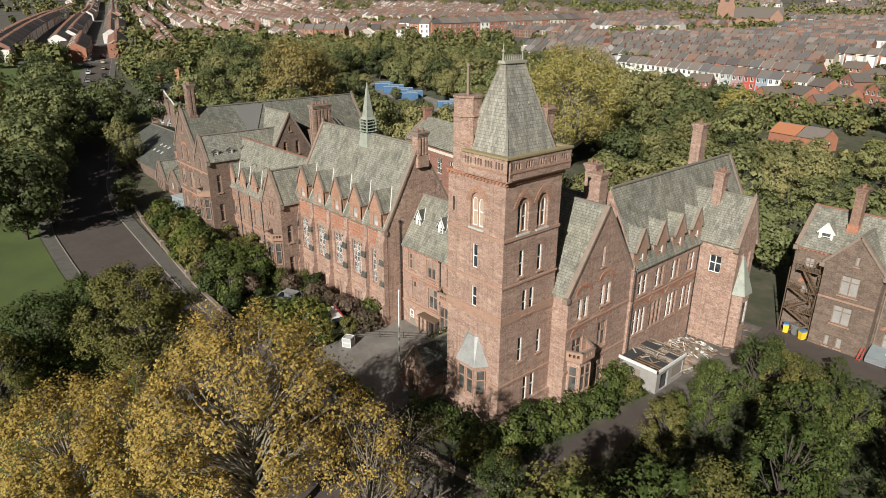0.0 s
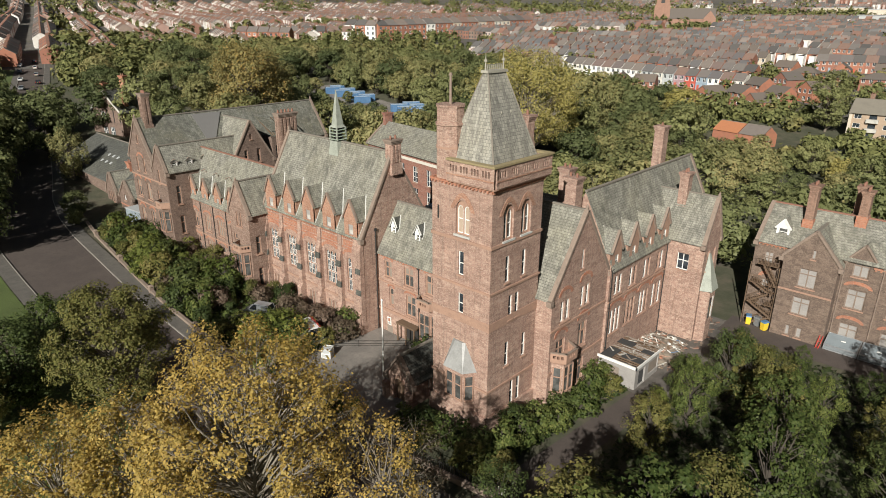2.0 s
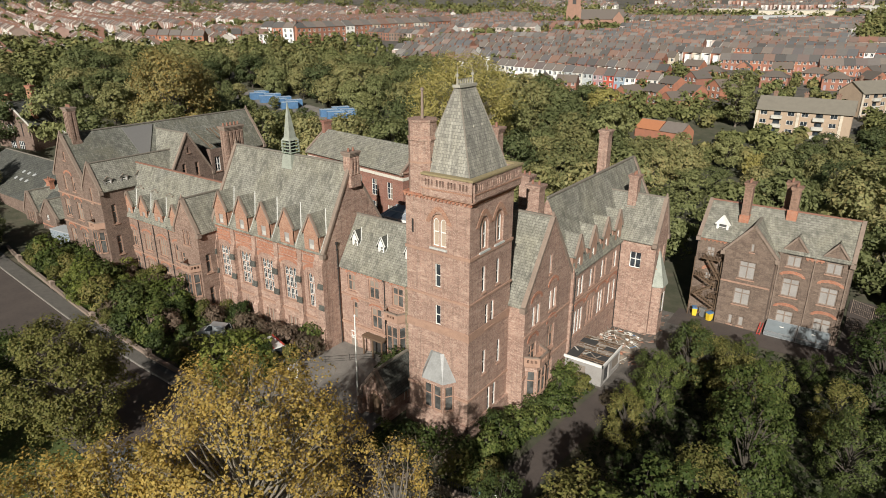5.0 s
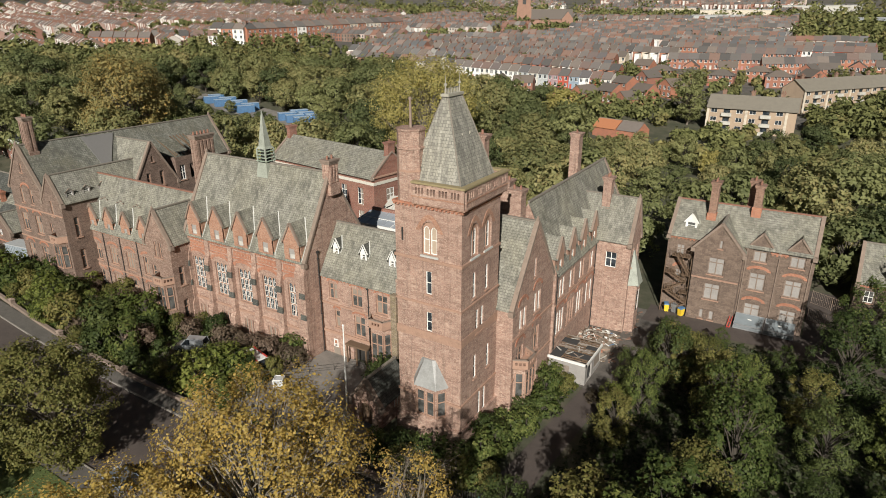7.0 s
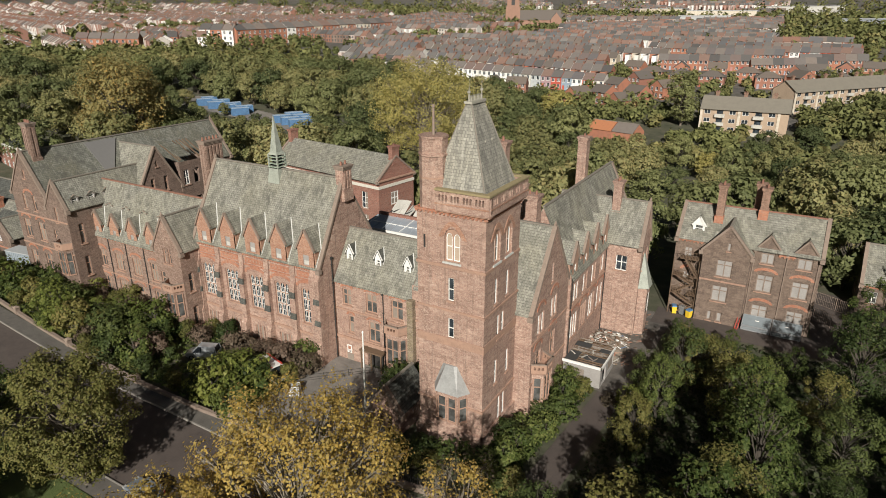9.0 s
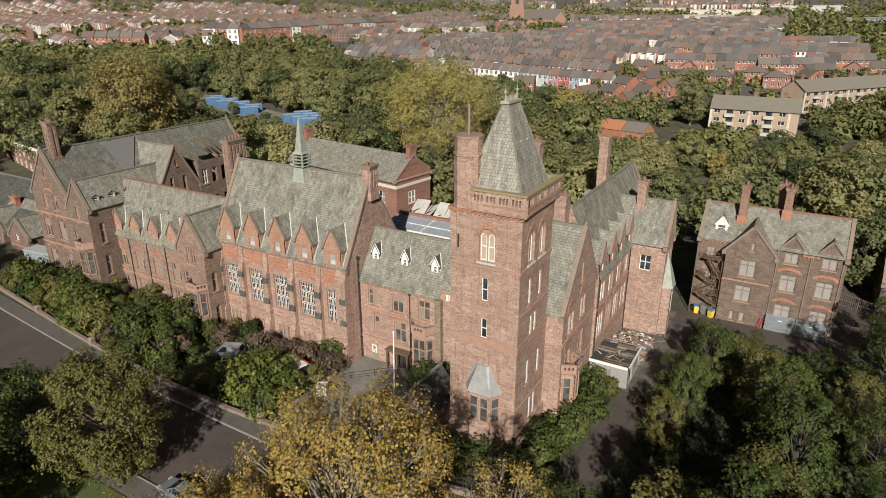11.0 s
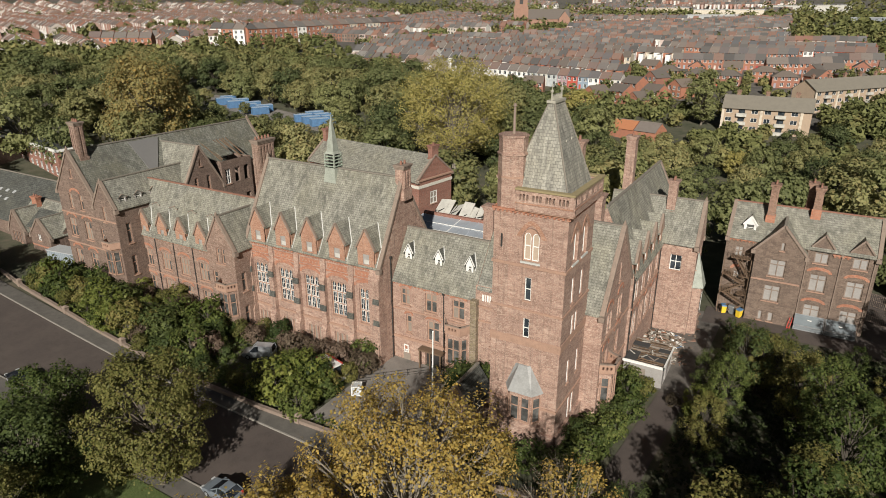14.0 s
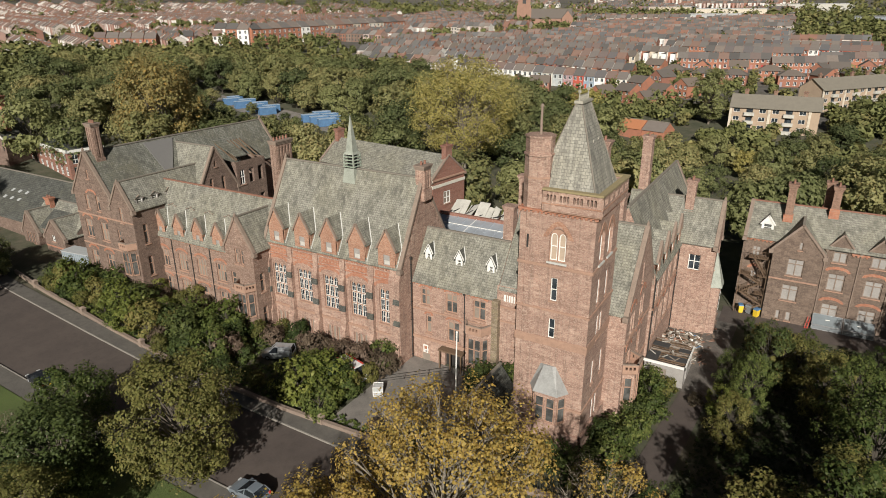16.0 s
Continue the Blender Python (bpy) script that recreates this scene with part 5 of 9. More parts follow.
def garden_wall():
    th = thing("garden_wall", pose(0, 0, 0), "low red stone wall with piers and iron railings", "wall", kind="structure")
    pts = resample(GARDEN, 60)
    g = Geo()
    for a, b in zip(pts, pts[1:]):
        z = min(ground_z(*a), ground_z(*b)) - 0.2
        g.beam((a[0], a[1], z + 0.35), (b[0], b[1], z + 0.35), 0.35, 0.7)
        g.beam((a[0], a[1], z + 0.76), (b[0], b[1], z + 0.76), 0.45, 0.12)
    part("coping_wall", g, COPING, th)
    for i in range(0, 60, 9):
        q = Geo()
        x, y = pts[i]
        z = ground_z(x, y)
        q.box(x - 0.3, x + 0.3, y - 0.3, y + 0.3, z - 0.3, z + 1.1)
        q.prism([(x - 0.4, y - 0.4), (x + 0.4, y - 0.4), (x + 0.4, y + 0.4), (x - 0.4, y + 0.4)], z + 1.1, z + 1.35, 0.3)
        part("pier", q, COPING, th)
    rail = resample(GARDEN[:4], 120)
    for a, b in zip(rail[:70], rail[1:71]):
        q = Geo()
        z = ground_z(*a) + 0.7
        q.box(a[0] - 0.02, a[0] + 0.02, a[1] - 0.02, a[1] + 0.02, z, z + 0.95)
        q.beam((a[0], a[1], z + 0.8), (b[0], b[1], z + 0.8), 0.03, 0.04)
        part("railing", q, IRON, th)


garden_wall()

# ---- trees ----


def leaf_mesh(name, pts, out, size, mat, spread=0.9, flat=0.35, k=4):
    """Small bent leaf sprays at pts, with k corners, turned roughly towards out."""
    n = len(pts)
    rng = np.random.default_rng(len(name) + n)
    nrm = out * spread + rng.normal(0, 0.5, (n, 3)) + np.array([0, 0, flat])
    nrm /= np.linalg.norm(nrm, axis=1)[:, None] + 1e-9
    ref = rng.normal(0, 1, (n, 3))
    a = np.cross(nrm, ref)
    a /= np.linalg.norm(a, axis=1)[:, None] + 1e-9
    b = np.cross(nrm, a)
    s = size * rng.uniform(0.55, 1.35, (n, 1))
    el = rng.uniform(0.55, 0.95, (n, 1))
    droop = nrm * s * rng.uniform(-0.25, 0.1, (n, 1))
    v = np.empty((n, k, 3))
    v[:, 0] = pts - a * s * 0.5
    v[:, 1] = pts + b * s * 0.5 * el + droop
    v[:, 2] = pts + a * s * 0.5
    if k == 4:
        v[:, 3] = pts - b * s * 0.5 * el + droop
    else:
        v[:, 1] += b * s * 0.25
        v[:, 0] -= b * s * 0.2
        v[:, 2] -= b * s * 0.2
    me = bpy.data.meshes.new(name)
    me.vertices.add(n * k)
    me.vertices.foreach_set("co", v.ravel().astype(np.float32))
    me.loops.add(n * k)
    me.loops.foreach_set("vertex_index", np.arange(n * k, dtype=np.int32))
    me.polygons.add(n)
    me.polygons.foreach_set("loop_start", np.arange(0, n * k, k, dtype=np.int32))
    me.materials.append(mat)
    me.update(calc_edges=True)
    me.validate()
    return me


def make_tree(label, category, H, R, mat, bark, blobs, per, size, seed, bole=0.3, tall=1.0, bare=0.0, blob_r=0.3, group="", spread=0.9, limbs_show=0.0, corners=4):
    """A tapered trunk with limbs and a crown of leaf sprays gathered in uneven clumps."""
    rng = np.random.default_rng(seed)
    rnd = random.Random(seed)
    th = thing(category, pose(0, 0, 0), label, category if category in ("bush", "sapling") else "tree", group)
    g = Geo()
    cz = H * (1 + bole) / 2
    hh = H * (1 - bole) / 2
    lean = Vector((rnd.uniform(-0.04, 0.04) * H, rnd.uniform(-0.04, 0.04) * H, 0))
    top = lean + Vector((0, 0, H * 0.8))
    r0 = 0.018 * H + 0.06
    stem = [Vector((0, 0, -0.4)), lean * 0.3 + Vector((0, 0, H * 0.28)), lean * 0.7 + Vector((0, 0, H * 0.55)), top]
    rr = [r0, r0 * 0.72, r0 * 0.42, r0 * 0.1]
    for i in range(3):
        g.tube(stem[i], stem[i + 1], rr[i], rr[i + 1], 7, caps=False)
    cent, rad = [], []
    for i in range(blobs):
        t = (i + 0.5) / blobs
        zz = rng.uniform(-0.92, 0.95)
        w = math.sqrt(max(0.05, 1 - abs(zz) ** 2.2))
        an = i * 2.399 + rng.uniform(-0.4, 0.4)
        rad_f = rng.uniform(0.45, 0.95) * w
        c = Vector((R * rad_f * math.cos(an), R * rad_f * math.sin(an), cz + zz * hh * 0.9)) + lean * 0.5
        cent.append(c)
        rad.append(R * blob_r * rng.uniform(0.65, 1.25))
        h = min(max((c.z - R * 0.5) * rng.uniform(0.6, 0.9), H * bole * 0.7), H * 0.72)
        s = stem[0].lerp(top, (h + 0.4) / (H * 0.8 + 0.4))
        m1 = s.lerp(c, 0.5) + Vector((rng.normal(0, 0.05), rng.normal(0, 0.05), 0.06)) * H * 0.6
        k = r0 * 0.3 * (1 - h / H)
        g.tube(s, m1, k + 0.02, k * 0.6 + 0.015, 5 if bole > 0.17 else 3, caps=False)
        g.tube(m1, c, k * 0.6 + 0.015, 0.012, 4 if bole > 0.17 else 3, caps=False)
        for q in range((2 if bole > 0.17 else 0) + int(limbs_show * 6)):
            e = c + Vector(rng.normal(0, 1, 3)).normalized() * rad[-1] * rng.uniform(0.4, 0.95)
            g.tube(m1.lerp(c, rng.uniform(0.3, 1.0)), e, k * 0.25 + 0.01 + 0.006 * limbs_show, 0.006, 3, caps=False)
    part("trunk", g, bark, th)
    P, O = [], []
    for c, r in zip(cent, rad):
        n = int(per * rng.uniform(0.6, 1.3) * (1 - bare))
        d = rng.normal(0, 1, (n, 3))
        d /= np.linalg.norm(d, axis=1)[:, None]
        q = np.array(c) + d * (r * rng.uniform(0.35, 1.12, (n, 1)) ** 0.6) * np.array([1, 1, 0.8 * tall])
        lump = np.array([noise.noise(Vector(p) * (1.6 / max(r, 0.3))) for p in q])
        keep = lump > -0.22
        P.append(q[keep])
        e = q - np.array([lean.x * 0.5, lean.y * 0.5, cz - 0.15 * hh])
        e /= np.linalg.norm(e / np.array([1, 1, 1.0]), axis=1)[:, None] + 1e-6
        O.append((d * 0.65 + e * 0.75)[keep])
    P, O = np.concatenate(P), np.concatenate(O)
    part("crown", leaf_mesh("crown", P, O, size, mat, spread, k=corners), None, th)
    return th


GREEN = leaves("green_leaf", [(0.045, 0.065, 0.017), (0.068, 0.092, 0.024), (0.095, 0.118, 0.033), (0.14, 0.155, 0.048)], through_light=0.18)
DARK = leaves("dark_green_leaf", [(0.036, 0.052, 0.017), (0.055, 0.074, 0.023), (0.078, 0.098, 0.03)], through_light=0.15)
# Bramble green darkened so the colour itself carries the deep shade of the thicket.
SHADE = leaves("shaded_bramble_leaf", [(0.03, 0.04, 0.015), (0.04, 0.052, 0.019), (0.052, 0.062, 0.022)], through_light=0.1)
OLIVE = leaves("olive_leaf", [(0.095, 0.098, 0.028), (0.13, 0.13, 0.038), (0.18, 0.172, 0.055), (0.15, 0.125, 0.042)], through_light=0.22)
W_GREEN = leaves("woodland_green_leaf", [(0.14, 0.157, 0.065), (0.195, 0.21, 0.087), (0.255, 0.265, 0.117)], through_light=0.35)
W_DARK = leaves("woodland_dark_leaf", [(0.085, 0.105, 0.044), (0.118, 0.138, 0.057), (0.155, 0.17, 0.073)], through_light=0.3)
W_OLIVE = leaves("woodland_olive_leaf", [(0.178, 0.184, 0.079), (0.24, 0.24, 0.102), (0.305, 0.295, 0.127), (0.295, 0.25, 0.108)], through_light=0.35)
YELLOW = leaves("yellow_autumn_leaf", [(0.36, 0.25, 0.058), (0.45, 0.315, 0.08), (0.54, 0.395, 0.125), (0.33, 0.255, 0.07), (0.41, 0.31, 0.1), (0.3, 0.2, 0.065)], through_light=0.4, vary=0.15)
GOLD = leaves("yellow_green_leaf", [(0.3, 0.275, 0.09), (0.39, 0.345, 0.115), (0.48, 0.415, 0.155)], through_light=0.4, vary=0.2)
RUST = leaves("orange_autumn_leaf", [(0.22, 0.19, 0.075), (0.28, 0.225, 0.085), (0.21, 0.2, 0.08), (0.36, 0.235, 0.07)], vary=0.2)
LIME = leaves("bright_green_leaf", [(0.095, 0.12, 0.026), (0.13, 0.155, 0.035), (0.18, 0.195, 0.055)])
TWIG = leaves("dry_brown_twig", [(0.09, 0.065, 0.045), (0.13, 0.1, 0.07), (0.17, 0.13, 0.09)])


def on_ground(x, y, turn=0.0, s=1.0):
    return pose(x, y, ground_z(x, y), 0, 0, turn) @ Matrix.Scale(s, 4)


def place(src, x, y, s=1.0, turn=None, sz=None):
    t = random.uniform(0, 360) if turn is None else turn
    o = copy_thing(src, on_ground(x, y, t))
    o.scale = (s, s, s * (sz or random.uniform(0.9, 1.1)))
    return o


def drop_source(src):
    for o in (*src.children_recursive, src):
        bpy.data.objects.remove(o)


def foreground_trees():
    a = make_tree("tall roadside tree with thinning yellow autumn leaves", "tree", 20.3, 8.3, YELLOW, BARK_P, 205, 200, 0.2, 11, 0.28, 1.5, 0, 0.125, limbs_show=0.8)
    a.matrix_basis = on_ground(-1.6, -24.0, 20)
    b = make_tree("yellow autumn tree beside the park road", "tree", 15.5, 5.2, YELLOW, BARK_P, 110, 220, 0.19, 12, 0.3, 1.7, 0, 0.15, limbs_show=0.6)
    b.matrix_basis = on_ground(-7.0, -29.5, 80)
    c = make_tree("green maple with full crown by the road", "tree", 14.8, 5.9, OLIVE, BARK, 130, 330, 0.23, 13, 0.06, 1, 0, 0.2)
    c.matrix_basis = on_ground(-30.2, -23.0, 10)
    d = make_tree("small dark green roadside tree with russet patches", "tree", 8.6, 4.2, GREEN, BARK, 70, 260, 0.24, 14, 0.15, 1, 0, 0.26)
    d.matrix_basis = on_ground(-45.6, -24.0, 40)
    f = make_tree("broad dark green lawn tree", "tree", 10.5, 5.2, DARK, BARK, 80, 260, 0.27, 16, 0.12, 1, 0, 0.26)
    f.matrix_basis = on_ground(-37.5, -30.5, 40)
    g3 = make_tree("yellow autumn tree on the park lawn", "tree", 14.5, 6.0, YELLOW, BARK_P, 120, 260, 0.19, 17, 0.28, 1.6, 0, 0.15, limbs_show=0.6)
    g3.matrix_basis = on_ground(-9.5, -34.0, 50)
    h = make_tree("slender roadside tree with sparse yellow-brown leaves", "tree", 17.6, 3.2, YELLOW, BARK, 30, 150, 0.17, 18, 0.5, 1.3, 0, 0.24, limbs_show=0.6)
    h.matrix_basis = on_ground(9.0, -21.0, 15)
    place(f, -38, -41, 1.0)
    place(c, -33.0, -35.5, 0.7)
    e = make_tree("half-bare tree with thin brown twigs", "tree", 13.5, 4.2, TWIG, BARK_P, 50, 90, 0.22, 15, 0.3, 1, 0.3, 0.26, limbs_show=1.0)
    e.matrix_basis = on_ground(6.5, -17.0, 0)
    place(e, -4.0, -14.0, 0.65)
    place(e, -48.5, -29.0, 0.4)


foreground_trees()


def woods():
    kinds = []
    for i, (mat, H, R) in enumerate(((W_GREEN, 13, 6.4), (W_OLIVE, 12.5, 6.2), (W_DARK, 13.5, 6.4), (W_GREEN, 11, 5.2), (W_OLIVE, 13.5, 5.4), (GOLD, 13, 5.4))):
        kinds.append(make_tree("full-crowned woodland tree in early autumn leaf", "tree", H, R, mat, BARK_D, 58, 100, 0.62, 30 + i, 0.12, 1, 0, 0.27, "woodland trees", 1.3, corners=3))
    taken = []

    def free(x, y, gap):
        for q in taken:
            if (q[0] - x) ** 2 + (q[1] - y) ** 2 < gap * gap:
                return False
        taken.append((x, y))
        return True

    def inside(p, poly):
        r = False
        for (ax, ay), (bx, by) in zip(poly, poly[1:] + poly[:1]):
            if (ay > p[1]) != (by > p[1]) and p[0] < (bx - ax) * (p[1] - ay) / (by - ay) + ax:
                r = not r
        return r

    def near_line(p, line, w):
        for a, b in zip(line, line[1:]):
            d = Vector((b[0] - a[0], b[1] - a[1]))
            t = max(0, min(1, (Vector((p[0] - a[0], p[1] - a[1])).dot(d)) / d.length_squared))
            if math.hypot(a[0] + d.x * t - p[0], a[1] + d.y * t - p[1]) < w:
                return True
        return False
    mid = [((a[0] + b[0]) / 2, (a[1] + b[1]) / 2) for a, b in zip(resample(KERB, 40), resample(FARK, 40))]
    back = [(-112, 54), (-64, 60), (-28, 62), (8, 66), (14, 67), (34, 66), (60, 78), (90, 82), (105, 140), (62, 172), (28, 178), (-5, 150), (-20, 160), (-47, 190), (-87, 208), (-156, 214), (-200, 196), (-262, 158), (-250, 108), (-215, 82), (-165, 84)]
    store = [(-194, 156), (-120, 139)]
    n = 0
    tries = 0
    while n < 215 and tries < 14000:
        tries += 1
        x, y = random.uniform(-262, 105), random.uniform(54, 214)
        if not inside((x, y), back) or near_line((x, y), store, 5.5) or near_line((x, y), [(-63, 112), (-56, 92)], 14) or near_line((x, y), mid, 11) or (x > -60 and x < 0 and 70 < y < 78) or near_line((x, y), [(-31, 186), (-22, 158)], 12):
            continue
        if not free(x, y, 8.3):
            continue
        k = random.choices(range(6), (4, 4, 2, 4, 3, 0.0 if y < 125 else 0.25))[0]
        sc = random.uniform(0.85, 1.25)
        if -205 < x < -95:
            fr = (157 - (x + 194) * 0.23) - y
            if 0 < fr < 62:
                sc *= max(0.42, min(1.0, fr / 52))
        if x > -22 and y > 105:
            sc *= 0.7
        place(kinds[k], *site(x, y), sc)
        n += 1
    for x, y, k, s in ((-97, -16, 2, 1.15), (-108, -12.5, 2, 1.05), (-120, -6, 3, 1.1), (-131, -2, 2, 1.15), (-142, 0, 2, 1.2), (-155, 5, 0, 1.2), (-112, -24, 0, 1.2), (-126, -18, 1, 1.2),
                       (-140, -14, 1, 1.3), (-166, 10, 2, 1.2), (-186, 38, 2, 1.1), (-168, 58, 0, 1.2), (-152, 58, 2, 1.1), (-180, 50, 2, 1.2), (-176, 14, 0, 1.2),
                       (-190, 22, 2, 1.2), (-188, 2, 1, 1.3), (-205, 28, 0, 1.2), (-206, 8, 5, 1.2), (-224, 31, 2, 1.1), (-225, 14, 0, 1.1), (-196, 62, 0, 1.1), (-212, 68, 2, 1.1), (-228, 76, 0, 1.0), (-245, 84, 1, 1.0), (-160, -8, 0, 1.3), (-175, -16, 2, 1.2), (-152, -26, 1, 1.2), (-242, 36, 2, 1.0)):
        place(kinds[k], *site(x, y), s)
    for x, y, k, s in ((-155, 10, 0, 1.25), (-167, 14.5, 2, 1.3), (-180, 20, 2, 1.2), (-197, 22, 0, 1.1),
                       (38, 66, 0, 1.0), (44, 70, 2, 1.1), (52, 64, 0, 1.1), (58, 56, 2, 1.0), (36.5, 73, 1, 0.9), (48, 58.5, 0, 0.8)):
        place(kinds[k], *site(x, y), s)
    # tall golden tree and orange tree behind the roofs
    y1 = make_tree("tall spreading tree with yellow-green leaves behind the roofs", "tree", 31.0, 15.5, GOLD, BARK_P, 200, 230, 0.42, 51, 0.2, 1, 0, 0.19, limbs_show=0.4)
    y1.matrix_basis = on_ground(-63.0, 92.0, 30)
    o1 = make_tree("tall tree turning ochre and orange", "tree", 25, 9.5, RUST, BARK, 110, 200, 0.5, 52, 0.12, 1.1, 0, 0.28)
    o1.matrix_basis = on_ground(*site(-142, 79), 30) @ Matrix.Scale(1.15, 4)
    o2 = place(o1, *site(-150, 92), 0.9)
    pine = make_tree("dark layered conifer beside the flats", "tree", 20, 7.0, W_GREEN, BARK, 100, 90, 0.6, 53, 0.05, 0.7, 0, 0.26)
    pine.matrix_basis = on_ground(*site(-8.5, 214), 0)
    w = make_tree("pale weeping tree beside the road", "tree", 12.5, 4.0, W_OLIVE, BARK, 60, 130, 0.36, 54, 0.05, 1.8, 0, 0.26)
    w.matrix_basis = on_ground(-130.5, 5.0, 0)
    place(kinds[0], -153, 6.5, 1.25)
    place(kinds[0], -103, -3.6, 0.42)
    place(kinds[3], -98, -5.6, 0.3)
    # thicket to the right of the drive
    near = []
    for i, (mat, H, R) in enumerate(((OLIVE, 9.5, 3.2), (DARK, 10.5, 3.3), (LIME, 8.0, 2.8), (GREEN, 10.0, 3.0))):
        near.append(make_tree("young self-sown tree in dense green leaf", "sapling", H, R, mat, BARK_D, 64, 165, 0.2, 60 + i, 0.06, 1.5, 0, 0.19, "young trees beside the drive", 1.4, corners=3))
    taken.clear()
    n = tries = 0
    right = [(10.0, -20), (62, -20), (62, 42), (31, 42), (30, 36.5), (12.2, 36.5), (11.8, 27), (11.4, 14), (9.6, 2)]
    while n < 58 and tries < 9000:
        tries += 1
        x, y = random.uniform(9, 62), random.uniform(-20, 42)
        if not inside((x, y), right) or (x < 20.5 and -9 < y < 11.5) or not free(x, y, 6.0):
            continue
        s = random.uniform(0.45, 1.55) * (0.55 if x < 12.5 else 0.8 if x < 15.5 else 1)
        if x < 32:
            s = min(s, max(0.2, (42.0 - y) * 0.045))
        place(near[random.choices(range(4), (3, 3, 1.2, 3))[0]], x, y, s)
        n += 1
    for x, y, k, s in ((16.5, -11, 0, 1.25), (21.5, -9.5, 3, 1.4), (25.5, -12, 1, 1.45), (20.5, -15, 3, 1.3), (14.5, 4, 1, 0.3), (18, 2, 0, 0.32), (12.2, 12, 1, 0.4), (15, 22, 1, 0.95), (18.5, 24, 0, 0.8), (22, 23, 3, 0.7), (14, 15, 3, 0.8), (13, 8, 0, 0.75)):
        place(near[k], x, y, s)
    # shrubs in the front garden and at the tower's foot
    sh = []
    for i, (mat, H, R, bare) in enumerate(((GREEN, 3.6, 1.9, 0), (DARK, 3.2, 1.9, 0), (LIME, 4.4, 2.1, 0), (TWIG, 2.6, 2.0, 0.2), (OLIVE, 4.2, 2.0, 0))):
        sh.append(make_tree("overgrown evergreen garden shrub by the wall" if mat is not TWIG else "tangle of dry brown brambles", "bush", H, R, mat, BARK_D, 26, 95, 0.29, 70 + i, 0.02, 1, bare, 0.38, "overgrown shrubs", 1.3, corners=3))
    taken.clear()
    n = tries = 0
    while n < 125 and tries < 9000:
        tries += 1
        x = random.uniform(-88, -13)
        lo = -8.4 if x > -52 else -8.4 + (-52 - x) * 0.12
        hi = 4.0 if x > -46 else 1.4 if x > -53 else 4.4 if x > -70 else 0.4
        y = random.uniform(lo, hi)
        if x > -26.0 and y > -7.2:
            continue
        if (math.hypot(x + 40.4, y + 1) < 3.4 or (-43 < x < -35 and -6.5 < y < 0.5)) or math.hypot(x + 29.2, y + 0.4) < 2.8 or (x > -26 and x < -14):
            continue
        if not free(x, y, 2.05):
            continue
        k = 3 if (y > 1 and random.random() < 0.65) else random.choices(range(5), (3, 3.5, 3.5, 0.6, 3))[0]
        s = random.uniform(0.45, 1.4) * (0.7 if y > 2 else 1)
        if -44 < x < -34 and -7 < y < 1.0:
            s = min(s, 0.5)
        place(sh[k], x, y, s)
        n += 1
    for x, y, k, s in ((1.5, -3.2, 1, 1.0), (3.2, -1.8, 0, 1.05), (-1.5, -3.8, 0, 0.95), (3.6, 0.8, 0, 1.0), (2.0, 2.0, 1, 0.9), (3.6, 3.6, 0, 0.95), (4.8, 5.5, 0, 0.8), (3.6, 7.8, 1, 0.8), (4.9, 9.6, 0, 0.95), (4.2, 12.2, 0, 1.0), (5.4, 14.6, 4, 0.7), (3.4, 15.4, 0, 0.9),
                       (-4.5, -4.2, 1, 0.9), (-7.4, -4.4, 0, 0.6), (-12.6, 3.6, 1, 1.05), (-10.4, 5.9, 0, 1.1), (-13.4, 5.6, 1, 1.15), (-11.8, 6.2, 1, 1.2), (5.2, -4.0, 4, 0.7), (2.4, -5.4, 4, 0.8), (-2.8, -6.0, 4, 0.7), (-12.6, -6.9, 0, 0.5), (-28.6, -3.2, 2, 1.25), (-26.6, -3.4, 0, 1.0), (-25.8, 2.6, 3, 1.1), (-26.6, 3.6, 0, 1.05), (-29.4, 2.2, 3, 1.1), (-6, -6, 0, 0.6), (4.0, -4.4, 0, 0.8), (8.9, 15, 3, 0.5),
                       (10.4, -10, 4, 1.0), (-15.5, -7.0, 3, 0.6), (-20, -7.4, 3, 0.5), (-29.8, -5.0, 2, 1.2), (-31.8, -4.2, 2, 1.0), (-27.4, -6.0, 2, 1.0), (-27.0, 3.4, 3, 0.8), (-30, 3.4, 3, 0.9), (-33, 3.2, 3, 0.9)):
        place(sh[k], x, y, s)
    for s in kinds + near + sh:
        drop_source(s)


woods()


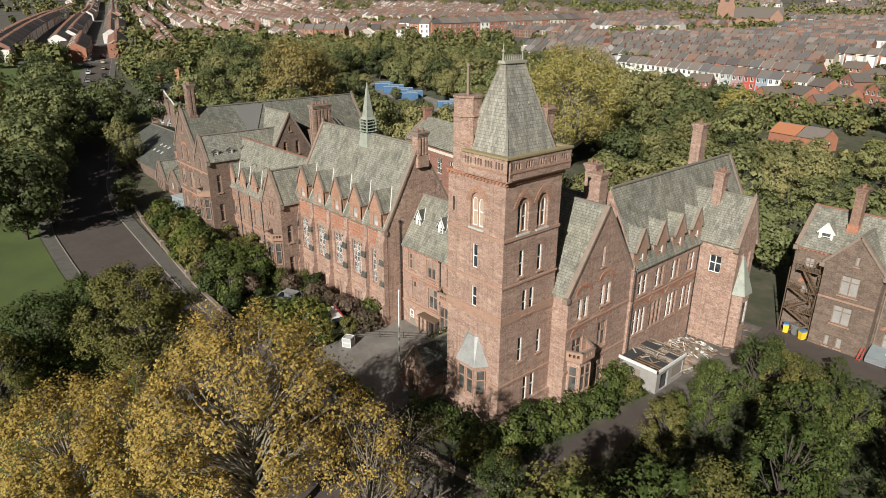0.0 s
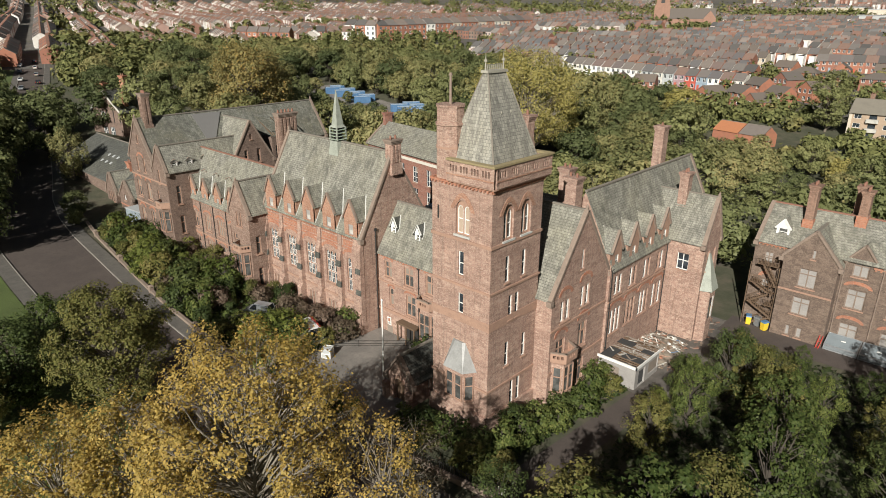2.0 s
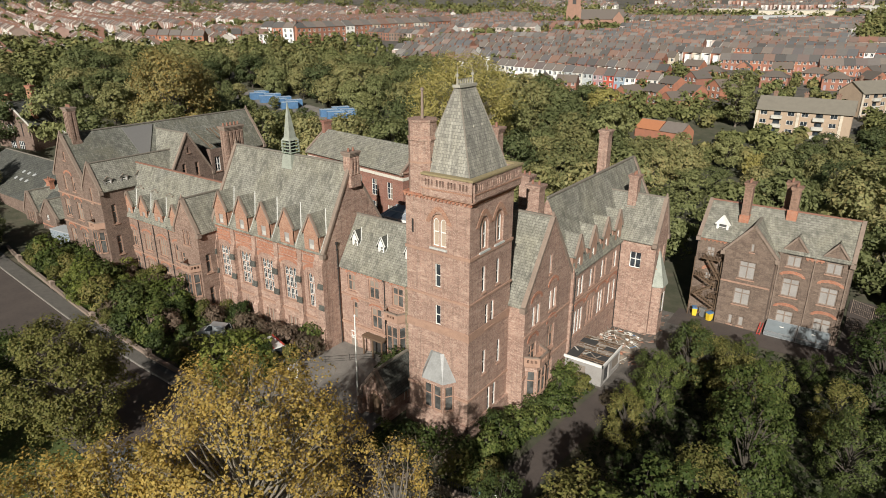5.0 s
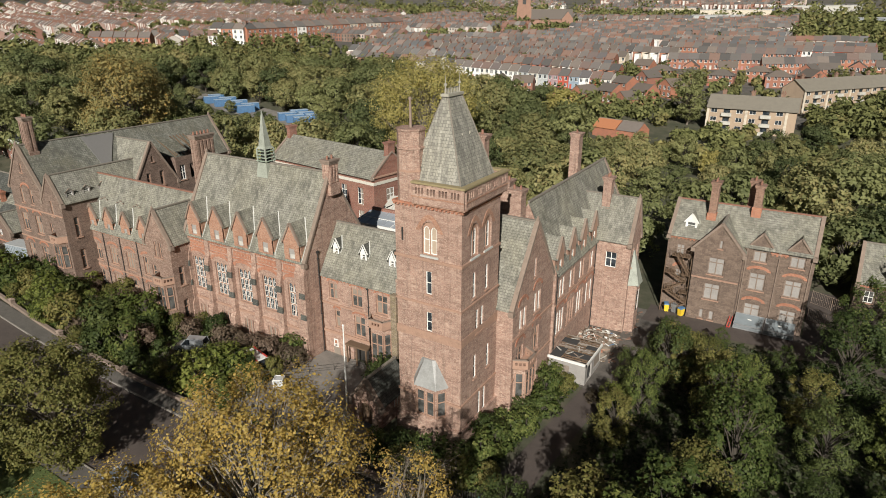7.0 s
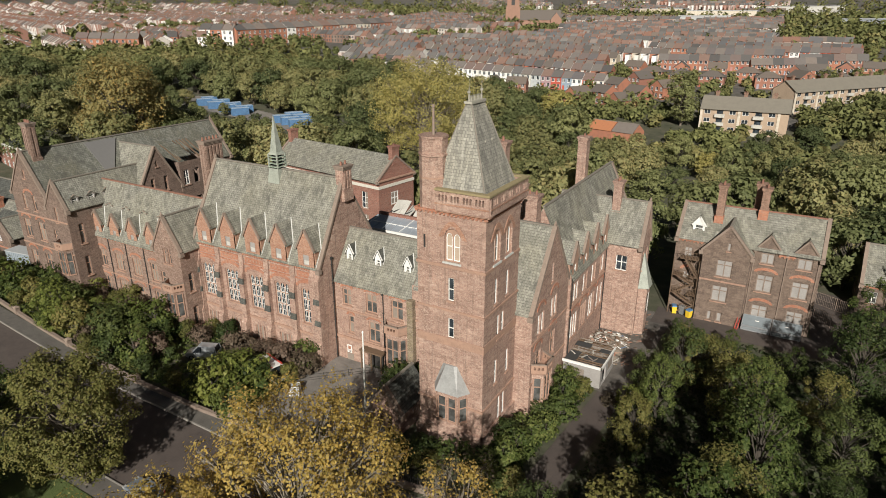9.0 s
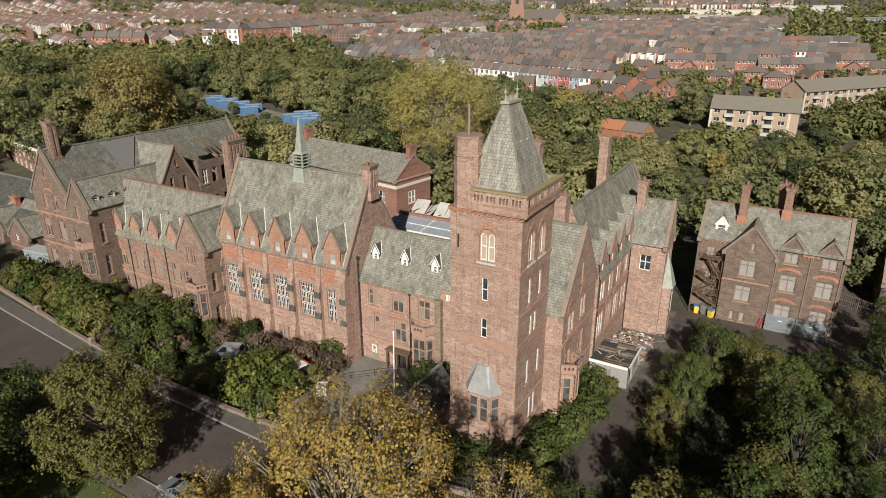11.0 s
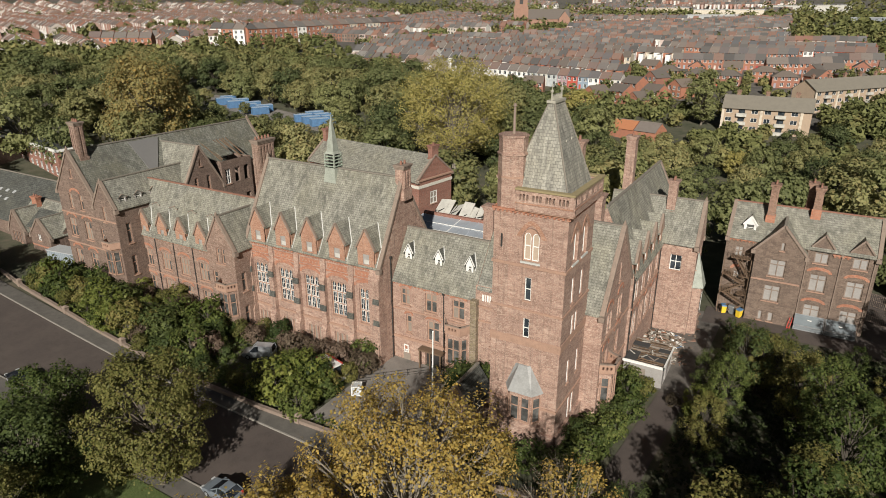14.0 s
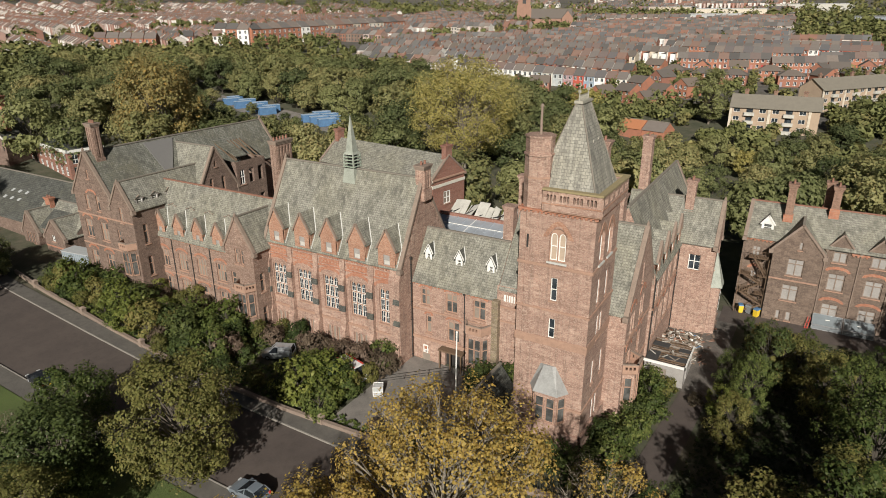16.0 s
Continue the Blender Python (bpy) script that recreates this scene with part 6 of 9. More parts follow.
def undergrowth():
    """Brambles and nettles that cover the ground between the shrubs and saplings."""
    rng = np.random.default_rng(77)

    def cover(name, n, x0, x1, y0, y1, ok, mat, label, top=1.6, size=0.42):
        x, y = rng.uniform(x0, x1, n), rng.uniform(y0, y1, n)
        P = []
        for a, b in zip(x, y):
            if ok(a, b):
                h = top * (0.35 + 0.65 * abs(noise.noise((a * 0.35, b * 0.35, 1.0)))) * rng.uniform(0.3, 1.0)
                P.append((a, b, ground_z(a, b) + h))
        P = np.array(P)
        O = np.tile(np.array([0.0, -0.2, 0.7]), (len(P), 1))
        tagged(part(name, leaf_mesh(name, P, O, size * 1.2, mat, 0.8, 0.5, 3), None), label, "undergrowth", kind="stuff")
    # The gaps between the saplings get their shade from this cover's near-black leaf colour.
    cover("brambles", 26000, 9.2, 62, -20, 37.5, lambda a, b: a > 9.6 + max(0, b) * 0.07, SHADE, "green brambles under the saplings, coloured dark for shade", 0.6, 0.4)
    cover("weeds", 16000, -89, -13, -9, 5, lambda a, b: (b > -8.6 if a > -52 else b > -8.6 + (-52 - a) * 0.12) and not (a > -26 and b > -7.4) and math.hypot(a + 40, b + 1) > 2.8, GREEN, "tangled weeds in the front garden", 1.0, 0.36)
    cover("ivy", 3800, -1, 7.2, -6, 17, lambda a, b: a > (0.2 if b < 8 else 2.3) and a < 4.6 + b * 0.12, DARK, "ivy and brambles beside the tower", 1.6, 0.34)


undergrowth()

# ---- smaller buildings round the orphanage ----
BRICK = masonry("red_brick", (0.33, 0.14, 0.095), (0.25, 0.105, 0.075), (0.27, 0.2, 0.16), 0.085, 0.24, 0.3, (0.36, 0.2, 0.15))
BAND = plain("cream_stone_band", (0.62, 0.58, 0.5), 0.85, var=0.4)
STEEL = plain("galvanised_steel", (0.5, 0.52, 0.53), 0.4, 0.7, var=0.4)
BLUEROOF = plain("blue_grey_metal_roof", (0.4, 0.43, 0.47), 0.4, 0.2, var=0.35, scale=0.6)
FELT = plain("black_roofing_felt", (0.045, 0.045, 0.045), 0.85, var=0.6, scale=1.2)
RENDER_W = plain("dirty_white_render", (0.5, 0.48, 0.43), 0.85, var=0.6, scale=0.8)
BLUE = plain("blue_paint", (0.09, 0.19, 0.34), 0.6, var=0.6, scale=0.8)
YELLOWP = plain("yellow_plastic", (0.75, 0.52, 0.04), 0.5, var=0.2)
REDP = plain("red_paint", (0.5, 0.045, 0.03), 0.45, var=0.3)


def build_back():
    th = thing("rear_building", pose(-42, 47.2, 0, 0, 0, -8.4), "red brick rear building with cream bands and slate roof", "building")
    hs = [(3.0 + k * 4.5, 4.6 + k * 4.5, 7.4, 10.6) for k in range(6)] + [(3.0 + k * 4.5, 4.6 + k * 4.5, 3.2, 6.2) for k in range(6)]
    he = [(3.2, 5.2, 8.0, 10.4)]
    F = block(th, -30.0, 0.0, -4.8, 4.8, BASE, 13.2, 16.9, "x", {"S": hs, "E": he}, mat=BRICK, copes="EW", over=0.6, ridge=None)
    for h in hs:
        window(th, F["S"], *h[:4], 0, 2, (0.33, 0.66), 0.08, WHITE, GLASS, 0.2, True, 0.3)
    window(th, F["E"], *he[0], 0, 2, (0.5,), 0.16, WHITE, BOARD, 0.1)
    for s, L in (("S", 30.0), ("E", 9.6)):
        string_course(th, F[s], -0.1, L + 0.1, 11.8, 0.55, 0.12, BAND)
        string_course(th, F[s], -0.25, L + 0.25, 13.0, 0.3, 0.28, BAND if s == "S" else DRESS)
    chimney(th, -0.5, 0.0, 15.4, 18.9, 1.0, 1.8, 1, mat=BRICK)
    chimney(th, -29.4, 0.0, 15.4, 18.9, 1.0, 1.8, 1, mat=BRICK)
    # low metal-roofed infill and the ruined white lean-to
    t2 = thing("infill_building", pose(0, 0, 0), "low brick infill with blue-grey metal roof", "building")
    g = Geo()
    g.box(-35.0, -15, 27.4, 31.8, BASE, 10.1)
    g.box(-35.0, -15, 31.81, 32.3, BASE, 11.5)
    part("wall", g, BRICK, t2)
    g = Geo()
    g.hexa([(-35.2, 27.2, 10.15), (-14.7, 27.2, 10.15), (-14.7, 31.8, 10.9), (-35.2, 31.8, 10.9), (-35.2, 27.2, 10.3), (-14.7, 27.2, 10.3), (-14.7, 31.8, 11.05), (-35.2, 31.8, 11.05)])
    r = part("roof", g, BLUEROOF, t2)
    for k in range(13):
        q = Geo()
        x = -34.6 + k * 1.6
        q.beam((x, 27.2, 10.34), (x, 31.8, 11.1), 0.08, 0.1)
        part("seam", q, WHITE if k % 4 == 0 else BLUEROOF, r)
    q = Geo()
    q.beam((-35.2, 29.4, 10.72), (-14.7, 29.4, 10.72), 0.16, 0.08)
    part("seam", q, WHITE, r)
    g = Geo()
    g.box(-35.2, -14.7, 27.02, 27.2, 9.95, 10.45)
    part("fascia", g, WHITE, t2)
    t3 = thing("ruined_lean_to", pose(0, 0, 0), "collapsed white-painted timber lean-to roof", "ruin")
    for k in range(15):
        q = Geo()
        x = -34 + k * 1.0
        z = 10.6 + random.uniform(-0.3, 0.5)
        q.beam((x, 33.2, z), (x + random.uniform(-1.2, 1.2), 36.4, z + random.uniform(0.4, 1.9)), 0.16, 0.1)
        part("rafter", q, RENDER_W, t3)
    for k in range(9):
        q = Geo()
        x = -34 + k * 1.55
        w, t = random.uniform(0.7, 1.8), random.uniform(-0.5, 0.5)
        za, zb = 10.7 + random.uniform(-0.2, 0.3), 11.6 + random.uniform(0.0, 1.1)
        lo = [(x, 33.0, za), (x + w, 33.1, za + t * 0.5), (x + w * 0.9 + t, 36.1, zb + t), (x - 0.2 + t, 36.0, zb)]
        q.hexa([Vector(p) for p in lo] + [Vector(p) + Vector((0, 0, 0.09)) for p in lo])
        part("panel", q, RENDER_W, t3)
    for k in range(5):
        q = Geo()
        x = -33.2 + k * 2.4
        q.beam((x, 33.3, 11.3), (x + 1.6, 36.2, 10.9 + random.uniform(0, 1.6)), 0.12, 0.12)
        part("timber", q, IRON, t3)
    g = Geo()
    g.box(-35, -19, 32.4, 36.8, BASE, 10.4)
    part("wall", g, BRICK, t3)


def build_lodge():
    th = thing("lodge", pose(-2.5, -8.0, 1.4), "low brown brick lodge with slate roofs and red chimney", "building")
    F = block(th, -111, -95.5, 16.0, 24.0, -3.0, 2.6, 6.2, "x", mat=STONE_D)
    hs = [(2.2, 3.2, 1.2, 2.4)]
    F = block(th, -101.6, -95.6, 13.4, 20.0, -3.0, 2.2, 5.2, "y", {"S": hs}, mat=STONE_D, copes="S", skip="N")
    window(th, F["S"], *hs[0], 0, 2, (0.5,), 0.1, WHITE, GLASS, 0.2)
    string_course(th, F["S"], 0, 6, 0.2, 0.3, 0.05, TERRA)
    F = block(th, -109.5, -104.5, 13.6, 20.0, -3.0, 2.0, 5.6, "y", {"S": [(1.0, 1.7, -0.6, 1.6), (2.1, 2.8, -0.6, 1.6), (3.2, 3.9, -0.6, 1.6)]}, mat=STONE_D, copes="S", skip="N")
    for u in (1.0, 2.1, 3.2):
        window(th, F["S"], u, u + 0.7, -0.6, 1.6, 0, 1, (), 0.09, DRESS, GLASS_S, 0.2)
    chimney(th, -107.5, 18.5, 4.6, 7.2, 1.6, 0.9, 2, mat=TERRA)
    t2 = thing("workshop", pose(-3.0, -19.3, 1.6), "large low workshop with dark slate roof and rooflights", "building")
    block(t2, -143, -98, 26.0, 46.0, -3, 2.6, 8.0, "x", mat=STONE_D, roof_mat=SLATE_D)
    for k in range(6):
        g = Geo()
        x, y = -124 + (k % 3) * 2.6, 29.5 + (k // 3) * 1.8
        z = 2.6 + (y - 26) * 0.54 + 0.2
        g.hexa([(x, y, z), (x + 0.8, y, z), (x + 0.8, y + 0.6, z + 0.33), (x, y + 0.6, z + 0.33), (x, y, z + 0.1), (x + 0.8, y, z + 0.1), (x + 0.8, y + 0.6, z + 0.43), (x, y + 0.6, z + 0.43)])
        part("rooflight", g, LEAD, t2)
    t3 = thing("storage_cabin", pose(-91.5, 4.4, ground_z(-91.5, 4.4), 0, 0, 8), "grey steel storage cabin beside the lodge", "cabin")
    g = Geo()
    g.box(-3.2, 3.2, -1.3, 1.3, 0.1, 2.7)
    part("body", g, plain("grey_cabin_paint", (0.3, 0.34, 0.37), 0.5, var=0.4), t3)
    g = Geo()
    g.box(-3.3, 3.3, -1.4, 1.4, 2.7, 2.82)
    part("roof", g, LEAD, t3)
    g = Geo()
    for k in range(14):
        g.box(-3.1 + k * 0.46, -2.9 + k * 0.46, -1.36, -1.304, 0.2, 2.6)
    part("ribs", g, plain("grey_rib_paint", (0.27, 0.31, 0.34), 0.5, var=0.4), t3)
    # flat-roofed block
    t4 = thing("flat_roofed_block", pose(-141.2, 32.7, 3.2, 0, 0, -8.9), "flat-roofed brick block with white fascia and panels", "building")
    for p, q, n in (((-28.3, 0), (0, 0), 9), ((0, 0), (0, 8.3), 2), ((0, 8.3), (-28.3, 8.3), 0), ((-28.3, 8.3), (-28.3, 0), 0)):
        W = wall_at(p, q)
        L = math.hypot(q[0] - p[0], q[1] - p[1])
        hs = [(0.9 + k * (L - 0.6) / max(1, n), 2.3 + k * (L - 0.6) / max(1, n), 3.7, 6.3) for k in range(n)] + [(0.9 + k * (L - 0.6) / max(1, n), 2.3 + k * (L - 0.6) / max(1, n), 0.6, 2.9) for k in range(n)]
        g = Geo()
        wall(g, W, L, -3, 6.8, hs, None, 0.3)
        part("wall", g, BRICK, t4)
        for h in hs:
            window(t4, W, *h, 0, 2, (0.4,), 0.12, WHITE, GLASS, 0.14, False)
        f = Geo()
        f.box(-0.4, L + 0.4, -0.4, -0.004, 6.6, 7.25, 0, W)
        part("fascia", f, WHITE, t4)
    g = Geo()
    g.box(-28.3, 0, 0, 8.3, 6.81, 7.2)
    part("roof", g, plain("dark_green_felt", (0.05, 0.058, 0.052), 0.85, var=0.4, scale=0.6), t4)
    # half-timbered house
    t5 = thing("half_timbered_house", pose(-168.5, 27.5, 3.5, 0, 0, 20) @ Matrix.Scale(1.2, 4), "half-timbered house with red brick gable and chimneys", "house")
    hs = [(3.2, 4.8, 5.0, 7.0), (3.2, 4.8, 1.0, 3.2), (5.6, 7.2, 1.0, 3.2)]
    F = block(t5, -5, 5, 0, 9, -1, 6.9, 11.8, "y", {"S": hs}, mat=STONE_D, roof_mat=SLATE_D)
    for h in hs:
        window(t5, F["S"], *h, 0, 3, (0.5,), 0.1, WHITE, GLASS, 0.2)
    for u in (0.4, 2.4, 5.2, 7.4, 9.4):
        b = Geo()
        b.box(u, u + 0.2, -0.08, -0.003, 4.4, 7.6, 0, F["S"])
        part("timber", b, IRON, t5)
    for s in (-1, 1):
        b = Geo()
        b.beam((s * 5.4, -0.3, 6.6), (0, -0.3, 12.0), 0.2, 0.4)
        part("bargeboard", b, RENDER_W, t5)
    chimney(t5, -3.5, 3, 8, 13.4, 2.2, 1.2, 3, mat=TERRA)
    chimney(t5, -0.6, 7, 10, 15.0, 1.3, 1.2, 2, mat=TERRA)
    chimney(t5, 3.4, 3, 7, 11.4, 1.0, 1.0, 1, mat=TERRA)


def build_garage():
    th = thing("flat_roofed_outbuilding", pose(0, 0, 0), "derelict outbuilding with broken felt roof and white fascia", "outbuilding")
    x0, x1, y0, y1, z0, z1 = 2.3, 6.9, 17.5, 23.2, -0.6, 2.1
    g = Geo()
    wall(g, wall_at((x0, y0), (x1, y0)), x1 - x0, z0, z1, [(0.5, 2.6, 0.2, 1.6)], None, 0.2)
    wall(g, wall_at((x1, y0), (x1, y1)), y1 - y0, z0, z1, [(0.8, 2.4, -0.4, 1.6), (3.2, 5.6, 0.1, 1.6)], None, 0.2)
    wall(g, wall_at((x1, y1), (x0, y1)), x1 - x0, z0, z1, [], None, 0.2)
    part("wall", g, GREYPANE, th)
    for u0, u1, W in ((0.5, 2.6, wall_at((x0, y0), (x1, y0))), (3.2, 5.6, wall_at((x1, y0), (x1, y1)))):
        g = Geo()
        g.box(u0, u1, 0.08, 0.12, 0.2, 1.6, 0, W)
        part("shutter", g, BOARD, th)
    g = Geo()
    for a, b in (((x0, y0), (x1, y0)), ((x1, y0), (x1, y1))):
        W = wall_at(a, b)
        L = math.hypot(b[0] - a[0], b[1] - a[1])
        g.box(-0.15, L + 0.15, -0.15, -0.004, z1 + 0.02, z1 + 0.34, 0, W)
    part("fascia", g, WHITE, th)
    for (xa, xb, ya, yb) in ((x0, x0 + 1.4, y0, y1 - 3.0), (x0 + 2.0, x1, y0 + 1.2, y0 + 2.4), (x0, x0 + 2.0, y1 - 1.6, y1 - 0.4), (x0 + 3.2, x1, y0 + 3.8, y1 - 1)):
        g = Geo()
        g.box(xa + 0.02, xb - 0.02, ya + 0.02, yb - 0.02, z1 + 0.18, z1 + 0.24)
        part("felt_sheet", g, FELT, th)
    for k in range(13):
        g = Geo()
        y = y0 + 0.3 + k * 0.5
        g.beam((x0, y, z1 + 0.1), (x1, y + random.uniform(-0.1, 0.1), z1 + 0.1), 0.08, 0.14)
        part("joist", g, TIMBER if k % 3 else BOARD, th)
    for k in range(40):
        g = Geo()
        x, y = x0 + 0.2 + (k % 5) * 0.8 + random.uniform(-0.1, 0.1), y0 + 0.5 + (k // 5) * 0.78
        g.beam((x, y, z1 + 0.2), (x + random.uniform(0.3, 0.75), y + random.uniform(-0.06, 0.06), z1 + 0.22), 0.1, 0.04)
        part("batten", g, TIMBER if k % 4 else BOARD, th)
    g = Geo()
    g.box(x0 + 0.25, x1 - 0.25, y0 + 0.25, y1 - 0.25, z0, z0 + 0.6)
    part("floor_litter", g, FELT, th)
    for k in range(8):
        g = Geo()
        x, y = random.uniform(x0 + 0.4, x1 - 0.8), random.uniform(y0 + 0.4, y1 - 0.4)
        a = random.uniform(0, 3.1)
        g.beam((x, y, z1 + 0.3), (x + math.cos(a), y + math.sin(a), z1 + 0.34), 0.15, 0.04)
        part("broken_board", g, RENDER_W if k % 2 else BOARD, th)
    # heap of rubbish behind it
    h = thing("rubbish_heap", pose(4.7, 27.6, -0.4), "heap of broken boards, plaster and rubbish", "rubble")
    g = Geo()
    rng = random.Random(5)
    n = 20
    for i in range(n + 1):
        for k in range(n + 1):
            x, y = -2.6 + 5.2 * i / n, -3.8 + 7.4 * k / n
            e = max(0, 1 - (x / 2.6) ** 2) * max(0, 1 - (y / 3.8) ** 2)
            g.v.append((x, y, 1.5 * e ** 0.7 * (0.75 + 0.5 * noise.noise((x, y, 3))) - 0.1))
    for i in range(n):
        for k in range(n):
            g.f.append((i * (n + 1) + k, (i + 1) * (n + 1) + k, (i + 1) * (n + 1) + k + 1, i * (n + 1) + k + 1))
            g.mi.append(0)
    part("spoil", g, plain("rubble_earth", (0.22, 0.18, 0.14), 0.95, var=0.7, scale=2), h)
    mats = (RENDER_W, TIMBER, BOARD, DRESS, WHITE, BLUE, BOARD, TERRA)
    for k in range(130):
        x, y = rng.uniform(-2.3, 2.3), rng.uniform(-3.4, 3.3)
        e = max(0, 1 - (x / 2.6) ** 2) * max(0, 1 - (y / 3.8) ** 2)
        q = Geo()
        l, w, t = rng.choice(((1.1, 0.1, 0.06), (0.6, 0.4, 0.05), (1.5, 0.08, 0.08), (0.35, 0.3, 0.2)))
        q.box(-l / 2, l / 2, -w / 2, w / 2, -t / 2, t / 2)
        part("debris", q, mats[rng.randrange(5) if rng.random() > 0.12 else 5 + rng.randrange(3)], h, m=pose(x, y, 1.5 * e ** 0.7 * 0.95 + 0.1, rng.uniform(-30, 30), rng.uniform(-30, 30), rng.uniform(0, 180)))


def build_porch():
    th = thing("gabled_porch", pose(-0.6, -0.6, 0), "gabled stone porch with pointed doorway and slate roof", "porch")
    H = {"S": [(1.0, 2.6, -0.6, 2.4, 1.0)], "E": [(2.6, 2.9, 0.8, 2.0), (3.2, 3.5, 0.8, 2.0)]}
    F = block(th, -11.6, -8.0, -1.4, 4.2, -1.2, 2.6, 5.0, "y", H, copes="SN", finial=0.5, skip="N", roof_mat=SLATE_D)
    arch_band(th, F["S"], 1.8, 1.4, 0.95, 1.15, 0.3, DRESS, 0.1)
    g = Geo()
    g.box(1.0, 2.6, 0.36, 0.42, -0.6, 2.4, 0, F["S"])
    part("door", g, TIMBER, th, "dark timber door")
    for h in H["E"]:
        window(th, F["E"], *h, 0, 1, (), 0.05, WHITE, GLASS, 0.2, False)
    for k in range(3):
        s = Geo()
        s.box(-11.2 - 0.2 * k, -8.4 + 0.2 * k, -1.8 - 0.35 * k, -1.404 - 0.35 * k, -1.2, -0.45 - 0.17 * k)
        part("step", s, COPING, th)
    for s in (-1, 1):
        b = Geo()
        b.box(-9.8 + s * 1.8 - 0.3, -9.8 + s * 1.8 + 0.3, -2.0, -1.404, -1.2, 1.6)
        part("buttress", b, STONE, th)
    # link wall with three white lights between the range and the tower
    l = thing("stair_link", pose(0, 0, 0), "narrow brick stair link beside the tower", "link")
    W = wall_at((-12.9, 7.45), (-7.3, 7.45))
    hs = [(0.8 + k * 0.62, 1.32 + k * 0.62, 10.7, 11.9, 0.3) for k in range(3)] + [(2.0, 2.6, 5.2, 7.4, 0.3), (3.0, 3.6, 5.2, 7.4, 0.3), (1.8, 2.6, 1.6, 4.2)]
    g = Geo()
    wall(g, W, 5.6, BASE, 12.6, hs)
    part("wall", g, STONE, l)
    for i, h in enumerate(hs):
        window(l, W, *h[:4], 0, 1, (), 0.07, WHITE if i < 3 else DRESS, WHITE if i < 3 else GLASS_S, 0.25, i > 2)
    string_course(l, W, 0, 5.6, 10.0, 0.25)
    string_course(l, W, 0, 5.6, 8.2, 0.2)
    p = Geo()
    p.box(-0.35, 0.45, -0.7, -0.004, BASE, 10.8, 0, W)
    part("pier", p, masonry("mossy_brick", (0.27, 0.22, 0.12), (0.2, 0.15, 0.1), (0.2, 0.18, 0.12)), l)


def build_gatehouse():
    th = thing("brick_gatehouse", pose(-9.3, -6.0, 0), "small red brick house with slate roof", "house")
    hs = [(1.2, 2.4, 1.4, 3.2), (5.0, 6.2, 1.4, 3.2)]
    F = block(th, 43.0, 56.0, 63.0, 72.0, -1, 4.4, 9.0, "x", {"S": hs, "W": [(3.6, 4.8, 1.4, 3.0)]}, mat=RUBBLE, copes="WE")
    for h in hs:
        window(th, F["S"], *h, 0, 2, (0.5,), 0.1, WHITE, GLASS_S, 0.2)
    window(th, F["W"], 3.6, 4.8, 1.4, 3.0, 0, 2, (0.5,), 0.1, WHITE, GLASS_S, 0.2)
    string_course(th, F["S"], 0, 13, 3.9, 0.3, 0.06, TERRA)


def fence(name, a, b, h, mat, label, n=None, step=0.12, solid=False):
    th = thing(name, pose(0, 0, 0), label, "fence")
    L = math.hypot(b[0] - a[0], b[1] - a[1])
    m = max(2, int(L / 2.5) + 1)
    for i in range(m):
        t = i / (m - 1)
        x, y = a[0] + (b[0] - a[0]) * t, a[1] + (b[1] - a[1]) * t
        z = ground_z(x, y)
        g = Geo()
        g.tube((x, y, z), (x, y, z + h), 0.04, 0.04, 6)
        part("post", g, mat, th)
    for i in range(m - 1):
        p = [(a[0] + (b[0] - a[0]) * t, a[1] + (b[1] - a[1]) * t) for t in (i / (m - 1), (i + 1) / (m - 1))]
        z0, z1 = ground_z(*p[0]), ground_z(*p[1])
        g = Geo()
        for zz in (0.2, h * 0.5, h - 0.1):
            g.beam((*p[0], z0 + zz), (*p[1], z1 + zz), 0.03, 0.03)
        k = int(math.hypot(p[1][0] - p[0][0], p[1][1] - p[0][1]) / step)
        for j in range(1, k):
            t = j / k
            x, y = p[0][0] + (p[1][0] - p[0][0]) * t, p[0][1] + (p[1][1] - p[0][1]) * t
            g.beam((x, y, z0 + 0.1), (x, y, z0 + h), 0.02, 0.02, (0, 1, 0))
        part("mesh_panel", g, mat, th)


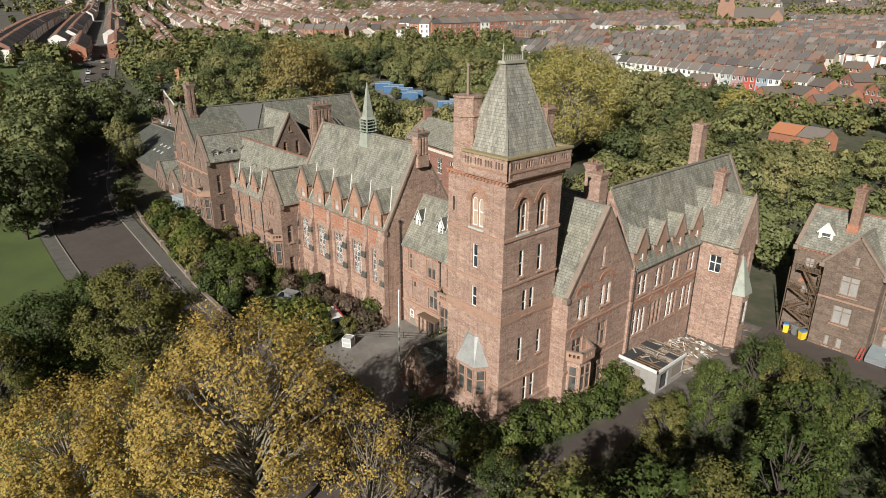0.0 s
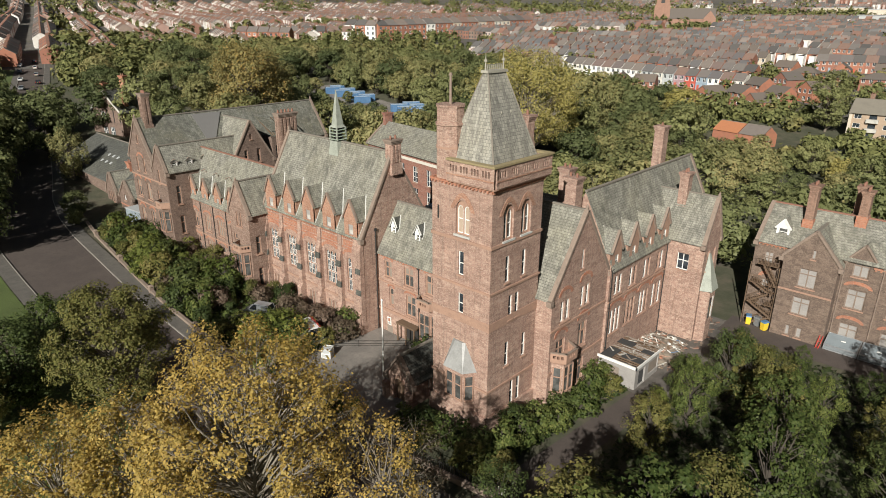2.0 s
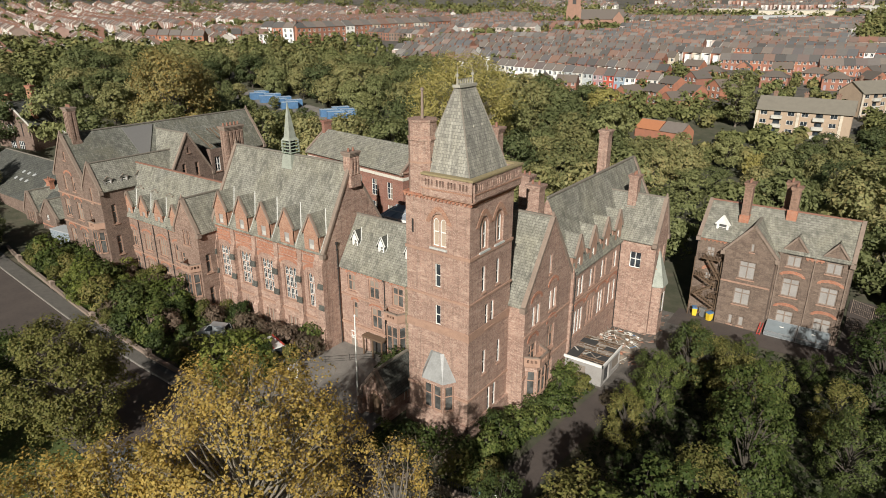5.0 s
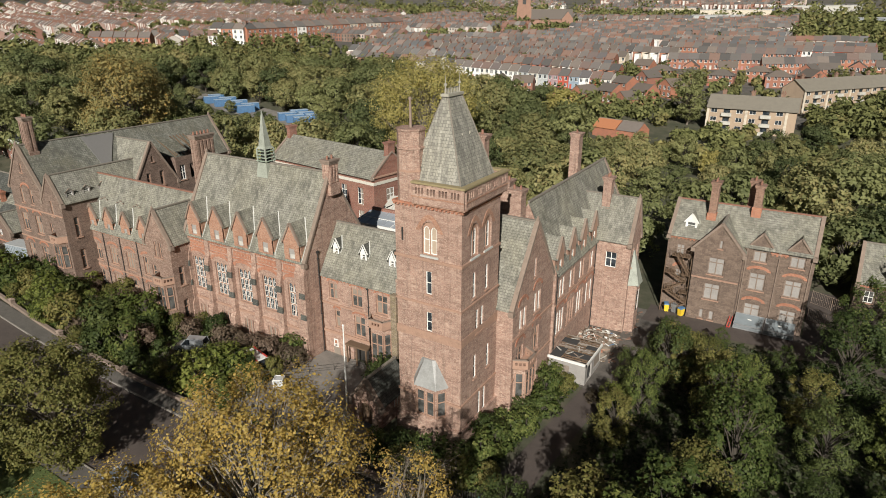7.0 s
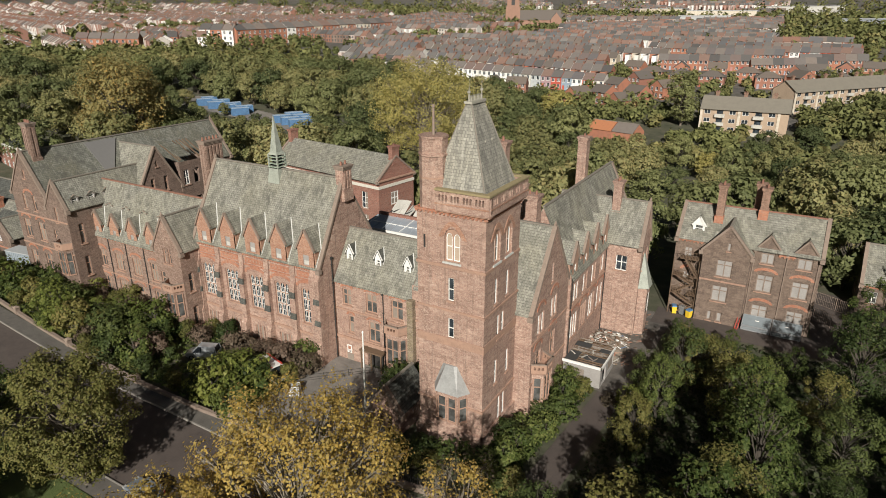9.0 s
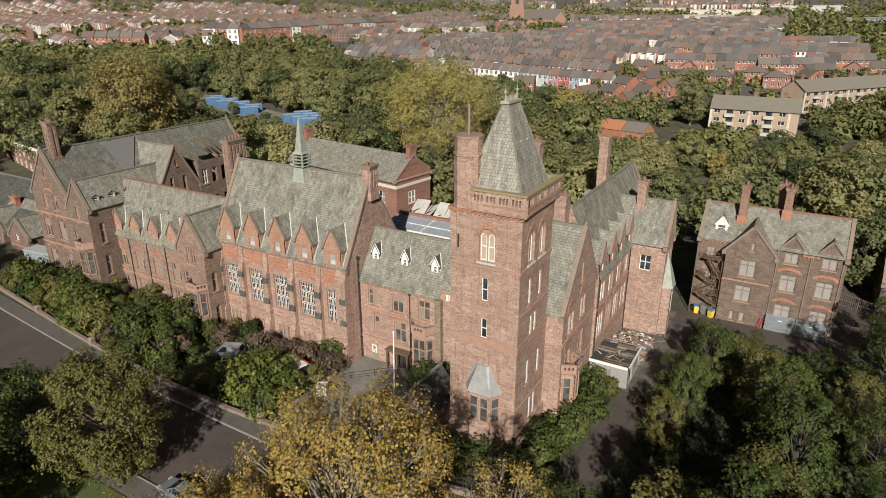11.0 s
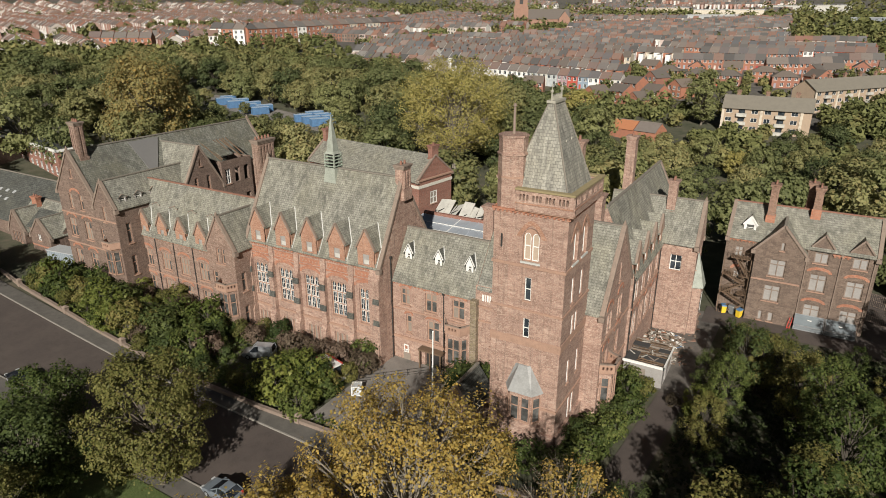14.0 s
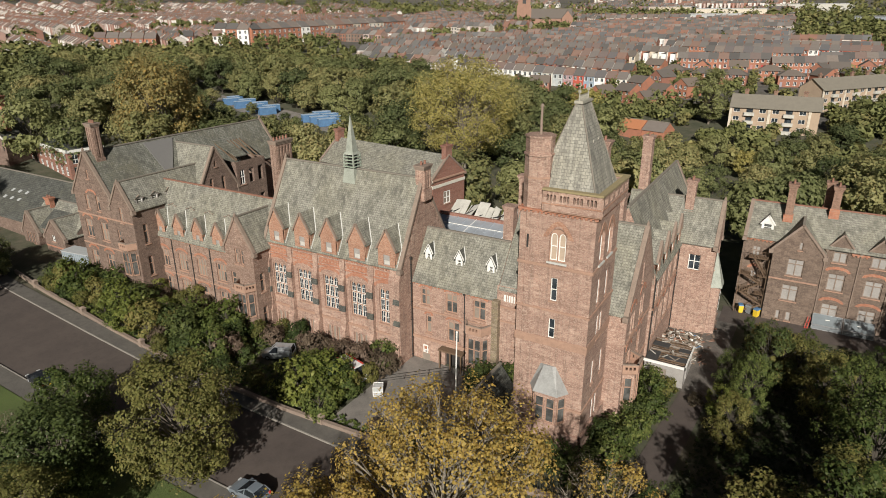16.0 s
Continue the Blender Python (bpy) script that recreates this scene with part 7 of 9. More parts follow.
def villa_clutter():
    # steel light-well covers
    for i, x in enumerate((19.7, 23.5)):
        th = thing("light_well_cover", pose(x, 42.4, -0.4), "pale galvanised steel cage over a basement light well", "cage", "steel cages")
        g = Geo()
        W, D, H = 3.6, 1.9, 1.6
        for a, b in (((0, 0, 0), (0, 0, 0.7)), ((W, 0, 0), (W, 0, 0.7)), ((0, D, 0), (0, D, H)), ((W, D, 0), (W, D, H)), ((0, 0, 0.7), (W, 0, 0.7)), ((0, D, H), (W, D, H)), ((0, 0, 0.7), (0, D, H)), ((W, 0, 0.7), (W, D, H)), ((0, 0, 0.1), (W, 0, 0.1))):
            g.beam(a, b, 0.12, 0.12, (0, 1, 0) if abs(a[2] - b[2]) > 0.5 and a[1] == b[1] else (0, 0, 1))
        part("frame", g, STEEL, th)
        g = Geo()
        g.hexa([(0, 0, 0.68), (W, 0, 0.68), (W, D, H - 0.02), (0, D, H - 0.02), (0, 0, 0.73), (W, 0, 0.73), (W, D, H + 0.03), (0, D, H + 0.03)])
        part("top_sheet", g, plain("dull_polycarbonate", (0.2, 0.23, 0.245), 0.45, var=0.4, scale=1), th)
        g = Geo()
        g.box(0.05, W - 0.05, -0.02, 0.02, 0.05, 0.65)
        part("front_sheet", g, plain("dull_mesh_sheet", (0.2, 0.22, 0.23), 0.5, var=0.4, scale=1), th)
        g = Geo()
        g.box(1.6, 2.1, 1.0, 1.25, 1.2, 1.28)
        part("notice", g, WHITE, th)
    b = thing("folded_barrier", pose(18.9, 42.0, -0.4), "red steel barrier leaning by the wall", "barrier")
    g = Geo()
    for dx in (0, 0.35):
        g.beam((dx, 0, 0), (dx + 0.2, 0.4, 1.7), 0.08, 0.08, (0, 1, 0))
    g.beam((0.1, 0.2, 0.9), (0.45, 0.2, 0.9), 0.06, 0.06)
    g.beam((0, 0, 0.2), (0.35, 0, 0.2), 0.06, 0.06)
    part("bars", g, REDP, b)
    # fire escape
    th = thing("fire_escape", pose(9.4, 44.35, -0.5), "rusty iron fire escape stair with landings", "stair")
    for z, x0, x1 in ((3.4, 0.2, 1.5), (6.2, 0.2, 1.5), (8.9, 0.9, 3.4), (3.4, 2.4, 3.6), (6.2, 2.4, 3.6)):
        g = Geo()
        g.box(x0, x1, -1.5, -0.05, z, z + 0.08)
        part("landing", g, TIMBER, th)
        r = Geo()
        r.beam((x0, -1.48, z + 1.1), (x1, -1.48, z + 1.1), 0.05, 0.05)
        rail = part("balustrade", r, TIMBER, th)
        for k in range(7):
            u = x0 + (x1 - x0) * k / 6
            r = Geo()
            r.box(u - 0.02, u + 0.02, -1.5, -1.46, z + 0.09, z + 1.07)
            part("baluster", r, TIMBER, rail)
    for xa, za, xb, zb in ((3.6, 1.9, 0.4, 0.0), (0.5, 3.4, 3.4, 1.9), (3.0, 5.2, 0.6, 3.5), (0.6, 6.2, 3.2, 4.9), (1.6, 8.9, 3.4, 6.3)):
        g = Geo()
        for dy in (-1.35, -0.5):
            g.beam((xa, dy, za), (xb, dy, zb), 0.06, 0.22)
        n = 8
        for k in range(n):
            t = (k + 0.5) / n
            x, z = xa + (xb - xa) * t, za + (zb - za) * t
            g.box(x - 0.13, x + 0.13, -1.33, -0.52, z, z + 0.04)
        part("flight", g, TIMBER, th)
        r = Geo()
        r.beam((xa, -1.4, za + 1.0), (xb, -1.4, zb + 1.0), 0.05, 0.05)
        rail = part("handrail", r, TIMBER, th)
        for k in range(12):
            t = k / 11
            x, z = xa + (xb - xa) * t, za + (zb - za) * t
            r = Geo()
            r.beam((x, -1.4, z), (x, -1.4, z + 0.97), 0.03, 0.03, (0, 1, 0))
            part("baluster", r, TIMBER, rail)
    for x in (0.1, 3.6):
        g = Geo()
        g.beam((x, -1.45, 0), (x, -1.45, 9.0), 0.1, 0.1, (0, 1, 0))
        part("column", g, TIMBER, th)
    src = thing("wheeled_bin", pose(10.4, 43.0, -0.4, 0, 0, 20), "yellow wheeled bin with blue lid", "bin", "bins")
    g = Geo()
    g.prism([(-0.28, -0.32), (0.28, -0.32), (0.28, 0.32), (-0.28, 0.32)], 0.08, 1.15, 1.22)
    part("body", g, YELLOWP, src)
    g = Geo()
    g.hexa([(-0.37, -0.42, 1.16), (0.37, -0.42, 1.16), (0.37, 0.42, 1.2), (-0.37, 0.42, 1.2), (-0.3, -0.36, 1.32), (0.3, -0.36, 1.32), (0.33, 0.42, 1.36), (-0.33, 0.42, 1.36)])
    part("lid", g, BLUE, src)
    for s in (-1, 1):
        g = Geo()
        g.tube((s * 0.3, 0.3, 0.12), (s * 0.36, 0.3, 0.12), 0.12, 0.12, 10)
        part("wheel", g, IRON, src)
    src.scale = (1.0, 1.0, 1.0)
    o = copy_thing(src, pose(12.6, 42.5, -0.4, 0, 0, -30))
    gb = copy_thing(src, pose(11.5, 43.2, -0.4, 0, 0, 70))
    gb["label"] = "grey galvanised wheeled bin"
    for c in gb.children:
        if c.name.startswith(("body", "lid")):
            c.data = c.data.copy()
            c.data.materials.clear()
            c.data.materials.append(STEEL)
    fence("mesh_fence", (28.4, 50.5), (35.0, 46.5), 2.2, COPING, "galvanised mesh security fence beside the villa", step=0.25)
    fence("mesh_fence", (28.6, 57), (36.5, 52.5), 2.2, COPING, "galvanised mesh security fence by the drive", step=0.25)


build_back()
build_lodge()
build_garage()
build_porch()
build_gatehouse()
villa_clutter()

# ---- vehicles ----
TYRE = plain("black_rubber", (0.02, 0.02, 0.02), 0.8, var=0.2)
CARGLASS = glass("car_glass", (0.015, 0.018, 0.022), 0.06)


def car(name, m, paint, label, L=4.3, W=1.78, H=1.5, kind="hatch"):
    th = thing(name, m, label, "car" if kind == "hatch" else "van")
    g = Geo()
    h = L / 2
    # lower body in cross sections along x
    secs = [(-h, 0.42, 0.62, 0.86), (-h + 0.12, 0.28, 0.86, 0.95), (-h + 0.7, 0.2, 0.93, 1.0), (-0.3, 0.2, 0.95, 1.0), (h - 1.25, 0.2, 0.9, 1.0), (h - 0.5, 0.22, 0.82, 0.97), (h - 0.1, 0.3, 0.68, 0.9), (h, 0.42, 0.58, 0.78)]
    if kind == "van":
        secs = [(-h, 0.35, 1.0, 0.96), (-h + 0.1, 0.25, 1.05, 1.0), (0, 0.22, 1.05, 1.0), (h - 1.1, 0.22, 1.02, 1.0), (h - 0.3, 0.25, 0.9, 0.95), (h, 0.4, 0.7, 0.84)]
    rows = []
    for x, z0, z1, w in secs:
        y = W / 2 * w
        rows.append([(x, -y * 0.94, z0), (x, -y, (z0 + z1) / 2), (x, -y * 0.95, z1), (x, y * 0.95, z1), (x, y, (z0 + z1) / 2), (x, y * 0.94, z0)])
    i = len(g.v)
    for r in rows:
        g.v += r
    for k in range(len(rows) - 1):
        for j in range(6):
            a, b = i + k * 6 + j, i + k * 6 + (j + 1) % 6
            g.f.append((a, a + 6, b + 6, b))
            g.mi.append(0)
    g.f += [tuple(i + j for j in range(6)), tuple(i + (len(rows) - 1) * 6 + j for j in reversed(range(6)))]
    g.mi += [0, 0]
    body = part("body", g, paint, th)
    # cabin
    if kind == "van":
        c = [(-h + 0.05, 1.03), (-h + 0.18, H - 0.05), (h - 1.75, H), (h - 1.0, 1.02)]
    else:
        c = [(-h + 0.12, 0.88), (-h + 0.62, H - 0.06), (h - 2.35, H), (h - 1.25, 0.9)]
    g = Geo()
    wl, wu = W / 2 * 0.94, W / 2 * 0.74
    lo0, lo1, hi0, hi1 = c[0], c[3], c[1], c[2]
    g.hexa([(lo0[0], -wl, lo0[1]), (lo1[0], -wl, lo1[1]), (lo1[0], wl, lo1[1]), (lo0[0], wl, lo0[1]), (hi0[0], -wu, hi0[1] - 0.04), (hi1[0], -wu, hi1[1] - 0.04), (hi1[0], wu, hi1[1] - 0.04), (hi0[0], wu, hi0[1] - 0.04)])
    part("cabin_glass", g, CARGLASS, th, "dark tinted windows")
    g = Geo()
    g.hexa([(hi0[0], -wu - 0.02, hi0[1] - 0.06), (hi1[0], -wu - 0.02, hi1[1] - 0.06), (hi1[0], wu + 0.02, hi1[1] - 0.06), (hi0[0], wu + 0.02, hi0[1] - 0.06), (hi0[0] + 0.15, -wu + 0.1, hi0[1] + 0.02), (hi1[0] - 0.1, -wu + 0.1, hi1[1] + 0.02), (hi1[0] - 0.1, wu - 0.1, hi1[1] + 0.02), (hi0[0] + 0.15, wu - 0.1, hi0[1] + 0.02)])
    part("roof", g, paint, th)
    pil = [(lo1, hi1), (lo0, hi0), ((-0.2, (lo0[1] + lo1[1]) / 2), (-0.25, H - 0.05))]
    for (a, b) in pil:
        for s in (-1, 1):
            q = Geo()
            q.beam((a[0], s * (wl + 0.005), a[1]), (b[0], s * (wu + 0.01), b[1] - 0.03), 0.1, 0.06, (0, 1, 0))
            part("pillar", q, paint, th)
    if kind == "van":
        for s in (-1, 1):
            q = Geo()
            q.hexa([(-h + 0.2, s * (wl + 0.01) - 0.01, 1.05), (-0.2, s * (wl + 0.01) - 0.01, 1.05), (-0.2, s * (wl + 0.01) + 0.01, 1.05), (-h + 0.2, s * (wl + 0.01) + 0.01, 1.05), (-h + 0.25, s * (wu + 0.015) - 0.01, H - 0.1), (-0.2, s * (wu + 0.015) - 0.01, H - 0.1), (-0.2, s * (wu + 0.015) + 0.01, H - 0.1), (-h + 0.25, s * (wu + 0.015) + 0.01, H - 0.1)])
            part("side_panel", q, paint, th)
    for x in (-h + 0.8, h - 0.85):
        for s in (-1, 1):
            q = Geo()
            q.tube((x, s * (W / 2 - 0.2), 0.31), (x, s * (W / 2 + 0.01), 0.31), 0.31, 0.31, 18)
            w = part("wheel", q, TYRE, th)
            q = Geo()
            q.tube((x, s * (W / 2 + 0.012), 0.31), (x, s * (W / 2 + 0.03), 0.31), 0.2, 0.17, 12)
            part("rim", q, STEEL, w)
    for s in (-1, 1):
        q = Geo()
        q.box(h - 0.28, h - 0.04, s * W * 0.36 - 0.18, s * W * 0.36 + 0.18, 0.58, 0.74)
        part("headlight", q, LEAD, th)
        q = Geo()
        q.box(-h + 0.0, -h + 0.12, s * W * 0.4 - 0.1, s * W * 0.4 + 0.1, 0.62, 0.9)
        part("tail_light", q, REDP, th)
        q = Geo()
        q.box(h - 1.55, h - 1.35, s * (W / 2 + 0.08) - 0.09, s * (W / 2 + 0.08) + 0.09, 0.92, 1.06)
        part("mirror", q, paint, th)
    q = Geo()
    q.box(-h - 0.015, -h + 0.02, -0.26, 0.26, 0.5, 0.62)
    part("plate", q, YELLOWP, th)
    return th


def carpaint(name, c, metal=0.5, rough=0.3):
    return plain(name, c, rough, metal, var=0.15, scale=2)


SILVER = carpaint("silver_car_paint", (0.42, 0.44, 0.46))
SLATEP = carpaint("silver_blue_car_paint", (0.27, 0.31, 0.35))
BLACKP = carpaint("black_car_paint", (0.02, 0.022, 0.028), 0.2)
WHITEP = carpaint("white_van_paint", (0.62, 0.62, 0.6), 0.0, 0.45)


def parked(x, y, deg, lift=0.06):
    return pose(x, y, ground_z(x, y) + lift, 0, 0, deg)


car("car", parked(-24.2, -21.2, 180), SLATEP, "silver-blue hatchback parked at the kerb of the park road", 4.0)
car("car", parked(-60.2, -20.2, 176), BLACKP, "dark saloon parked by the park pavement")
car("van", parked(-39.8, -1.2, 205, 0.05), SILVER, "small dusty silver van abandoned among shrubs", 4.2, 1.75, 1.85, "van")
amb = car("van", parked(-29.2, -0.4, 165, 0.05), WHITEP, "old white van with faded red stripe in brambles", 5.4, 2.0, 2.5, "van")
q = Geo()
q.box(-2.5, 2.0, -1.02, -0.985, 1.1, 1.5)
q.box(-2.5, 2.0, 0.985, 1.02, 1.1, 1.5)
q.box(-2.5, 1.0, -0.8, -0.6, 2.53, 2.58)
q.box(-2.5, 1.0, 0.6, 0.8, 2.53, 2.58)
part("stripe", q, REDP, amb, "faded red stripe")
cab = thing("metal_cage", parked(-23.9, -2.3, 30, 0.05), "small white metal cage lying in the yard", "cage")
q = Geo()
for a in (0, 1.1):
    for b in (0, 1.1):
        q.beam((a, b, 0), (a, b, 1.2), 0.08, 0.08, (0, 1, 0))
for z in (0.05, 0.6, 1.2):
    for a in (0, 1.1):
        q.beam((a, 0, z), (a, 1.1, z), 0.07, 0.07)
        q.beam((0, a, z), (1.1, a, z), 0.07, 0.07)
part("frame", q, WHITE, cab)
q = Geo()
q.box(0.03, 1.07, 0.03, 1.07, 0.1, 1.1)
part("panel", q, LEAD, cab)
fp = thing("flagpole", pose(-13.3, -1.7, ground_z(-13.3, -1.7) - 0.1, 0, 1.0, 0), "tall white flagpole on the front lawn", "flagpole")
q = Geo()
q.tube((0, 0, 0), (0, 0, 11.2), 0.11, 0.07, 8)
part("pole", q, WHITE, fp)
q = Geo()
q.tube((0, 0, 11.2), (0, 0, 11.35), 0.12, 0.05, 8)
part("truck", q, WHITE, fp)
q = Geo()
q.box(-0.3, 0.3, -0.3, 0.3, -0.3, 0.5)
part("base", q, CONCRETE, fp)
fence("scaffold_barrier", (-25.0, 0.5), (-18.5, 6.8), 1.0, IRON, "low rusty tube barrier across the yard", step=9)


def debris():
    """Broken timber, bricks and rubbish strewn over the yard by the ruined outbuilding."""
    rnd = random.Random(21)
    cols = [(0.4, 0.37, 0.33), (0.2, 0.14, 0.09), (0.1, 0.075, 0.06), (0.24, 0.13, 0.09), (0.2, 0.17, 0.14), (0.12, 0.1, 0.09)]
    m = Mat("mixed_rubble", 0.85)
    m.colour(m.ramp(m.island(), [(i / 5, c) for i, c in enumerate(cols)]))
    g = Geo()
    for k in range(420):
        x, y = rnd.uniform(2.8, 8.4), rnd.uniform(24, 41)
        if rnd.random() < 0.65:
            x, y = rnd.uniform(2.6, 7.0), rnd.uniform(23.6, 31.6)
        z = ground_z(x, y) + 0.1
        M = pose(x, y, z + rnd.uniform(0, 0.15), rnd.uniform(-15, 15), rnd.uniform(-15, 15), rnd.uniform(0, 360))
        w = rnd.uniform(0.04, 0.16)
        g.box(-rnd.uniform(0.1, 0.5), rnd.uniform(0.1, 0.5), -w, w, -0.03, rnd.uniform(0.03, 0.12), 0, M)
    tagged(part("rubble", g, m.m), "broken timber and rubbish strewn on the yard", "rubble", kind="stuff")


debris()


def drive_gate():
    """An iron gate leaf standing half open across the drive, with two notices on it."""
    z0 = ground_z(5.2, -6.2)
    th = thing("iron_gate", pose(5.2, -6.3, z0 + 0.05, 0, 0, 17), "black iron gate with notices standing half open", "gate")
    for z in (0.15, 1.35):
        g = Geo()
        g.box(0.0, 2.7, -0.025, 0.025, z, z + 0.06)
        part("rail", g, IRON, th)
    for k in range(19):
        g = Geo()
        g.box(k * 0.148, k * 0.148 + 0.03, -0.015, 0.015, 0.0 if k in (0, 18) else 0.1, 1.6)
        part("bar", g, IRON, th)
    for u, w, h, mat in ((0.25, 0.45, 0.6, plain("teal_notice", (0.05, 0.3, 0.34), 0.5, var=0.2)), (1.15, 0.75, 0.75, WHITE)):
        g = Geo()
        g.box(u, u + w, -0.06, -0.03, 0.55, 0.55 + h)
        n = part("notice", g, mat, th)
        for k in range(3):
            q = Geo()
            q.box(u + 0.07, u + w - 0.07, -0.068, -0.061, 0.66 + k * 0.16, 0.71 + k * 0.16)
            part("text_bar", q, TERRA, n)


drive_gate()

# ---- the town beyond the woods ----
def town_wall(name, cols, rough=0.85):
    m = Mat(name, rough)
    c = m.ramp(m.random(), [(i / max(1, len(cols) - 1), k) for i, k in enumerate(cols)])
    c = m.mix(m.ramp(m.noise(0.8, 5, 0.6), [(0.45, (0, 0, 0)), (0.75, (0.4, 0.4, 0.4))]), c, (0.12, 0.09, 0.075))
    m.colour(c)
    return m.m


def stuff_mat(name, cols, stops=None):
    m = Mat(name, 0.8)
    r = m.ramp(m.island(), [((stops[i] if stops else i / max(1, len(cols) - 1)), k) for i, k in enumerate(cols)])
    m.colour(m.mix(m.ramp(m.noise(0.5, 4), [(0.4, (0, 0, 0)), (0.8, (0.3, 0.3, 0.3))]), r, (0.1, 0.09, 0.08)))
    return m.m


T_RED = town_wall("town_red_brick", [(0.33, 0.135, 0.085), (0.4, 0.17, 0.1), (0.27, 0.12, 0.085)])
T_CHIM = town_wall("town_chimney_brick", [(0.2, 0.105, 0.075), (0.26, 0.13, 0.09), (0.16, 0.1, 0.08)])
T_WHITE = town_wall("town_white_render", [(0.72, 0.7, 0.66), (0.8, 0.79, 0.76), (0.62, 0.58, 0.5)])
T_CREAM = town_wall("town_cream_render", [(0.55, 0.47, 0.36), (0.62, 0.56, 0.46)])
T_PAINT = town_wall("town_painted_front", [(0.42, 0.05, 0.05), (0.5, 0.12, 0.06), (0.25, 0.33, 0.4), (0.6, 0.57, 0.5)])
T_ROOF = town_wall("town_slate_roof", [(0.08, 0.076, 0.073), (0.15, 0.14, 0.13), (0.2, 0.165, 0.14), (0.11, 0.112, 0.117), (0.23, 0.14, 0.105)])
T_TILE = town_wall("town_brown_tile", [(0.14, 0.115, 0.095), (0.12, 0.105, 0.093), (0.165, 0.13, 0.105)])


def house_source(name, wall_mat, roof_mat, label, group, w=5.0, d=8.5, ze=5.6, zr=8.2, rear=True, gable="x", chim=True, storeys=2, rear_mat=None, hip=False):
    th = thing(name, pose(0, 0, 0), label, "house", group)
    g = Geo()
    Wf = wall_at((-w / 2, 0), (w / 2, 0))
    per = max(1, int(w / 2.4))
    hs = []
    for s in range(storeys):
        for k in range(per):
            u = w * (k + 0.5) / per
            if s == 0 and k == 0:
                hs.append((u - 0.5, u + 0.5, 0.1, 2.2))
            else:
                hs.append((u - 0.65, u + 0.65, 0.9 + s * 2.7, 2.4 + s * 2.7))
    ap = None if gable == "x" else (w / 2, zr)
    wall(g, Wf, w, -1.5, ze, hs, ap, 0.2)
    wall(g, wall_at((w / 2, 0), (w / 2, d)), d, -1.5, ze, [], (d / 2, zr) if gable == "x" and not hip else None, 0.2)
    wall(g, wall_at((w / 2, d), (-w / 2, d)), w, -1.5, ze, [], ap, 0.2)
    wall(g, wall_at((-w / 2, d), (-w / 2, 0)), d, -1.5, ze, [], (d / 2, zr) if gable == "x" and not hip else None, 0.2)
    part("wall", g, wall_mat, th)
    for i, h in enumerate(hs):
        q = Geo()
        q.box(h[0], h[1], 0.1, 0.16, h[2], h[3], 0, Wf)
        if i:
            for uu in (h[0], (h[0] + h[1]) / 2 - 0.05, h[1] - 0.1):
                q.box(uu, uu + 0.1, 0.04, 0.098, h[2], h[3], 1, Wf)
            q.box(h[0] - 0.1, h[1] + 0.1, -0.08, 0.03, h[2] - 0.14, h[2], 1, Wf)
        part("door" if i == 0 else "window", q, T_PAINT if i == 0 else [GLASS, WHITE], th)
    if hip:
        g = Geo()
        o = 0.4
        e = [(-w / 2 - o, -o, ze - 0.1), (w / 2 + o, -o, ze - 0.1), (w / 2 + o, d + o, ze - 0.1), (-w / 2 - o, d + o, ze - 0.1)]
        t = min(w, d) / 2 - 0.05
        if w >= d:
            tp = [(-w / 2 + t, d / 2 - 0.05, zr), (w / 2 - t, d / 2 - 0.05, zr), (w / 2 - t, d / 2 + 0.05, zr), (-w / 2 + t, d / 2 + 0.05, zr)]
        else:
            tp = [(-0.05, t, zr), (0.05, t, zr), (0.05, d - t, zr), (-0.05, d - t, zr)]
        g.hexa(e + tp)
        part("roof", g, roof_mat, th)
    elif gable == "x":
        roof_slabs(th, (-w / 2, d / 2), (w / 2, d / 2), (d / 2, d / 2), ze, zr, "x", roof_mat, 0.3, 0.14, None)
    else:
        roof_slabs(th, (0, -0.2), (0, d + 0.2), (w / 2, w / 2), ze, zr, "y", roof_mat, 0.3, 0.14, None)
    if chim:
        chimney(th, w / 2 - 0.35, d / 2, zr - 0.7, zr + 1.0, 0.55, 1.0, 0, mat=T_CHIM)
    if rear:
        g = Geo()
        g.box(-w / 2 + 0.1, -w / 2 + 2.6, d + 0.01, d + 4.5, -1.5, 4.6)
        r = part("rear_wing", g, rear_mat or wall_mat, th)
        g = Geo()
        g.hexa([(-w / 2, d, 5.4), (-w / 2 + 2.8, d, 4.62), (-w / 2 + 2.8, d + 4.7, 4.62), (-w / 2, d + 4.7, 5.4), (-w / 2, d, 5.52), (-w / 2 + 2.8, d, 4.74), (-w / 2 + 2.8, d + 4.7, 4.74), (-w / 2, d + 4.7, 5.52)])
        part("rear_roof", g, roof_mat, r)
    return th


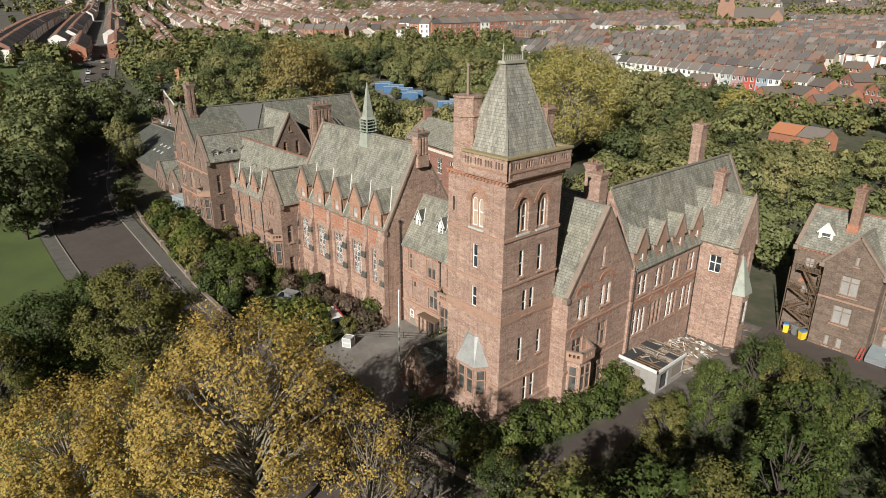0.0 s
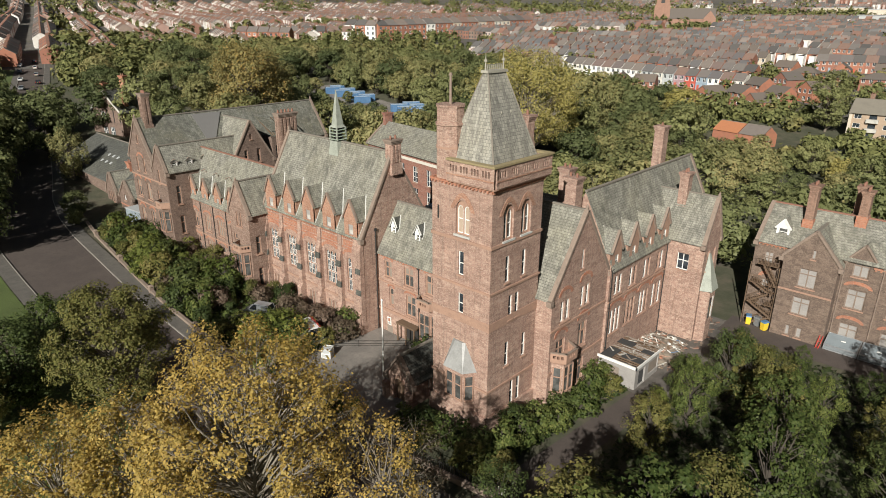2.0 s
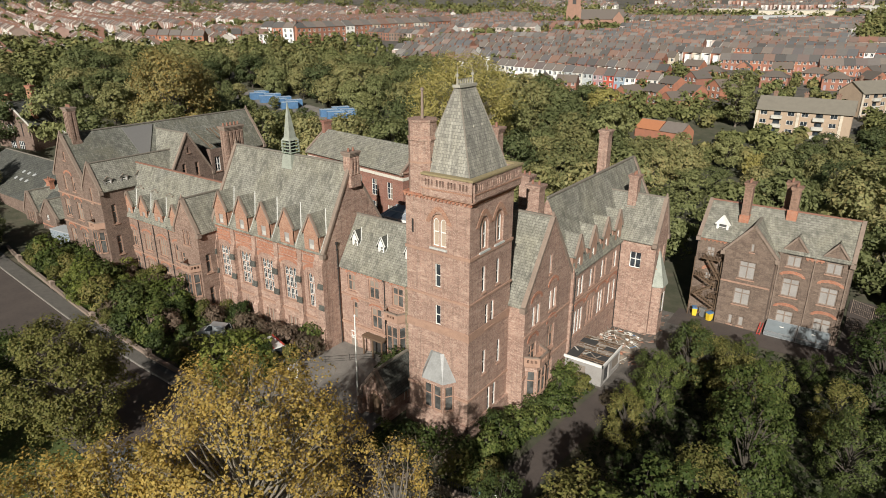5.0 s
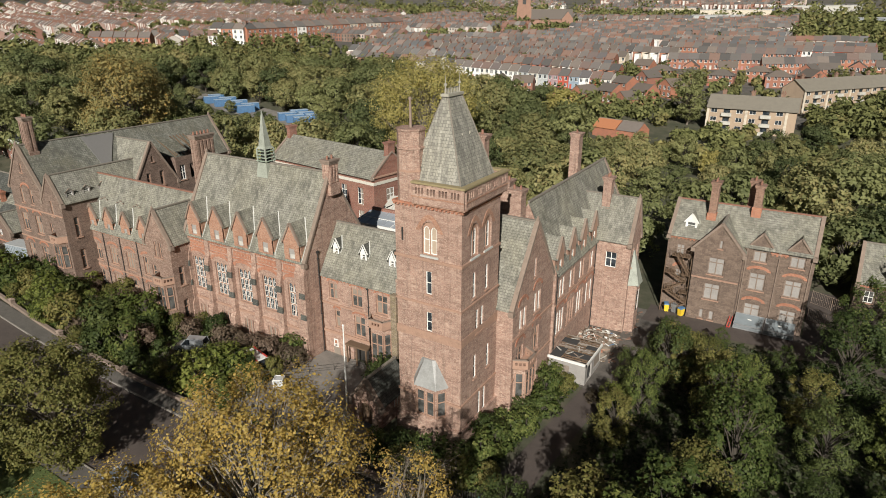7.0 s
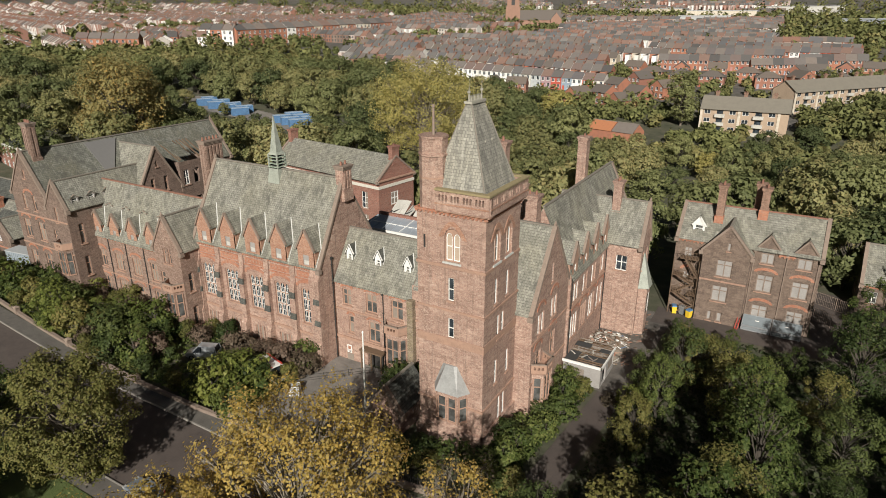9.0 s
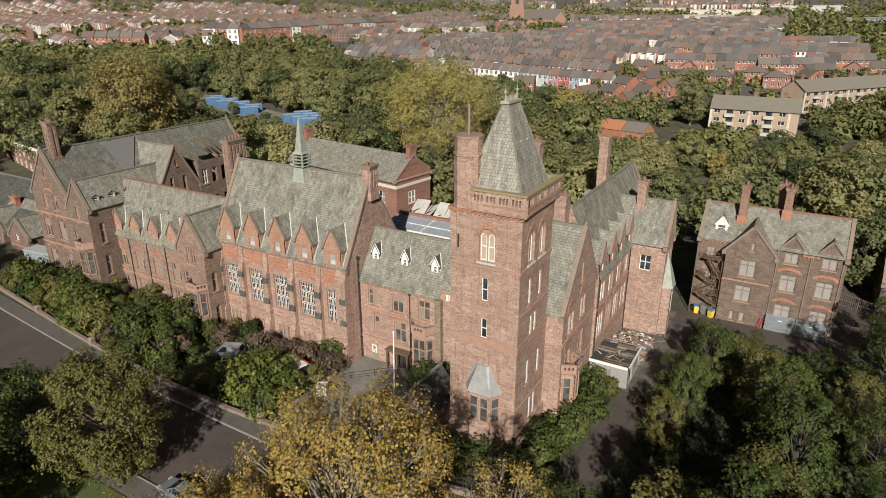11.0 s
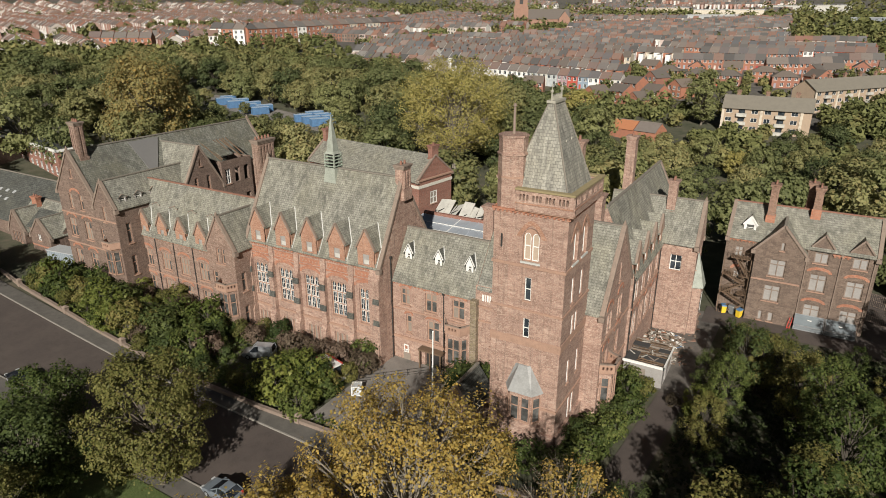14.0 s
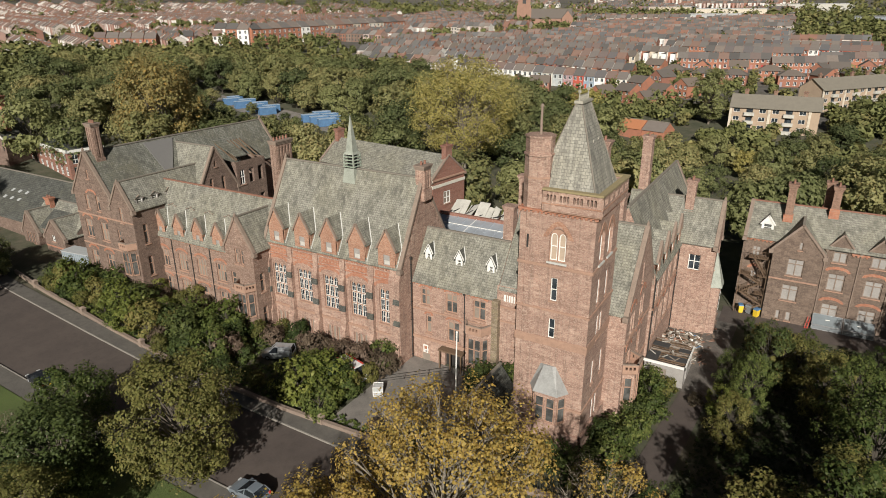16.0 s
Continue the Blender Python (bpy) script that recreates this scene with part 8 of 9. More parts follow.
def town():
    rng = random.Random(8)
    src = [house_source("terraced_house", T_RED, T_ROOF, "two-storey red brick terraced house with slate roof", "terraced houses", rear_mat=T_WHITE),
           house_source("terraced_house", T_WHITE, T_ROOF, "two-storey white-rendered terraced house with slate roof", "terraced houses"),
           house_source("terraced_house", T_CREAM, T_TILE, "two-storey cream-rendered terraced house with tiled roof", "terraced houses", rear_mat=T_WHITE),
           house_source("terraced_house", T_PAINT, T_ROOF, "two-storey terraced house with painted front", "terraced houses", rear_mat=T_RED)]
    semi = [house_source("brick_house", T_RED, T_TILE, "modern red brick house with brown tiled roof", "modern brick houses", 9.0, 7.5, 5.0, 7.6, False, "x", False),
            house_source("brick_house", T_RED, T_TILE, "modern red brick house with gable to the street", "modern brick houses", 7.5, 9.0, 5.0, 7.8, False, "y", False),
            house_source("brick_house", T_RED, T_TILE, "modern red brick house with hipped roof", "modern brick houses", 11.0, 8.0, 5.0, 7.4, False, "x", False, hip=True)]
    shop = [house_source("shop", T_RED, T_ROOF, "three-storey brick shop with white upper windows", "parade of shops", 6.5, 10, 8.6, 11.5, False, "x", True, 3),
            house_source("shop", T_CREAM, T_ROOF, "three-storey cream-painted shop with slate roof", "parade of shops", 6.5, 10, 8.6, 11.5, False, "x", True, 3),
            house_source("shop", T_WHITE, T_ROOF, "three-storey white-painted shop with slate roof", "parade of shops", 6.5, 10, 8.6, 11.5, False, "x", True, 3)]
    row = house_source("brick_house", T_RED, T_ROOF, "two-storey red brick row house with long grey roof", "modern brick rows", 5.0, 8.0, 5.2, 8.0, False, "x", False)
    done = []

    def put(s, x, y, deg, sc=1.0):
        x, y = site(x, y)
        o = copy_thing(s, pose(x, y, ground_z(x, y), 0, 0, deg))
        o.scale = (sc, sc, sc)
        done.append((x, y))

    # terraces facing the woods; every second row turns its back yards this way
    n = 0
    for r, (y, xa, xb, flip) in enumerate(((264, -133, -48, 0), (288, -150, -52, 1), (303, -158, -58, 0), (327, -172, -66, 1), (342, -180, -62, 0), (366, -196, -40, 1))):
        x = xa
        while x < xb:
            k = (1 if x < -97 else rng.choice((3, 1, 0, 3))) if r == 0 else rng.choices(range(4), (5, 3, 2, 1))[0]
            if rng.random() > 0.04:
                put(src[k], x, y + (8.5 if flip else 0) + rng.uniform(-0.15, 0.15), (180 if flip else 0) + 1.0)
            x += 5.02
            n += 1
    for x, y, k, d in ((-93, 236, 1, 20), (-84, 240, 0, 15), (-56, 230, 1, -25), (-47, 240, 0, -30), (-37, 226, 1, -30), (-46, 262, 0, -30), (-34, 246, 0, -30), (-40, 281, 1, -30), (-26, 262, 1, -30), (-60, 212, 1, 10),
                       (-21, 298, 2, 2), (-7, 297, 2, 2), (8, 312, 2, 2), (18, 298, 2, 10), (-36, 304, 2, 0), (-24, 320, 1, 8), (-7, 324, 0, 6), (28, 318, 1, -20), (38, 324, 0, 8), (50, 330, 1, 0), (62, 334, 0, 0), (-48, 318, 0, -12), (34, 300, 1, 40), (46, 306, 2, 20)):
        put(semi[k], x, y, d)
    # long grey-roofed terraces
    def chain(kinds, a, b, flip=0):
        L = math.hypot(b[0] - a[0], b[1] - a[1])
        an = math.degrees(math.atan2(b[1] - a[1], b[0] - a[0]))
        n = int(L / 5.02)
        for i in range(n):
            t = (i + 0.5) / n
            put(kinds[rng.randrange(len(kinds))], a[0] + (b[0] - a[0]) * t, a[1] + (b[1] - a[1]) * t, an + flip)
    chain((row,), (-40, 347), (7, 353))
    chain((row,), (8, 338), (43, 346))
    chain((row,), (30, 358), (62, 362))
    chain((row,), (-30, 383), (22, 381))
    chain((src[0], src[3], src[0], src[1]), (-56, 405), (60, 389))
    chain((src[0], src[3], src[1]), (-56, 430), (62, 414), 180)
    # shops along the main road
    def parade(kinds, a, b, sc):
        L = math.hypot(b[0] - a[0], b[1] - a[1])
        an = math.degrees(math.atan2(b[1] - a[1], b[0] - a[0]))
        n = int(L / (6.5 * sc))
        for i in range(n):
            t = (i + 0.5) / n
            x, y = a[0] + (b[0] - a[0]) * t, a[1] + (b[1] - a[1]) * t
            o = copy_thing(kinds[rng.randrange(len(kinds))], pose(x, y, ground_z(x, y), 0, 0, an))
            o.scale = (sc, sc, sc)
            done.append((x, y))
    parade((shop[0], shop[0], shop[1], shop[2], shop[0]), (-313, 261), (-285, 401), 1.2)
    parade((shop[0], shop[2]), (-336, 250), (-314, 259), 1.2)
    parade((src[1], src[0], src[2]), (-352, 214), (-322, 246), 1.2)
    parade((shop[1], shop[0], shop[0]), (-346, 172), (-320, 194), 1.0)
    parade((src[1], src[2], src[1]), (-345, 262), (-318, 400), 1.1)
    # street to the west
    for side, off in ((0, 7), (180, -7)):
        for i in range(13):
            x, y = -330 - i * 4.7, 92 + i * 2.0
            px, py = x - off * 0.39, y - off * 0.92 * -1
            put(src[rng.choices(range(4), (6, 1, 2, 0))[0]], px, py, -23 + side if off > 0 else -23 + side)
    for s in src + semi + shop + [row]:
        drop_source(s)

    # flats of pale brick
    def flats(x, y, deg, L, label):
        x, y = site(x, y)
        th = thing("block_of_flats", pose(x, y, ground_z(x, y), 0, 0, deg), label, "flats", "blocks of flats")
        g = Geo()
        W = wall_at((0, 0), (L, 0))
        n = int(L / 4)
        hs = [(1.0 + k * 4, 3.0 + k * 4, 1.0 + s * 2.8, 2.4 + s * 2.8) for k in range(n) for s in range(3)]
        wall(g, W, L, -1, 8.6, hs, None, 0.3)
        wall(g, wall_at((L, 0), (L, 10)), 10, -1, 8.6, [], (5, 12), 0.3)
        wall(g, wall_at((L, 10), (0, 10)), L, -1, 8.6, [], None, 0.3)
        wall(g, wall_at((0, 10), (0, 0)), 10, -1, 8.6, [], (5, 12), 0.3)
        part("wall", g, plain("pale_buff_brick", (0.4, 0.3, 0.215), 0.9, var=0.35, scale=0.4), th)
        for i, h in enumerate(hs):
            q = Geo()
            q.box(h[0], h[1], 0.15, 0.2, h[2], h[3], 0, W)
            f = part("window", q, GLASS, th)
            if (i // 3) % 3 == 1:
                q = Geo()
                q.box(h[0] - 0.6, h[1] + 0.6, -1.0, -0.02, h[2] - 1.0, h[2] + 0.1, 0, W)
                part("balcony", q, RENDER_W, f)
            else:
                q = Geo()
                wall(q, W @ Matrix.Translation((h[0], 0.08, 0)), 2.0, h[2], h[3], [(0.08, 0.96, h[2] + 0.08, h[3] - 0.08), (1.04, 1.92, h[2] + 0.08, h[3] - 0.08)], None, 0.06)
                part("frame", q, WHITE, f)
        for k in range(0, n + 1, 3):
            q = Geo()
            q.box(k * 4 - 0.3, k * 4 + 0.5, -0.25, -0.01, -1, 8.5, 0, W)
            part("brick_pier", q, T_CREAM, th)
        roof_slabs(th, (-0.4, 5), (L + 0.4, 5), (5, 5), 8.6, 12, "x", plain("grey_brown_tile", (0.2, 0.18, 0.145), 0.85, var=0.4, scale=0.6), 0.7, 0.2, None)
        for k in range(int(L / 9)):
            chimney(th, 4 + k * 9, 5.5, 11, 13.6, 1.2, 0.7, 2, mat=VILLA_BRICK)

    flats(-1.0, 206.0, 2, 27, "three-storey buff brick block of flats with balconies")
    flats(29.0, 243.0, 54, 66, "long three-storey buff brick block of flats")

    # blue shipping containers
    s = thing("shipping_container", pose(0, 0, 0), "blue steel shipping container in a storage yard", "container", "storage containers")
    g = Geo()
    g.box(-3.0, 3.0, -1.2, 1.2, 0.1, 2.6)
    part("body", g, BLUE, s)
    g = Geo()
    for k in range(14):
        g.box(-2.9 + k * 0.42, -2.7 + k * 0.42, -1.26, -1.204, 0.2, 2.5)
    part("ribs", g, BLUE, s)
    g = Geo()
    g.box(-3.05, 3.05, -1.25, 1.25, 2.604, 2.7)
    part("roof", g, plain("pale_blue_roof", (0.34, 0.44, 0.56), 0.6, var=0.6), s)
    for i in range(5, 9):
        t = i / 8
        for j in range(2):
            x, y = -190 + 30 * (t * 2 - 1) + j * 1.5, 156.5 - 8 * (t * 2 - 1) - j * 4.2
            copy_thing(s, pose(*site(x, y), ground_z(*site(x, y)), 0, 0, 64))
    for i in range(3):
        x, y = -138 + 4.4 * i, 143 - 1.2 * i
        copy_thing(s, pose(*site(x, y), ground_z(*site(x, y)), 0, 0, 58))
        copy_thing(s, pose(*site(x + 0.6, y + 6.2), ground_z(*site(x + 0.6, y + 6.2)), 0, 0, 58))
    drop_source(s)
    g = Geo()
    g.poly([(*site(x, y), ground_z(*site(x, y)) + 0.1) for x, y in ((-200, 148), (-118, 132), (-116, 144), (-198, 164))])
    tagged(part("yard", g, YARD), "pale gravel storage yard", "yard", kind="structure")

    # church
    th = thing("church", pose(-236, 528, ground_z(-236, 528) - 0.5, 0, 0, 24), "red sandstone church with square tower", "church")
    g = Geo()
    W = wall_at((-4.5, 0), (4.5, 0))
    wall(g, W, 9, -1, 27, [(3.2, 5.8, 19, 24.5, 1.2), (3.6, 5.4, 5, 9, 0.8)], None, 0.6)
    E = wall_at((4.5, 0), (4.5, 9))
    wall(g, E, 9, -1, 27, [(3.2, 5.8, 19, 24.5, 1.2)], None, 0.6)
    wall(g, wall_at((4.5, 9), (-4.5, 9)), 9, -1, 27, [], None, 0.6)
    wall(g, wall_at((-4.5, 9), (-4.5, 0)), 9, -1, 27, [], None, 0.6)
    cs = plain("church_sandstone", (0.3, 0.175, 0.125), 0.9, var=0.5, scale=0.5)
    part("wall", g, cs, th)
    for w in (W, E):
        g = Geo()
        g.box(3.2, 5.8, 0.4, 0.45, 19, 24.5, 0, w)
        part("louvre", g, IRON, th)
    for sx in (-1, 1):
        for sy in (0, 9):
            g = Geo()
            g.box(sx * 4.5 - 0.9, sx * 4.5 + 0.9, sy - 0.9, sy + 0.9, -1, 15)
            g.prism([(sx * 4.5 - 0.9, sy - 0.9), (sx * 4.5 + 0.9, sy - 0.9), (sx * 4.5 + 0.9, sy + 0.9), (sx * 4.5 - 0.9, sy + 0.9)], 15, 18, 0.5)
            part("buttress", g, cs, th)
    g = Geo()
    g.box(-4.8, 4.8, -0.3, 9.3, 27.0, 28.8)
    part("parapet", g, cs, th)
    block(th, 4.6, 36, -1, 11, -1, 8, 15, "x", mat=cs, roof_mat=T_TILE)
    block(th, 28, 36, -4, 14, -1, 8, 13.5, "y", mat=cs, roof_mat=T_TILE)

    th.scale = (1.25, 1.25, 1.15)

    # the rest of the town
    gw, gr, gc = Geo(), Geo(), Geo()
    def far_house(x, y, deg, w, d, ze, zr):
        x, y = site(x, y)
        M = pose(x, y, ground_z(x, y), 0, 0, deg)
        gw.v += [tuple(M @ Vector(p)) for p in ((-w / 2, 0, -2), (w / 2, 0, -2), (w / 2, d, -2), (-w / 2, d, -2), (-w / 2, 0, ze), (w / 2, 0, ze), (w / 2, d, ze), (-w / 2, d, ze), (-w / 2, d / 2, zr), (w / 2, d / 2, zr))]
        i = len(gw.v) - 10
        for f in ((0, 1, 5, 4), (1, 2, 6, 9, 5), (2, 3, 7, 6), (3, 0, 4, 8, 7)):
            gw.f.append(tuple(i + k for k in f))
            gw.mi.append(0)
        gr.hexa([M @ Vector(p) for p in ((-w / 2, -0.3, ze - 0.1), (w / 2, -0.3, ze - 0.1), (w / 2, d / 2, zr + 0.02), (-w / 2, d / 2, zr + 0.02), (-w / 2, -0.3, ze + 0.08), (w / 2, -0.3, ze + 0.08), (w / 2, d / 2, zr + 0.2), (-w / 2, d / 2, zr + 0.2))])
        gr.hexa([M @ Vector(p) for p in ((-w / 2, d / 2, zr + 0.02), (w / 2, d / 2, zr + 0.02), (w / 2, d + 0.3, ze - 0.1), (-w / 2, d + 0.3, ze - 0.1), (-w / 2, d / 2, zr + 0.2), (w / 2, d / 2, zr + 0.2), (w / 2, d + 0.3, ze + 0.08), (-w / 2, d + 0.3, ze + 0.08))])
        if rng.random() < 0.8:
            gc.box(w / 2 - 0.4, w / 2 + 0.15, d / 2 - 0.45, d / 2 + 0.45, zr - 0.4, zr + 1.0, 0, M)
        for k in range(2 if x * x + y * y < 700 ** 2 else 0):
            u = -w / 4 + k * w / 2
            gk.poly([M @ Vector((u + a * 0.6, -0.05, ze + b)) for a, b in ((-1, -2.2), (1, -2.2), (1, -0.8), (-1, -0.8))])
            gk.poly([M @ Vector((u + a * 0.6, -0.05, ze + b)) for a, b in ((-1, -4.8), (1, -4.8), (1, -3.3), (-1, -3.3))])
        if rng.random() < 0.9:
            gx.box(-w / 2 + 0.2, -w / 2 + 2.6, d, d + 4.5, -2, 5.0, 0, M)
    gk, gx = Geo(), Geo()
    count = 0
    for r in range(44):
        y = 386 + r * 17.6 + (3.5 if r % 2 else 0)
        flip = r % 2
        ang = rng.uniform(-2, 2)
        xa, xb = -330 - r * 4, 170 + r * 4
        x = xa
        while x < xb:
            if rng.random() < 0.02:
                x += rng.uniform(8, 26)
            d = math.hypot(site(x, y)[0] + 226, site(x, y)[1] - 536)
            ok = d > 42 and not (x > -62 and y < 440) and not (x > 14 and y > 470) and noise.noise((x * 0.008, y * 0.008, 2.0)) > -0.2 and (y < 640 or rng.random() < 0.8)
            if ok:
                far_house(x, y + (8.5 if flip else 0), (180 if flip else 0) + ang, 5.0, 8.5, 5.6 + rng.uniform(-0.2, 0.3), 8.2 + rng.uniform(-0.2, 0.4))
                count += 1
            x += 5.05
            if y > 640:
                x += 0.6
    for r, (y, xe) in enumerate(((264, -142), (288, -158), (303, -166), (327, -180), (342, -188), (366, -204))):
        x = -200 - (r * 6 if r else -10)
        while x < xe:
            far_house(x, y + (8.5 if r % 2 else 0), (180 if r % 2 else 0) + 1, 5.0, 8.5, 5.6, 8.2)
            x += 5.03
    # western streets run at another angle
    for r in range(52):
        for i in range(150):
            x, y = -340 - i * 4.75 + r * 5.2, 40 + i * 2.0 + r * 12.4
            if x > -330 - max(0, y - 386) * 0.33 or y > 900 or (y > 196 and x > -345 + (y - 196) * 0.12) or math.hypot(x, y) > 1120:
                continue
            if abs((x + 330) * 0.39 + (y - 94) * 0.92) < 17 and x > -400:
                continue
            if noise.noise((x * 0.01, y * 0.01, 7.0)) < -0.16 or rng.random() < 0.05 or (x < -640 and rng.random() < 0.25):
                continue
            far_house(x, y, -23 + (180 if r % 2 else 0), 4.7, 8.5, 5.6, 8.3)
            count += 1
    for i in range(60):
        far_house(90 + (i % 12) * 5.0, 300 + (i // 12) * 22, -20, 5, 8.5, 5.4, 8.0)
    wallm = stuff_mat("far_house_walls", [(0.26, 0.125, 0.085), (0.33, 0.15, 0.1), (0.19, 0.11, 0.085), (0.22, 0.15, 0.115), (0.6, 0.56, 0.5), (0.3, 0.145, 0.1), (0.78, 0.76, 0.72), (0.6, 0.56, 0.5), (0.28, 0.13, 0.09)])
    roofm = stuff_mat("far_house_roofs", [(0.08, 0.077, 0.075), (0.15, 0.14, 0.13), (0.1, 0.098, 0.096), (0.2, 0.155, 0.125), (0.12, 0.123, 0.128), (0.24, 0.22, 0.2), (0.26, 0.135, 0.095), (0.14, 0.127, 0.117)])
    far = [("far_house_walls", gw, wallm, "red and white walls of distant terraced houses"), ("far_house_roofs", gr, roofm, "grey slate roofs of distant terraced houses"), ("far_chimneys", gc, T_CHIM, "red brick chimneys of distant terraced houses"), ("far_windows", gk, GLASS_S, "dark windows of distant terraced houses"), ("far_rear_wings", gx, stuff_mat("far_rear_walls", [(0.34, 0.145, 0.095), (0.7, 0.67, 0.62), (0.8, 0.78, 0.74), (0.74, 0.72, 0.68), (0.36, 0.17, 0.12)]), "rear wings of distant terraced houses")]
    for nm, geo, mt, lb in far:
        tagged(part(nm, geo, mt), lb, "houses", kind="stuff")
    # large sheds at the far edge
    for x, y, w, d, h, mt in ((33, 985, 90, 40, 10, RENDER_W), (-50, 810, 70, 30, 13, T_CREAM), (95, 700, 60, 24, 8, BLUEROOF), (-130, 900, 50, 30, 12, T_CREAM), (-62, 760, 50, 20, 9, LEAD)):
        x, y = site(x, y)
        th = thing("warehouse", pose(x, y, ground_z(x, y), 0, 0, rng.uniform(-20, 20)), "large pale flat-roofed warehouse beyond the houses", "warehouse")
        g = Geo()
        g.box(-w / 2, w / 2, 0, d, -3, h)
        part("wall", g, mt, th)
        g = Geo()
        g.box(-w / 2 - 0.5, w / 2 + 0.5, -0.5, d + 0.5, h, h + 0.5)
        part("roof", g, LEAD, th)
    return done


town_spots = town()


def bungalow():
    """A low brick house with an orange and a grey roof, at the edge of the woods."""
    th = thing("bungalow", pose(-42.5, 164, ground_z(-42.5, 164), 0, 0, -16), "low brick bungalow with orange and grey tiled roofs", "house")
    block(th, 0, 9, 0, 7, -1, 3.0, 5.4, "x", mat=T_RED, roof_mat=plain("orange_tile", (0.42, 0.17, 0.08), 0.85, var=0.4))
    F = block(th, 9.05, 17, 0.3, 7.3, -1, 3.0, 5.4, "x", {"E": [(2.6, 3.6, 0.9, 2.2)]}, mat=T_RED, roof_mat=T_ROOF)
    window(th, F["E"], 2.6, 3.6, 0.9, 2.2, 0, 2, (), 0.08, WHITE, GLASS, 0.15)


bungalow()


def far_trees():
    rng = np.random.default_rng(3)
    r2 = random.Random(4)
    P, O, S = [], [], []
    spots = []
    for i in range(420):
        x, y = r2.uniform(-420, 190), r2.uniform(235, 760)
        if noise.noise((x * 0.008, y * 0.008, 2.0)) < -0.16 or r2.random() < 0.16:
            spots.append((x, y, r2.uniform(5, 9)))
    for i in range(1000):
        x, y = r2.uniform(-980, -300), r2.uniform(30, 700)
        if noise.noise((x * 0.01, y * 0.01, 7.0)) < -0.12 or r2.random() < 0.2:
            spots.append((x, y, r2.uniform(5, 10)))
    for x in range(-560, 320, 9):
        for k in range(4):
            spots.append((x + r2.uniform(-4, 4), 780 + 26 * k + r2.uniform(-12, 12) - x * 0.12, r2.uniform(9, 15)))
    for i in range(1500):
        a, d = math.radians(r2.uniform(62, 176)), r2.uniform(900, 2000)
        if noise.noise((d * math.cos(a) * 0.005, d * math.sin(a) * 0.005, 4.0)) > -0.12:
            spots.append((d * math.cos(a), d * math.sin(a), r2.uniform(12, 22)))
    # the outer edge of the woods
    for i in range(430):
        x = r2.uniform(-400, -60)
        y = r2.uniform(190, 252 if x < -150 else 222) - max(0, -250 - x) * 0.5
        spots.append((x, y, r2.uniform(7, 11)))
    for i in range(90):
        spots.append((r2.uniform(-340, -205), r2.uniform(236, 390), r2.uniform(5, 9)))
    for i in range(260):
        spots.append((r2.uniform(-330, -255), r2.uniform(60, 190), r2.uniform(7, 11)))
    for i in range(130):
        x = r2.uniform(-66, 40)
        spots.append((x, r2.uniform(150, 232 if x < -14 else 206), r2.uniform(5, 9) * (1 if x < -14 else 0.7)))
    for i in range(70):
        spots.append((r2.uniform(-60, 70), r2.uniform(232, 330), r2.uniform(4, 7)))
    for i in range(190):
        spots.append((r2.uniform(20, 170), r2.uniform(470, 570), r2.uniform(9, 15)))
    for i in range(120):
        spots.append((r2.uniform(60, 260), r2.uniform(420, 760), r2.uniform(8, 13)))
    for i in range(60):
        spots.append((r2.uniform(40, 135), r2.uniform(165, 300), r2.uniform(6, 10)))
    for i in range(70):
        x = r2.uniform(33.5, 84)
        spots.append((x, r2.uniform(200, 226 + max(0, x - 35) * 0.85), r2.uniform(5.5, 9.5)))
    for i in range(150):
        spots.append((r2.uniform(-250, 120), r2.uniform(285, 620), r2.uniform(4, 8)))
    for i in range(24):
        a = r2.uniform(0, 6.28)
        spots.append((-212 + 46 * math.cos(a), 608 + 34 * math.sin(a), r2.uniform(8, 13)))
    for x, y, h in spots:
        if x < -190 and abs((x + 243) * 0.37 + (y - 55.5) * 0.93) < 13:
            continue
        if any(math.hypot(site(x, y)[0] - a, site(x, y)[1] - b) < 5.5 for a, b in town_spots) or math.hypot(x + 27, y - 178) < 20 or (-8 < x < 30 and 200 < y < 222) or (math.hypot(x + 16, y - 200) < 8) or (26 < x < 80 and 236 + (x - 29) * 1.3 < y < 262 + (x - 29) * 1.4):
            continue
        x, y = site(x, y)
        far = math.hypot(x, y)
        n = 200 if far < 320 else 90 if far < 520 else 60
        d = rng.normal(0, 1, (n, 3))
        d /= np.linalg.norm(d, axis=1)[:, None]
        lump = 1 + 0.28 * np.sin(d[:, :1] * 5 + x) * np.cos(d[:, 1:2] * 4 + y)
        rr = h * 0.46 * rng.uniform(0.55, 1.08, (n, 1)) * lump
        P.append(np.array([x, y, ground_z(x, y) + h * 0.5]) + d * rr * np.array([1, 1, 1.05]))
        O.append(d)
        S.append(np.full((n, 1), 1.1 if far < 320 else 1.7 if far < 520 else 2.4))
    P, O, S = np.concatenate(P), np.concatenate(O), np.concatenate(S)
    m = Mat("far_foliage", 0.7)
    m.b.inputs["Specular IOR Level"].default_value = 0.15
    c = m.ramp(m.noise(0.045, 3), [(0.3, (0.13, 0.145, 0.055)), (0.42, (0.19, 0.19, 0.07)), (0.52, (0.15, 0.16, 0.06)), (0.6, (0.25, 0.215, 0.085)), (0.7, (0.17, 0.18, 0.07))])
    m.colour(m.mix(m.ramp(m.island(), [(0, (0, 0, 0)), (1, (0.65, 0.65, 0.65))]), c, (0.04, 0.05, 0.018)))
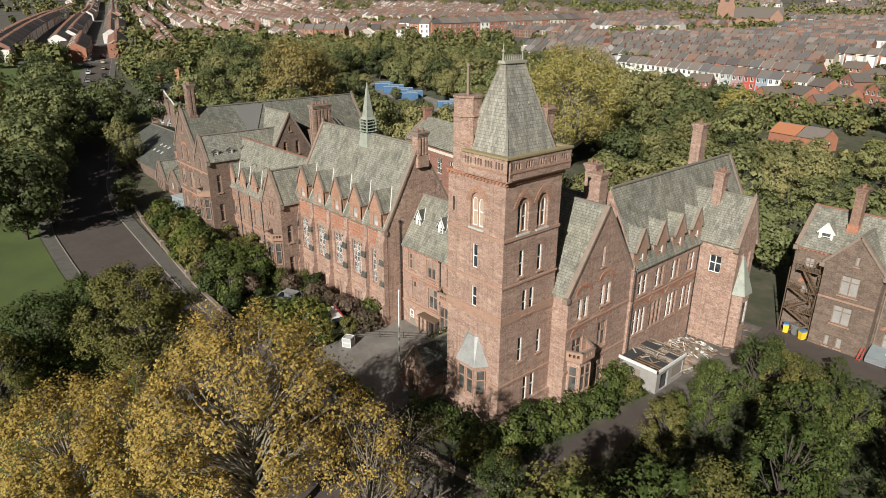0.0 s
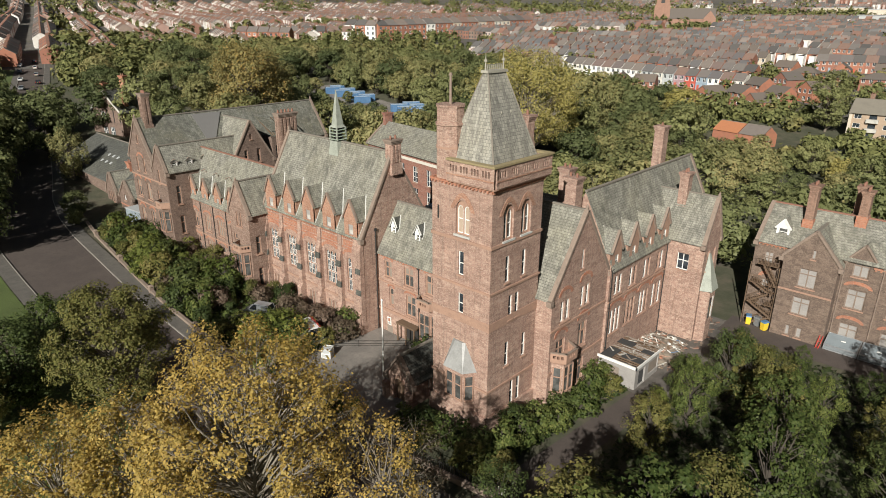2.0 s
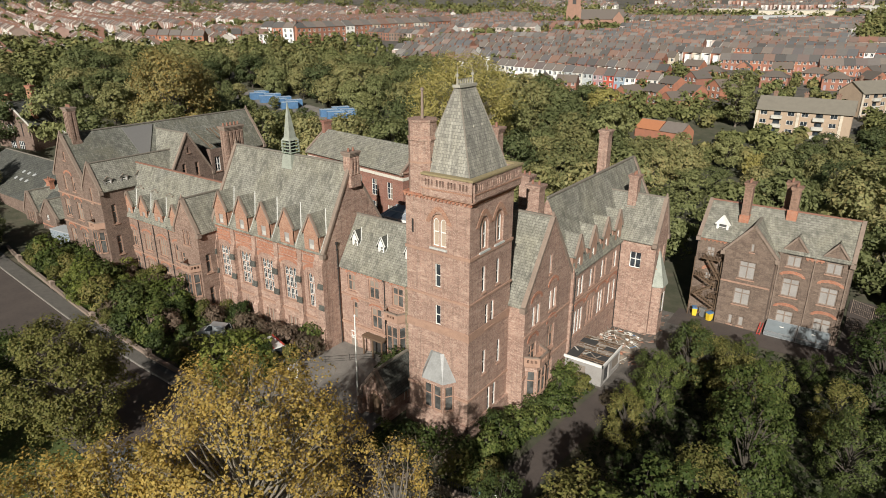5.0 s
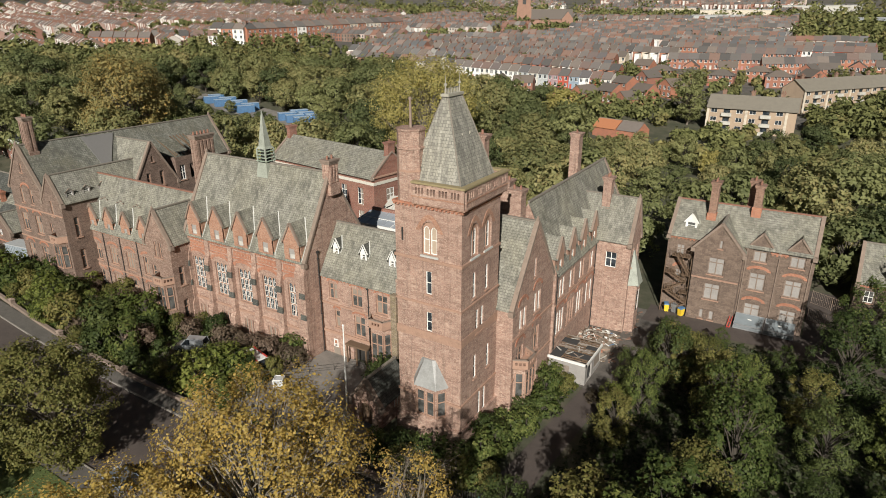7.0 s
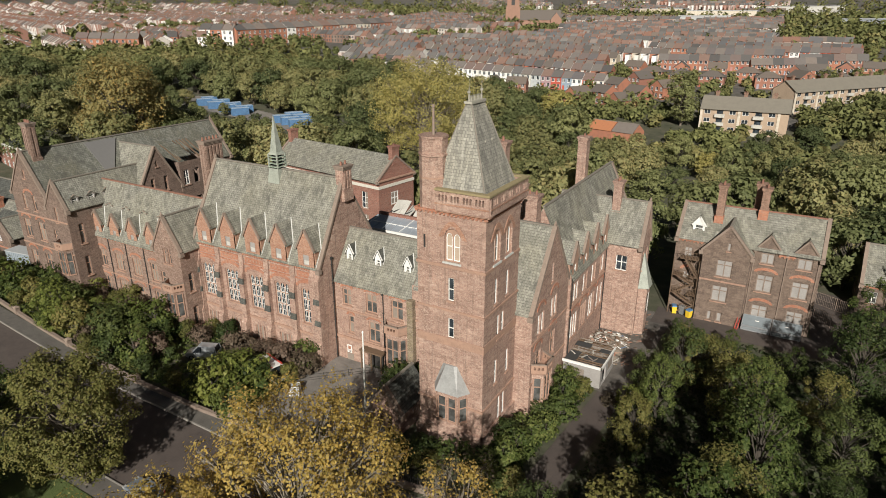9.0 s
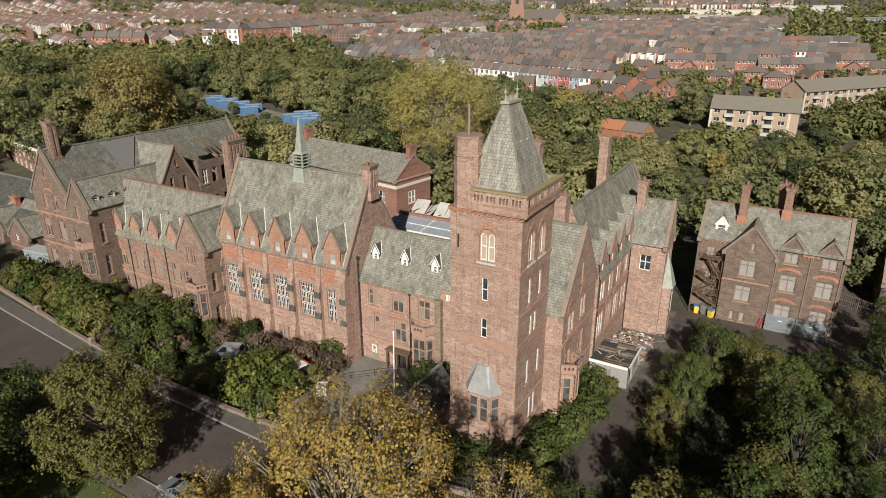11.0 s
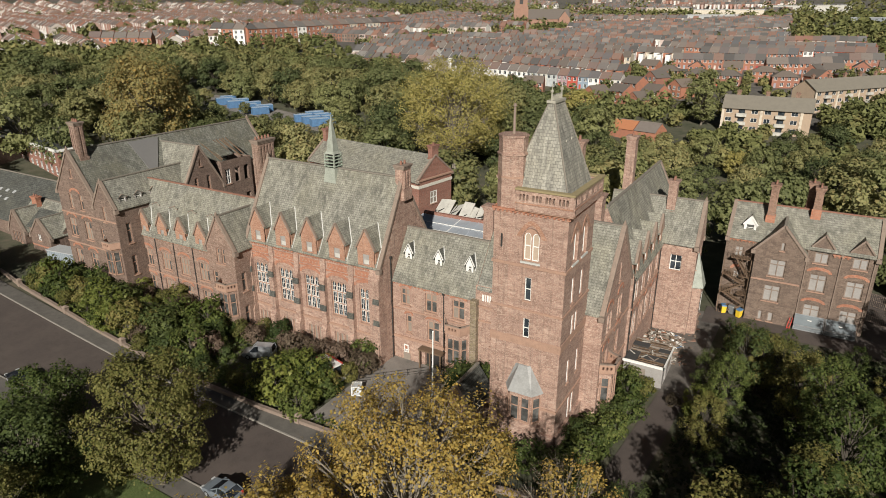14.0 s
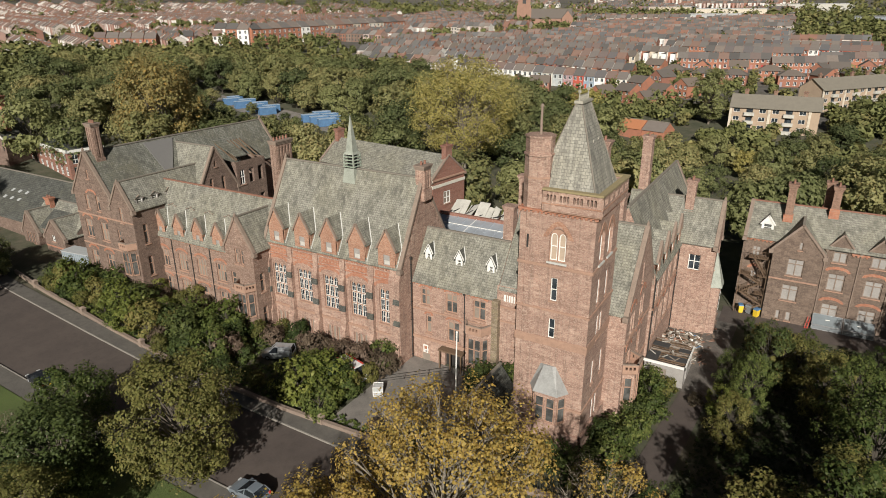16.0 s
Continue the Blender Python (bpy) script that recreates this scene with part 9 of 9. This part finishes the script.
    tagged(part("far_trees", leaf_mesh("far_trees", P, O, S * 1.35, m.m, k=3), None), "distant street trees and parkland woods", "trees", kind="stuff")


far_trees()


def town_ground():
    """The paved streets and yards that the town's houses stand in."""
    g = Geo()
    na, nr = 70, 46
    for i in range(na + 1):
        a = math.radians(62 + 116 * i / na)
        near = 265 + 40 * smooth((math.degrees(a) - 150) / 20) - 65 * smooth((108 - math.degrees(a)) / 20)
        for k in range(nr + 1):
            r = near * (9.0 ** (k / nr))
            x, y = r * math.cos(a), r * math.sin(a)
            g.v.append((x, y, ground_z(x, y) + 0.1))
    for i in range(na):
        for k in range(nr):
            g.f.append((i * (nr + 1) + k, i * (nr + 1) + k + 1, (i + 1) * (nr + 1) + k + 1, (i + 1) * (nr + 1) + k))
            g.mi.append(0)
    m = Mat("streets_and_yards", 0.9)
    c = m.ramp(m.noise(0.06, 8, 0.7), [(0.38, (0.07, 0.066, 0.06)), (0.5, (0.11, 0.1, 0.088)), (0.58, (0.085, 0.08, 0.06)), (0.68, (0.09, 0.1, 0.05))])
    m.colour(m.mix(m.ramp(m.noise(0.4, 4, 0.7), [(0.5, (0, 0, 0)), (0.62, (0.6, 0.6, 0.6))]), c, (0.17, 0.15, 0.13)))
    tagged(part("pavement", g, m.m), "paved streets and back yards of the town", "pavement", kind="structure")


town_ground()
for k in range(9):
    px0 = -262 - k * 10.5
    ya = 55.5 - (px0 + 243) * 0.4 + (3.4 if k % 2 else -3.4)
    car("car", parked(*site(px0, ya), 158 if k % 2 else -22), (SILVER, BLACKP, WHITEP)[k % 3], "parked hatchback in the street beyond the park")

# ---- ground sheet ----
def build_ground():
    rs = [0] + [1.5 * 1.075 ** k for k in range(115)]
    n = 96
    g = Geo()
    idx = []
    cx, cy = -20, 10
    for r in rs:
        row = []
        for k in range(n):
            x, y = cx + r * math.cos(2 * math.pi * k / n), cy + r * math.sin(2 * math.pi * k / n)
            row.append(len(g.v))
            g.v.append((x, y, ground_z(x, y)))
        idx.append(row)
    for a, b in zip(idx, idx[1:]):
        for k in range(n):
            g.f.append((a[k], b[k], b[(k + 1) % n], a[(k + 1) % n]))
            g.mi.append(0)
    m = Mat("earth_and_scrub", 0.95)
    c = m.ramp(m.noise(0.25, 8, 0.65), [(0.35, (0.05, 0.055, 0.03)), (0.5, (0.075, 0.075, 0.045)), (0.68, (0.12, 0.1, 0.07))])
    m.colour(c)
    m.bump(m.noise(3, 6, 0.7), 0.08, 0.6)
    tagged(part("ground", g, m.m), "bare earth and scrubby ground", "ground", kind="structure")


build_ground()
